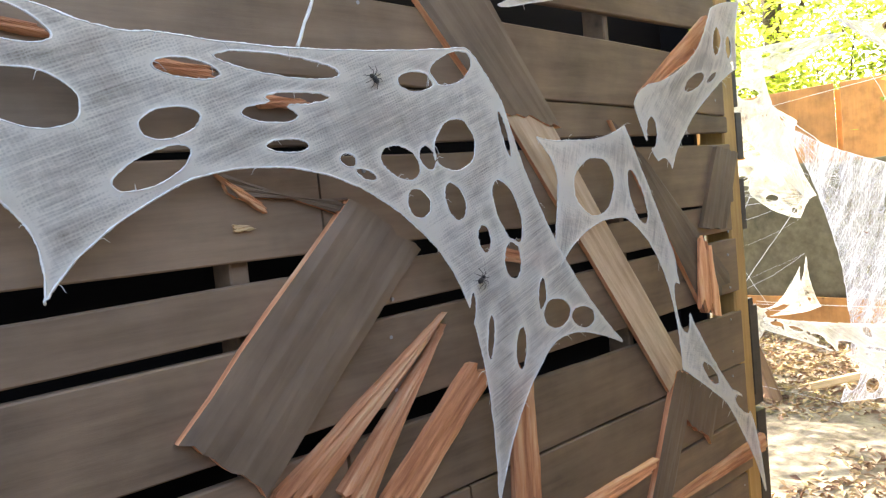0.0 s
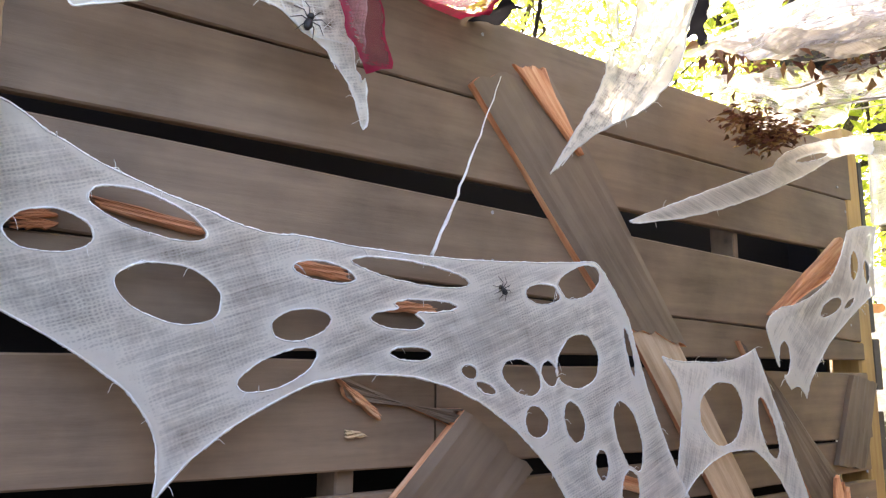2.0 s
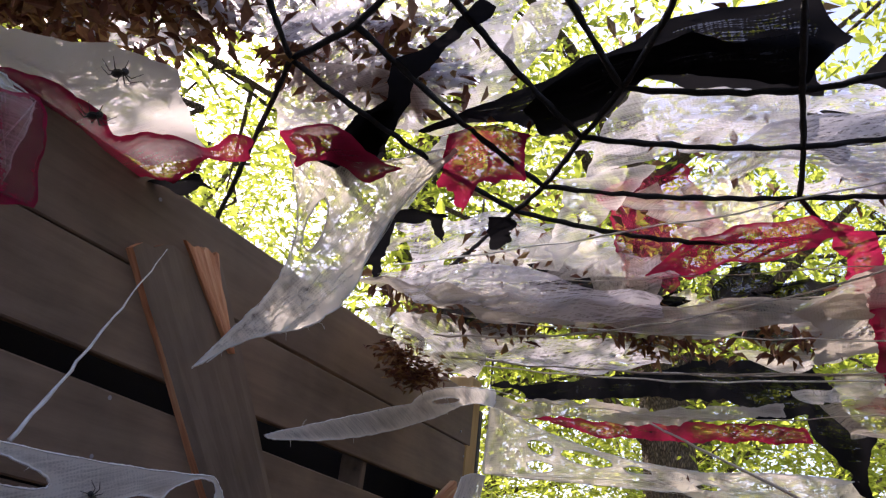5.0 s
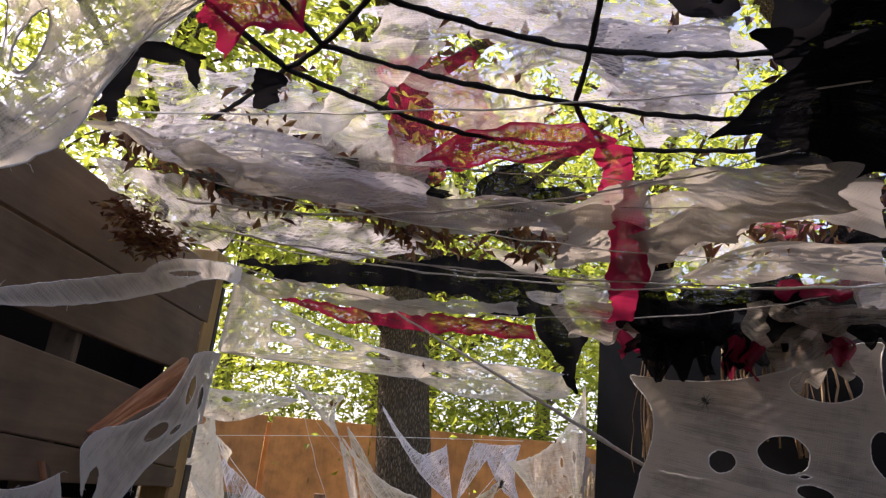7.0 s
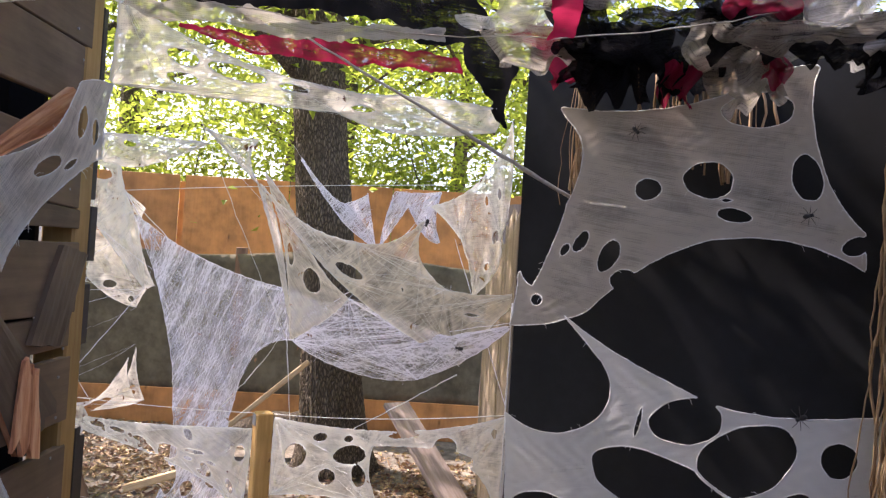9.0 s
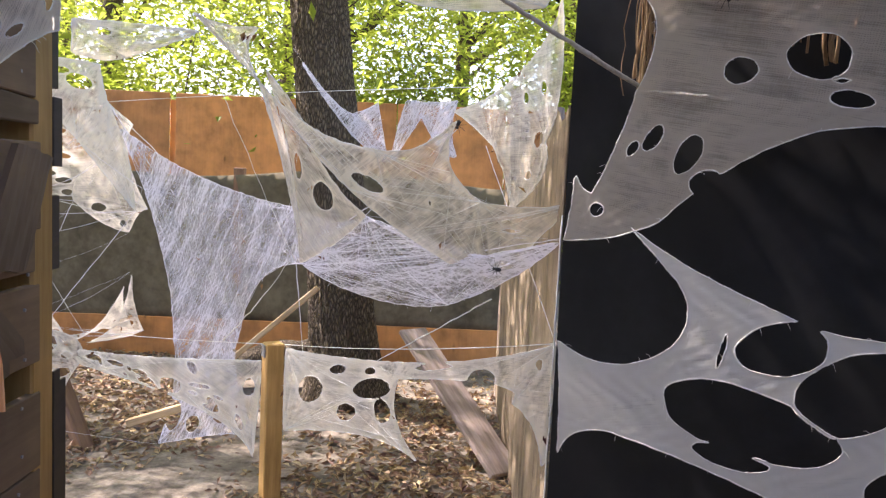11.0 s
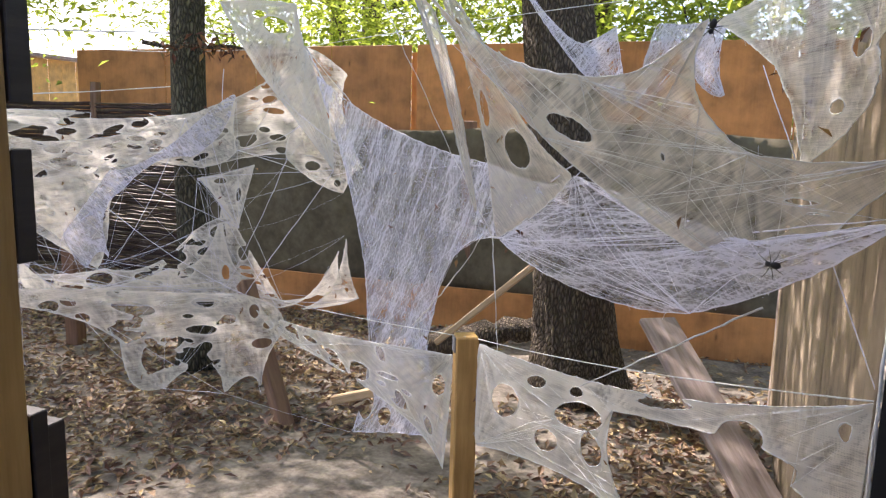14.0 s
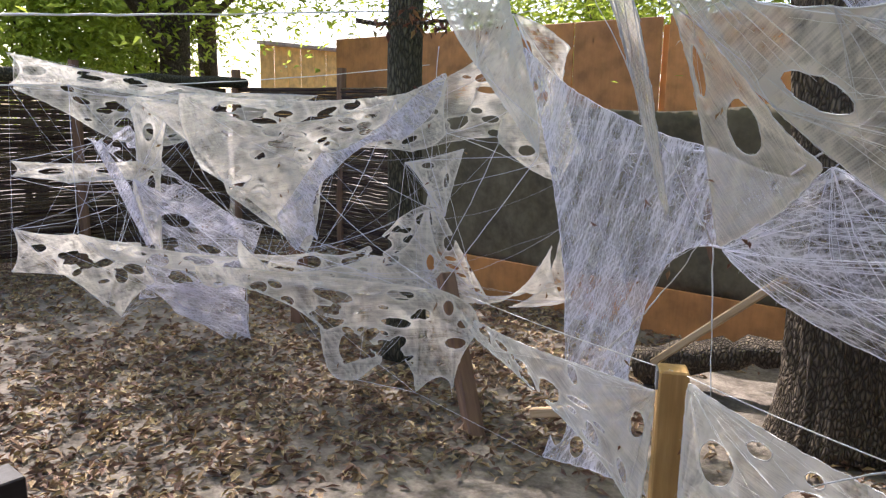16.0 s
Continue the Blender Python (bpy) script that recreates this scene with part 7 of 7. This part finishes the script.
for k, (at, sc, nrm) in enumerate([((-1.715, 1.217, 1.366), 0.62, (1, 0, 0)), ((-1.725, 0.997, 1.771), 0.62, (1, 0, 0)), ((-1.66, 0.571, 2.14), 0.8, (1, 0, 0)), ((-1.6, 0.73, 2.33), 0.8, (0, 0, -1)), ((-1.7, 0.778, 2.31), 0.8, (0, 0, -1)), ((-0.195, 2.81, 2.10), 0.8, (-0.4, -1, 0)), ((0.255, 2.565, 1.84), 0.8, (-0.4, -1, 0)), ((0.255, 2.555, 1.255), 0.9, (-0.4, -1, 0)), ((-0.70, 3.45, 1.29), 0.9, (0, -1, 0)), ((-0.86, 3.46, 1.79), 0.9, (0, -1, 0))]):
    spider(at, sc, k, nrm)

# dead branch caught in the high webs
twig = thing("dead_branch", "thin dead branch hung with curled brown leaves in the webs", "branch")
bline = arc((-3.878, 5.153, 2.011), (-3.155, 5.630, 2.048), 0.03, 18, 0.012, 3)
part("stem", mesh_of("stem", *tube(bline, [0.013 - 0.0004 * i for i in range(19)], 7, 0.2, 2), M_BARK, True), twig)
for k in range(6):
    q = bline[3 + 2 * k]
    tip = q + Vector((0.12 * (-1) ** k, 0.1, 0.1 - 0.07 * (k % 3)))
    part("side_twig", mesh_of("side_twig", *tube([q, q.lerp(tip, 0.5) + Vector((0, 0, 0.015)), tip], [0.006, 0.004, 0.002], 5), M_BARK, True), twig)
v, f = leaf_cloud(np.random.default_rng(4), [tuple(q) for q in bline[2:16]], 90, (0.05, 0.05, 0.04), 0.06, 0.6, 0.7)
tagged(part("dead_leaves", mesh_of("dead_leaves", v, f, M_DEADLEAF), twig), kind="stuff")

# leaves and fine strands caught in the cobwebs
g = np.random.default_rng(31)
yard = [q for q in STUCK if q[1] > 2.6 and (q[0] < -0.62 or q[1] > 3.15)]
v, f = leaf_cloud(g, yard, int(len(yard) * 0.9), (0.012, 0.012, 0.012), 0.034, 0.9, 0.9)
tagged(new("stuck_leaves", mesh_of("stuck_leaves", v, f, M_DEADLEAF)), "small brown leaves stuck in the cobwebs", "leaves", kind="stuff")
RS = random.Random(5)
pts_y = [q for row in ANCHORS for q in row if q[1] > 3.2 and q[2] < 2.6]
lines = []
for k in range(900):
    a, b = Vector(RS.choice(pts_y)), Vector(RS.choice(pts_y))
    ln = (a - b).length
    if 0.15 < ln < 0.9 and len(lines) < 70:
        lines.append(tube(arc(a, b, 0.02 * ln * RS.uniform(-0.3, 1.5), 8, 0.002, k), RS.choice((0.0005, 0.0006, 0.0008, 0.0016)), 4, 0.15, k, False))
left_webs = [q for q in pts_y if q[0] < -2.3 and q[2] < 2.0]
for k in range(1500):
    a, b = Vector(RS.choice(left_webs)), Vector(RS.choice(left_webs))
    ln = (a - b).length
    if 0.2 < ln < 1.1 and len(lines) < 210:
        lines.append(tube(arc(a, b, 0.03 * ln * RS.uniform(-0.3, 2.5), 10, 0.003, k), RS.choice((0.0006, 0.0008, 0.001, 0.0018)), 4, 0.15, k, False))
tagged(new("loose_strands", mesh_of("loose_strands", *join(lines), M_STRINGRIM)), "fine white cobweb strands strung between the webs", "strands", kind="stuff")

# ---- hessian screen along the path ----
scr = thing("hessian_screen", "stained hessian stretched over timber uprights", "screen")
for k, (y0, y1, x0, x1, z1, mat) in enumerate([(3.3, 4.15, -0.49, -0.46, 1.86, M_HESS), (4.15, 5.1, -0.46, -0.43, 1.78, M_HESS), (5.1, 6.3, -0.43, -0.38, 1.6, M_HESS)]):
    n, mrow = 24, 30
    verts, faces = [], []
    for i in range(n + 1):
        for j in range(mrow + 1):
            s, t = i / n, j / mrow
            y = y0 + (y1 - y0) * s
            z = z1 * t * (1 - 0.02 * math.sin(9 * s + k))
            f = 0.022 * noise.noise(Vector((s * 3 + k * 9, t * 0.9, 2))) + 0.006 * noise.noise(Vector((s * 12, t * 2, k)))
            verts.append((x0 + (x1 - x0) * s + f, y, z))
    for i in range(n):
        for j in range(mrow):
            a = i * (mrow + 1) + j
            faces.append((a, a + mrow + 1, a + mrow + 2, a + 1))
    me = mesh_of("hessian_panel", verts, faces, mat, True)
    ob = part("hessian_panel", me, scr)
    sol = ob.modifiers.new("thickness", "SOLIDIFY")
    sol.thickness = 0.006
for y, x, h, r in ((3.33, -0.44, 1.95, 0.05), (4.2, -0.41, 1.95, 0.05), (5.15, -0.38, 1.75, 0.045), (5.9, -0.33, 2.1, 0.04), (6.25, -0.34, 2.3, 0.05)):
    v, f = tube(arc((x, y, 0), (x + 0.01, y, h), 0, 8, 0.006, int(y * 10)), r, 8, 0.08, 3)
    part("upright", mesh_of("upright", v, f, M_OLD), scr, "rough grey timber upright")

# ---- posts ----
p1 = thing("rope_post", "square yellow pine post with a grey metal bracket", "post", m=pose(-1.67, 4.36, 0, 0, 0, 28))
part("shaft", from_bm("shaft", block((0.088, 0.088, 0.86), 0.006), M_POST), p1, m=pose(0, 0, 0.35))
part("bracket", from_bm("bracket", block((0.006, 0.05, 0.06), 0.001), M_METAL), p1, "dull grey metal bracket", pose(-0.047, 0.0, 0.745))
p2 = thing("leaning_post", "brown timber post leaning in the leaf litter", "post", m=Matrix.Translation((-2.86, 4.96, 0)) @ (Vector((-0.40, 0.24, 0.70))).to_track_quat("Z", "X").to_matrix().to_4x4())
part("shaft", from_bm("shaft", block((0.085, 0.085, 0.95), 0.008), M_BROWNPOST), p2, m=pose(0, 0, 0.35))
p3 = thing("short_post", "dark brown timber post by the reed fence", "post", m=pose(-4.95, 5.6, 0, 4, 3, 10))
part("shaft", from_bm("shaft", block((0.1, 0.1, 0.95), 0.008), M_BROWNPOST), p3, m=pose(0, 0, 0.42))


def stick(name, label, a, b, size, mat, cat="plank", roll=0):
    a, b = Vector(a), Vector(b)
    d = b - a
    ob = new(name, from_bm(name, block((size[0], size[1], d.length), 0.006), mat))
    ob.matrix_basis = Matrix.Translation((a + b) / 2) @ d.to_track_quat("Z", "X").to_matrix().to_4x4() @ pose(0, 0, 0, 0, 0, roll)
    return tagged(ob, label, cat)


stick("leaning_plank", "grey weathered plank leaning from the oak to the ground", (-1.02, 5.6, 0.62), (-0.46, 4.72, 0.02), (0.2, 0.035), M_OLD, roll=90)
stick("fallen_stick", "pale split stick lying on the leaves", (-2.75, 5.3, 0.02), (-2.2, 5.25, 0.22), (0.05, 0.04), M_TAN)
stick("prop_pole", "pale bare pole leaning beside the oak", (-2.15, 5.35, 0.42), (-1.6, 5.3, 0.92), (0.035, 0.03), M_TAN)
v, f = tube(arc((-2.55, 6.15, 0.1), (-1.45, 6.45, 0.34), -0.04, 16, 0.02, 4), [0.11 - 0.004 * i for i in range(17)], 12, 0.16, 5)
tagged(new("driftwood_log", mesh_of("driftwood_log", v, f, M_BARK, True)), "dark weathered log lying behind the oak", "log")

# ---- fences ----
fence = thing("plywood_fence", "tall orange stained plywood fence", "fence")
xs = [-8.6, -7.2, -5.9, -4.9, -3.92, -3.86, -2.6, -1.35, -0.1, 1.2, 2.4]
for a, b in zip(xs, xs[1:]):
    if b - a < 0.1:
        continue
    part("plywood_sheet", from_bm("plywood_sheet", block((b - a - 0.012, 0.02, 1.15), 0.003), M_ORANGE), fence, m=pose((a + b) / 2, 9.3, 1.9, 0, 0, 0))
for x in (-6.5, -3.89, -1.3, 1.2):
    part("fence_post", from_bm("fence_post", block((0.09, 0.09, 2.4), 0.005), M_ORANGE), fence, m=pose(x, 9.38, 1.2))
low = thing("canvas_screen", "grey-green canvas screen on an orange plinth", "screen")
n, mrow = 60, 12
verts, faces = [], []
for i in range(n + 1):
    for j in range(mrow + 1):
        s, t = i / n, j / mrow
        x = -5.2 + 5.0 * s
        verts.append((x, 7.2 + 0.04 * math.sin(16 * s) + 0.015 * math.sin(70 * s + 5 * t), 0.28 + t * (1.33 + 0.05 * math.sin(11 * s))))
for i in range(n):
    for j in range(mrow):
        a = i * (mrow + 1) + j
        faces.append((a, a + mrow + 1, a + mrow + 2, a + 1))
ob = part("canvas", mesh_of("canvas", verts, faces, M_TARP, True), low)
ob.modifiers.new("thickness", "SOLIDIFY").thickness = 0.01
part("plinth", from_bm("plinth", block((5.2, 0.03, 0.34), 0.004), M_ORANGE), low, "orange stained plinth board", pose(-2.7, 7.16, 0.16))
for x in (-5.2, -3.9, -2.6, -1.2, -0.2):
    part("screen_post", from_bm("screen_post", block((0.09, 0.09, 1.65), 0.005), M_BROWNPOST), low, m=pose(x, 7.28, 0.82))

reed = thing("reed_fence", "dark brown woven reed fence with timber uprights", "fence")


def reeds(a, b, z0, z1, seed):
    """One bay of reed: thin stacked rods, uneven in length and height."""
    rng = random.Random(seed)
    a, b = Vector((*a, 0)), Vector((*b, 0))
    pieces = []
    z = z0
    side = (b - a).normalized().cross(Vector((0, 0, 1)))
    while z < z1:
        r = rng.uniform(0.008, 0.013)
        p = a + side * rng.uniform(-0.01, 0.01)
        q = b + side * rng.uniform(-0.01, 0.01)
        pts = [p.lerp(q, k / 8) + Vector((0, 0, z + rng.uniform(-0.006, 0.006))) + side * 0.014 * (-1) ** k for k in range(9)]
        pieces.append(tube(pts, r, 5))
        z += r * 1.75
    return part("reed_panel", mesh_of("reed_panel", *join(pieces), M_REED, True), reed)


bays = [((-8.2, 2.4), (-8.2, 4.0)), ((-8.2, 4.0), (-8.15, 5.5)), ((-8.15, 5.5), (-8.0, 7.1)), ((-8.0, 7.2), (-6.6, 7.5)), ((-6.6, 7.5), (-5.25, 7.3))]
for k, (a, b) in enumerate(bays):
    reeds(a, b, 0.1, 1.75, k)
    v, f = tube(arc((a[0] + 0.04, a[1], 0), (a[0] + 0.04, a[1] + 0.02, 1.95), 0, 6, 0.01, k), 0.05, 8, 0.06, k)
    part("upright", mesh_of("upright", v, f, M_BROWNPOST), reed)
v, f = tube(arc((-8.1, 2.4, 1.86), (-7.9, 7.3, 1.8), 0.03, 14, 0.02, 4), 0.06, 8, 0.12, 2)
part("log_rail", mesh_of("log_rail", v, f, M_BARKL, True), reed, "rough bark log rail")

hut = thing("yellow_hut", "far yellow boarded building with a low roof edge", "building")
for k in range(8):
    part("cladding_board", from_bm("cladding_board", block((0.02, 0.44, 1.9), 0.003), M_YELLOW), hut, m=pose(-17.0 + 0.006 * (k % 2), 14.5 + 0.45 * k, 2.2))
part("eaves", from_bm("eaves", block((0.3, 3.8, 0.09), 0.01), M_OLD), hut, m=pose(-16.9, 16.1, 3.2))
part("wall_base", from_bm("wall_base", block((0.1, 3.7, 1.3), 0.01), M_YELLOW), hut, m=pose(-17.05, 16.1, 0.62))

# ---- trees ----
def tree(label, base, top, r0, r1, mat, limbs, leaves, spread, size, seed, lean=0.05, low=0.42):
    t = thing("tree", label, "tree", "trees", m=pose(*base))
    b = Vector((0, 0, 0))
    e = Vector(top) - Vector(base)
    n = 120 if seed == 1 else 46
    rngt = random.Random(seed)
    pts = [b.lerp(e, i / n) + Vector((lean * math.sin(i * 46 / n * 0.21 + seed), lean * math.cos(i * 46 / n * 0.17 + seed), 0)) * (i / n) for i in range(n + 1)]
    rad = [r0 + (r1 - r0) * i / n + r0 * 0.45 * math.exp(-i * 46 / n / 1.6) for i in range(n + 1)]
    sides = 110 if seed == 1 else 40
    v, f = tube(pts, rad, sides, 0.0, seed)
    axis_pts = pts
    vv = []
    for k, q in enumerate(v):
        i, s = divmod(k, sides)
        c = axis_pts[i]
        i, s = (i * 46 / n, s * 40 / sides)
        ridge = 1 + 0.045 * noise.noise(Vector((s * 0.9, i * 0.45, seed))) + 0.05 * math.sin(s * 5.0 + 1.5 * noise.noise(Vector((i * 0.3, s * 0.1, 4)))) * (0.5 + 0.5 * noise.noise(Vector((s, i * 0.35, 9))))
        vv.append(c + (q - c) * ridge)
    part("trunk", mesh_of("trunk", vv, f, mat, True), t)
    ends = []
    for k in range(limbs):
        s = rngt.uniform(low, 0.98)
        p = b.lerp(e, s)
        d = Vector((rngt.uniform(-1, 1), rngt.uniform(-1, 1), rngt.uniform(0.1, 0.7))).normalized()
        ln = rngt.uniform(0.8, 1.6) * spread
        q = p + d * ln
        mid = p.lerp(q, 0.5) + Vector((0, 0, rngt.uniform(-0.1, 0.25) * ln))
        line = [p, p.lerp(mid, 0.5), mid, mid.lerp(q, 0.5), q]
        v, f = tube(line, [r1 * 0.55, r1 * 0.45, r1 * 0.33, r1 * 0.22, r1 * 0.1], 7, 0.08, k)
        part("limb", mesh_of("limb", v, f, mat, True), t)
        ends += [line[2], line[3], q]
        for j in range(3):
            w = line[2 + j % 3]
            q2 = w + Vector((rngt.uniform(-1, 1), rngt.uniform(-1, 1), rngt.uniform(-0.4, 0.5))) * ln * 0.5
            v, f = tube([w, w.lerp(q2, 0.5) + Vector((0, 0, 0.05)), q2], [r1 * 0.18, r1 * 0.12, r1 * 0.05], 5)
            part("twig", mesh_of("twig", v, f, mat, True), t)
            ends += [q2, w.lerp(q2, 0.5)]
    if leaves:
        g = np.random.default_rng(seed)
        v, f = leaf_cloud(g, [tuple(q) for q in ends], leaves, (0.32 * spread, 0.32 * spread, 0.22 * spread), size)
        part("crown", mesh_of("crown", v, f, M_LEAF), t)
    return t


tree("thick ridged oak trunk behind the low webs", (-1.48, 6.05, 0), (-2.15, 6.4, 6.6), 0.235, 0.15, M_BARK, 14, 8000, 1.9, 0.11, 1)
tree("slim mossy tree behind the webs", (-3.88, 5.58, 0), (-3.98, 5.66, 6.0), 0.11, 0.09, M_BARKL, 14, 9000, 1.7, 0.11, 2, low=0.36)
tree("dark oak beyond the reed fence", (-10.6, 8.05, 0), (-10.6, 8.05, 7.0), 0.22, 0.18, M_BARK, 20, 15000, 2.2, 0.13, 3, low=0.3)
tree("leafy oak beyond the hut", (-13.5, 9.6, 0), (-13.2, 9.8, 6.2), 0.2, 0.14, M_BARK, 22, 15000, 2.4, 0.14, 7, low=0.3)
tree("oak beside the den roof", (-4.4, -0.6, 0), (-3.9, 0.3, 7.0), 0.24, 0.14, M_BARK, 12, 3500, 2.0, 0.11, 4)
tree("young oak behind the black wall", (1.7, 5.6, 0), (1.2, 5.0, 6.5), 0.16, 0.1, M_BARK, 12, 6000, 1.9, 0.11, 5)
# added tree: its crown blocks part of the sun on the roof cloths
tree("added oak that shades the den roof from the west", (-6.6, 1.6, 0), (-5.6, 2.0, 6.6), 0.22, 0.14, M_BARK, 16, 6500, 2.0, 0.12, 6)
for k, (x, y, h) in enumerate([(-6.5, 13.5, 8), (-2.6, 13.0, 8.5), (1.0, 12.5, 8), (-13.5, 10.5, 8), (-9.0, 17.0, 9), (-4.5, 18.0, 9), (3.5, 9.0, 8), (-0.5, 17.5, 9)]):
    tree("leafy oak in the wood behind the fence", (x, y, 0), (x + 0.4, y - 0.3, h), 0.2, 0.12, M_BARK, 16, 7500, 2.3, 0.16, 11 + k)

# understorey behind the fences
for k, (x, y, w, h, cnt) in enumerate([(-6.8, 11.2, 1.3, 3.4, 6500), (-4.6, 10.8, 1.3, 3.2, 6500), (-2.4, 10.9, 1.3, 3.4, 6500), (-0.2, 11.2, 1.4, 3.6, 6500), (2.2, 10.6, 1.5, 3.4, 8000), (-13.5, 6.0, 1.4, 3.2, 6000), (-11.61, 6.42, 1.6, 3.5, 9000), (-11.83, 8.30, 1.5, 3.3, 8000)]):
    sh = thing("shrub", "leafy green understorey shrub behind the fence", "shrub", "shrubs", m=pose(x, y, 0))
    rs = random.Random(k)
    tips = []
    for j in range(9):
        q = Vector((rs.uniform(-w, w), rs.uniform(-0.6, 0.6), rs.uniform(0.45, 1.1) * h))
        v, f = tube([(0.1 * j - 0.4, 0, 0), q * 0.5 + Vector((0, 0, 0.2)), q], [0.03, 0.018, 0.006], 6, 0.1, j)
        part("stem", mesh_of("stem", v, f, M_BARK, True), sh)
        tips += [tuple(q), tuple(q * 0.75), tuple(q + Vector((rs.uniform(-0.6, 0.6), 0.2, rs.uniform(-0.3, 0.5))))]
    v, f = leaf_cloud(np.random.default_rng(k + 90), tips, cnt, (0.5, 0.4, 0.42), 0.12)
    part("foliage", mesh_of("foliage", v, f, M_LEAF), sh)

# leaf litter
g = np.random.default_rng(21)
cnt = 84000
lx = g.uniform(-9.5, 0.3, cnt)
ly = 2.6 + (g.uniform(0, 1, cnt) ** 1.35) * 6.2
keep = []
for x, y in zip(lx, ly):
    n = noise.noise(Vector((x * 0.8, y * 0.8, 1.7)))
    path = math.exp(-((y - 3.7) / 0.8) ** 2) if x < -2.2 else 0
    keep.append(n + 0.24 - 0.45 * path + random.uniform(-0.35, 0.35) > 0)
pts = [(x, y, 0.03 * noise.noise(Vector((x * 0.9, y * 0.9, 3))) + 0.012 * noise.noise(Vector((x * 4, y * 4, 7))) + 0.004 + abs(random.gauss(0, 0.006))) for x, y, k in zip(lx, ly, keep) if k]
v, f = leaf_cloud(g, pts, len(pts), (0, 0, 0), 0.058, 0.3, 0.0)
tagged(new("leaf_litter", mesh_of("leaf_litter", v, f, M_LITTER)), "dry brown oak leaves strewn over the soil", "leaf litter", kind="stuff")
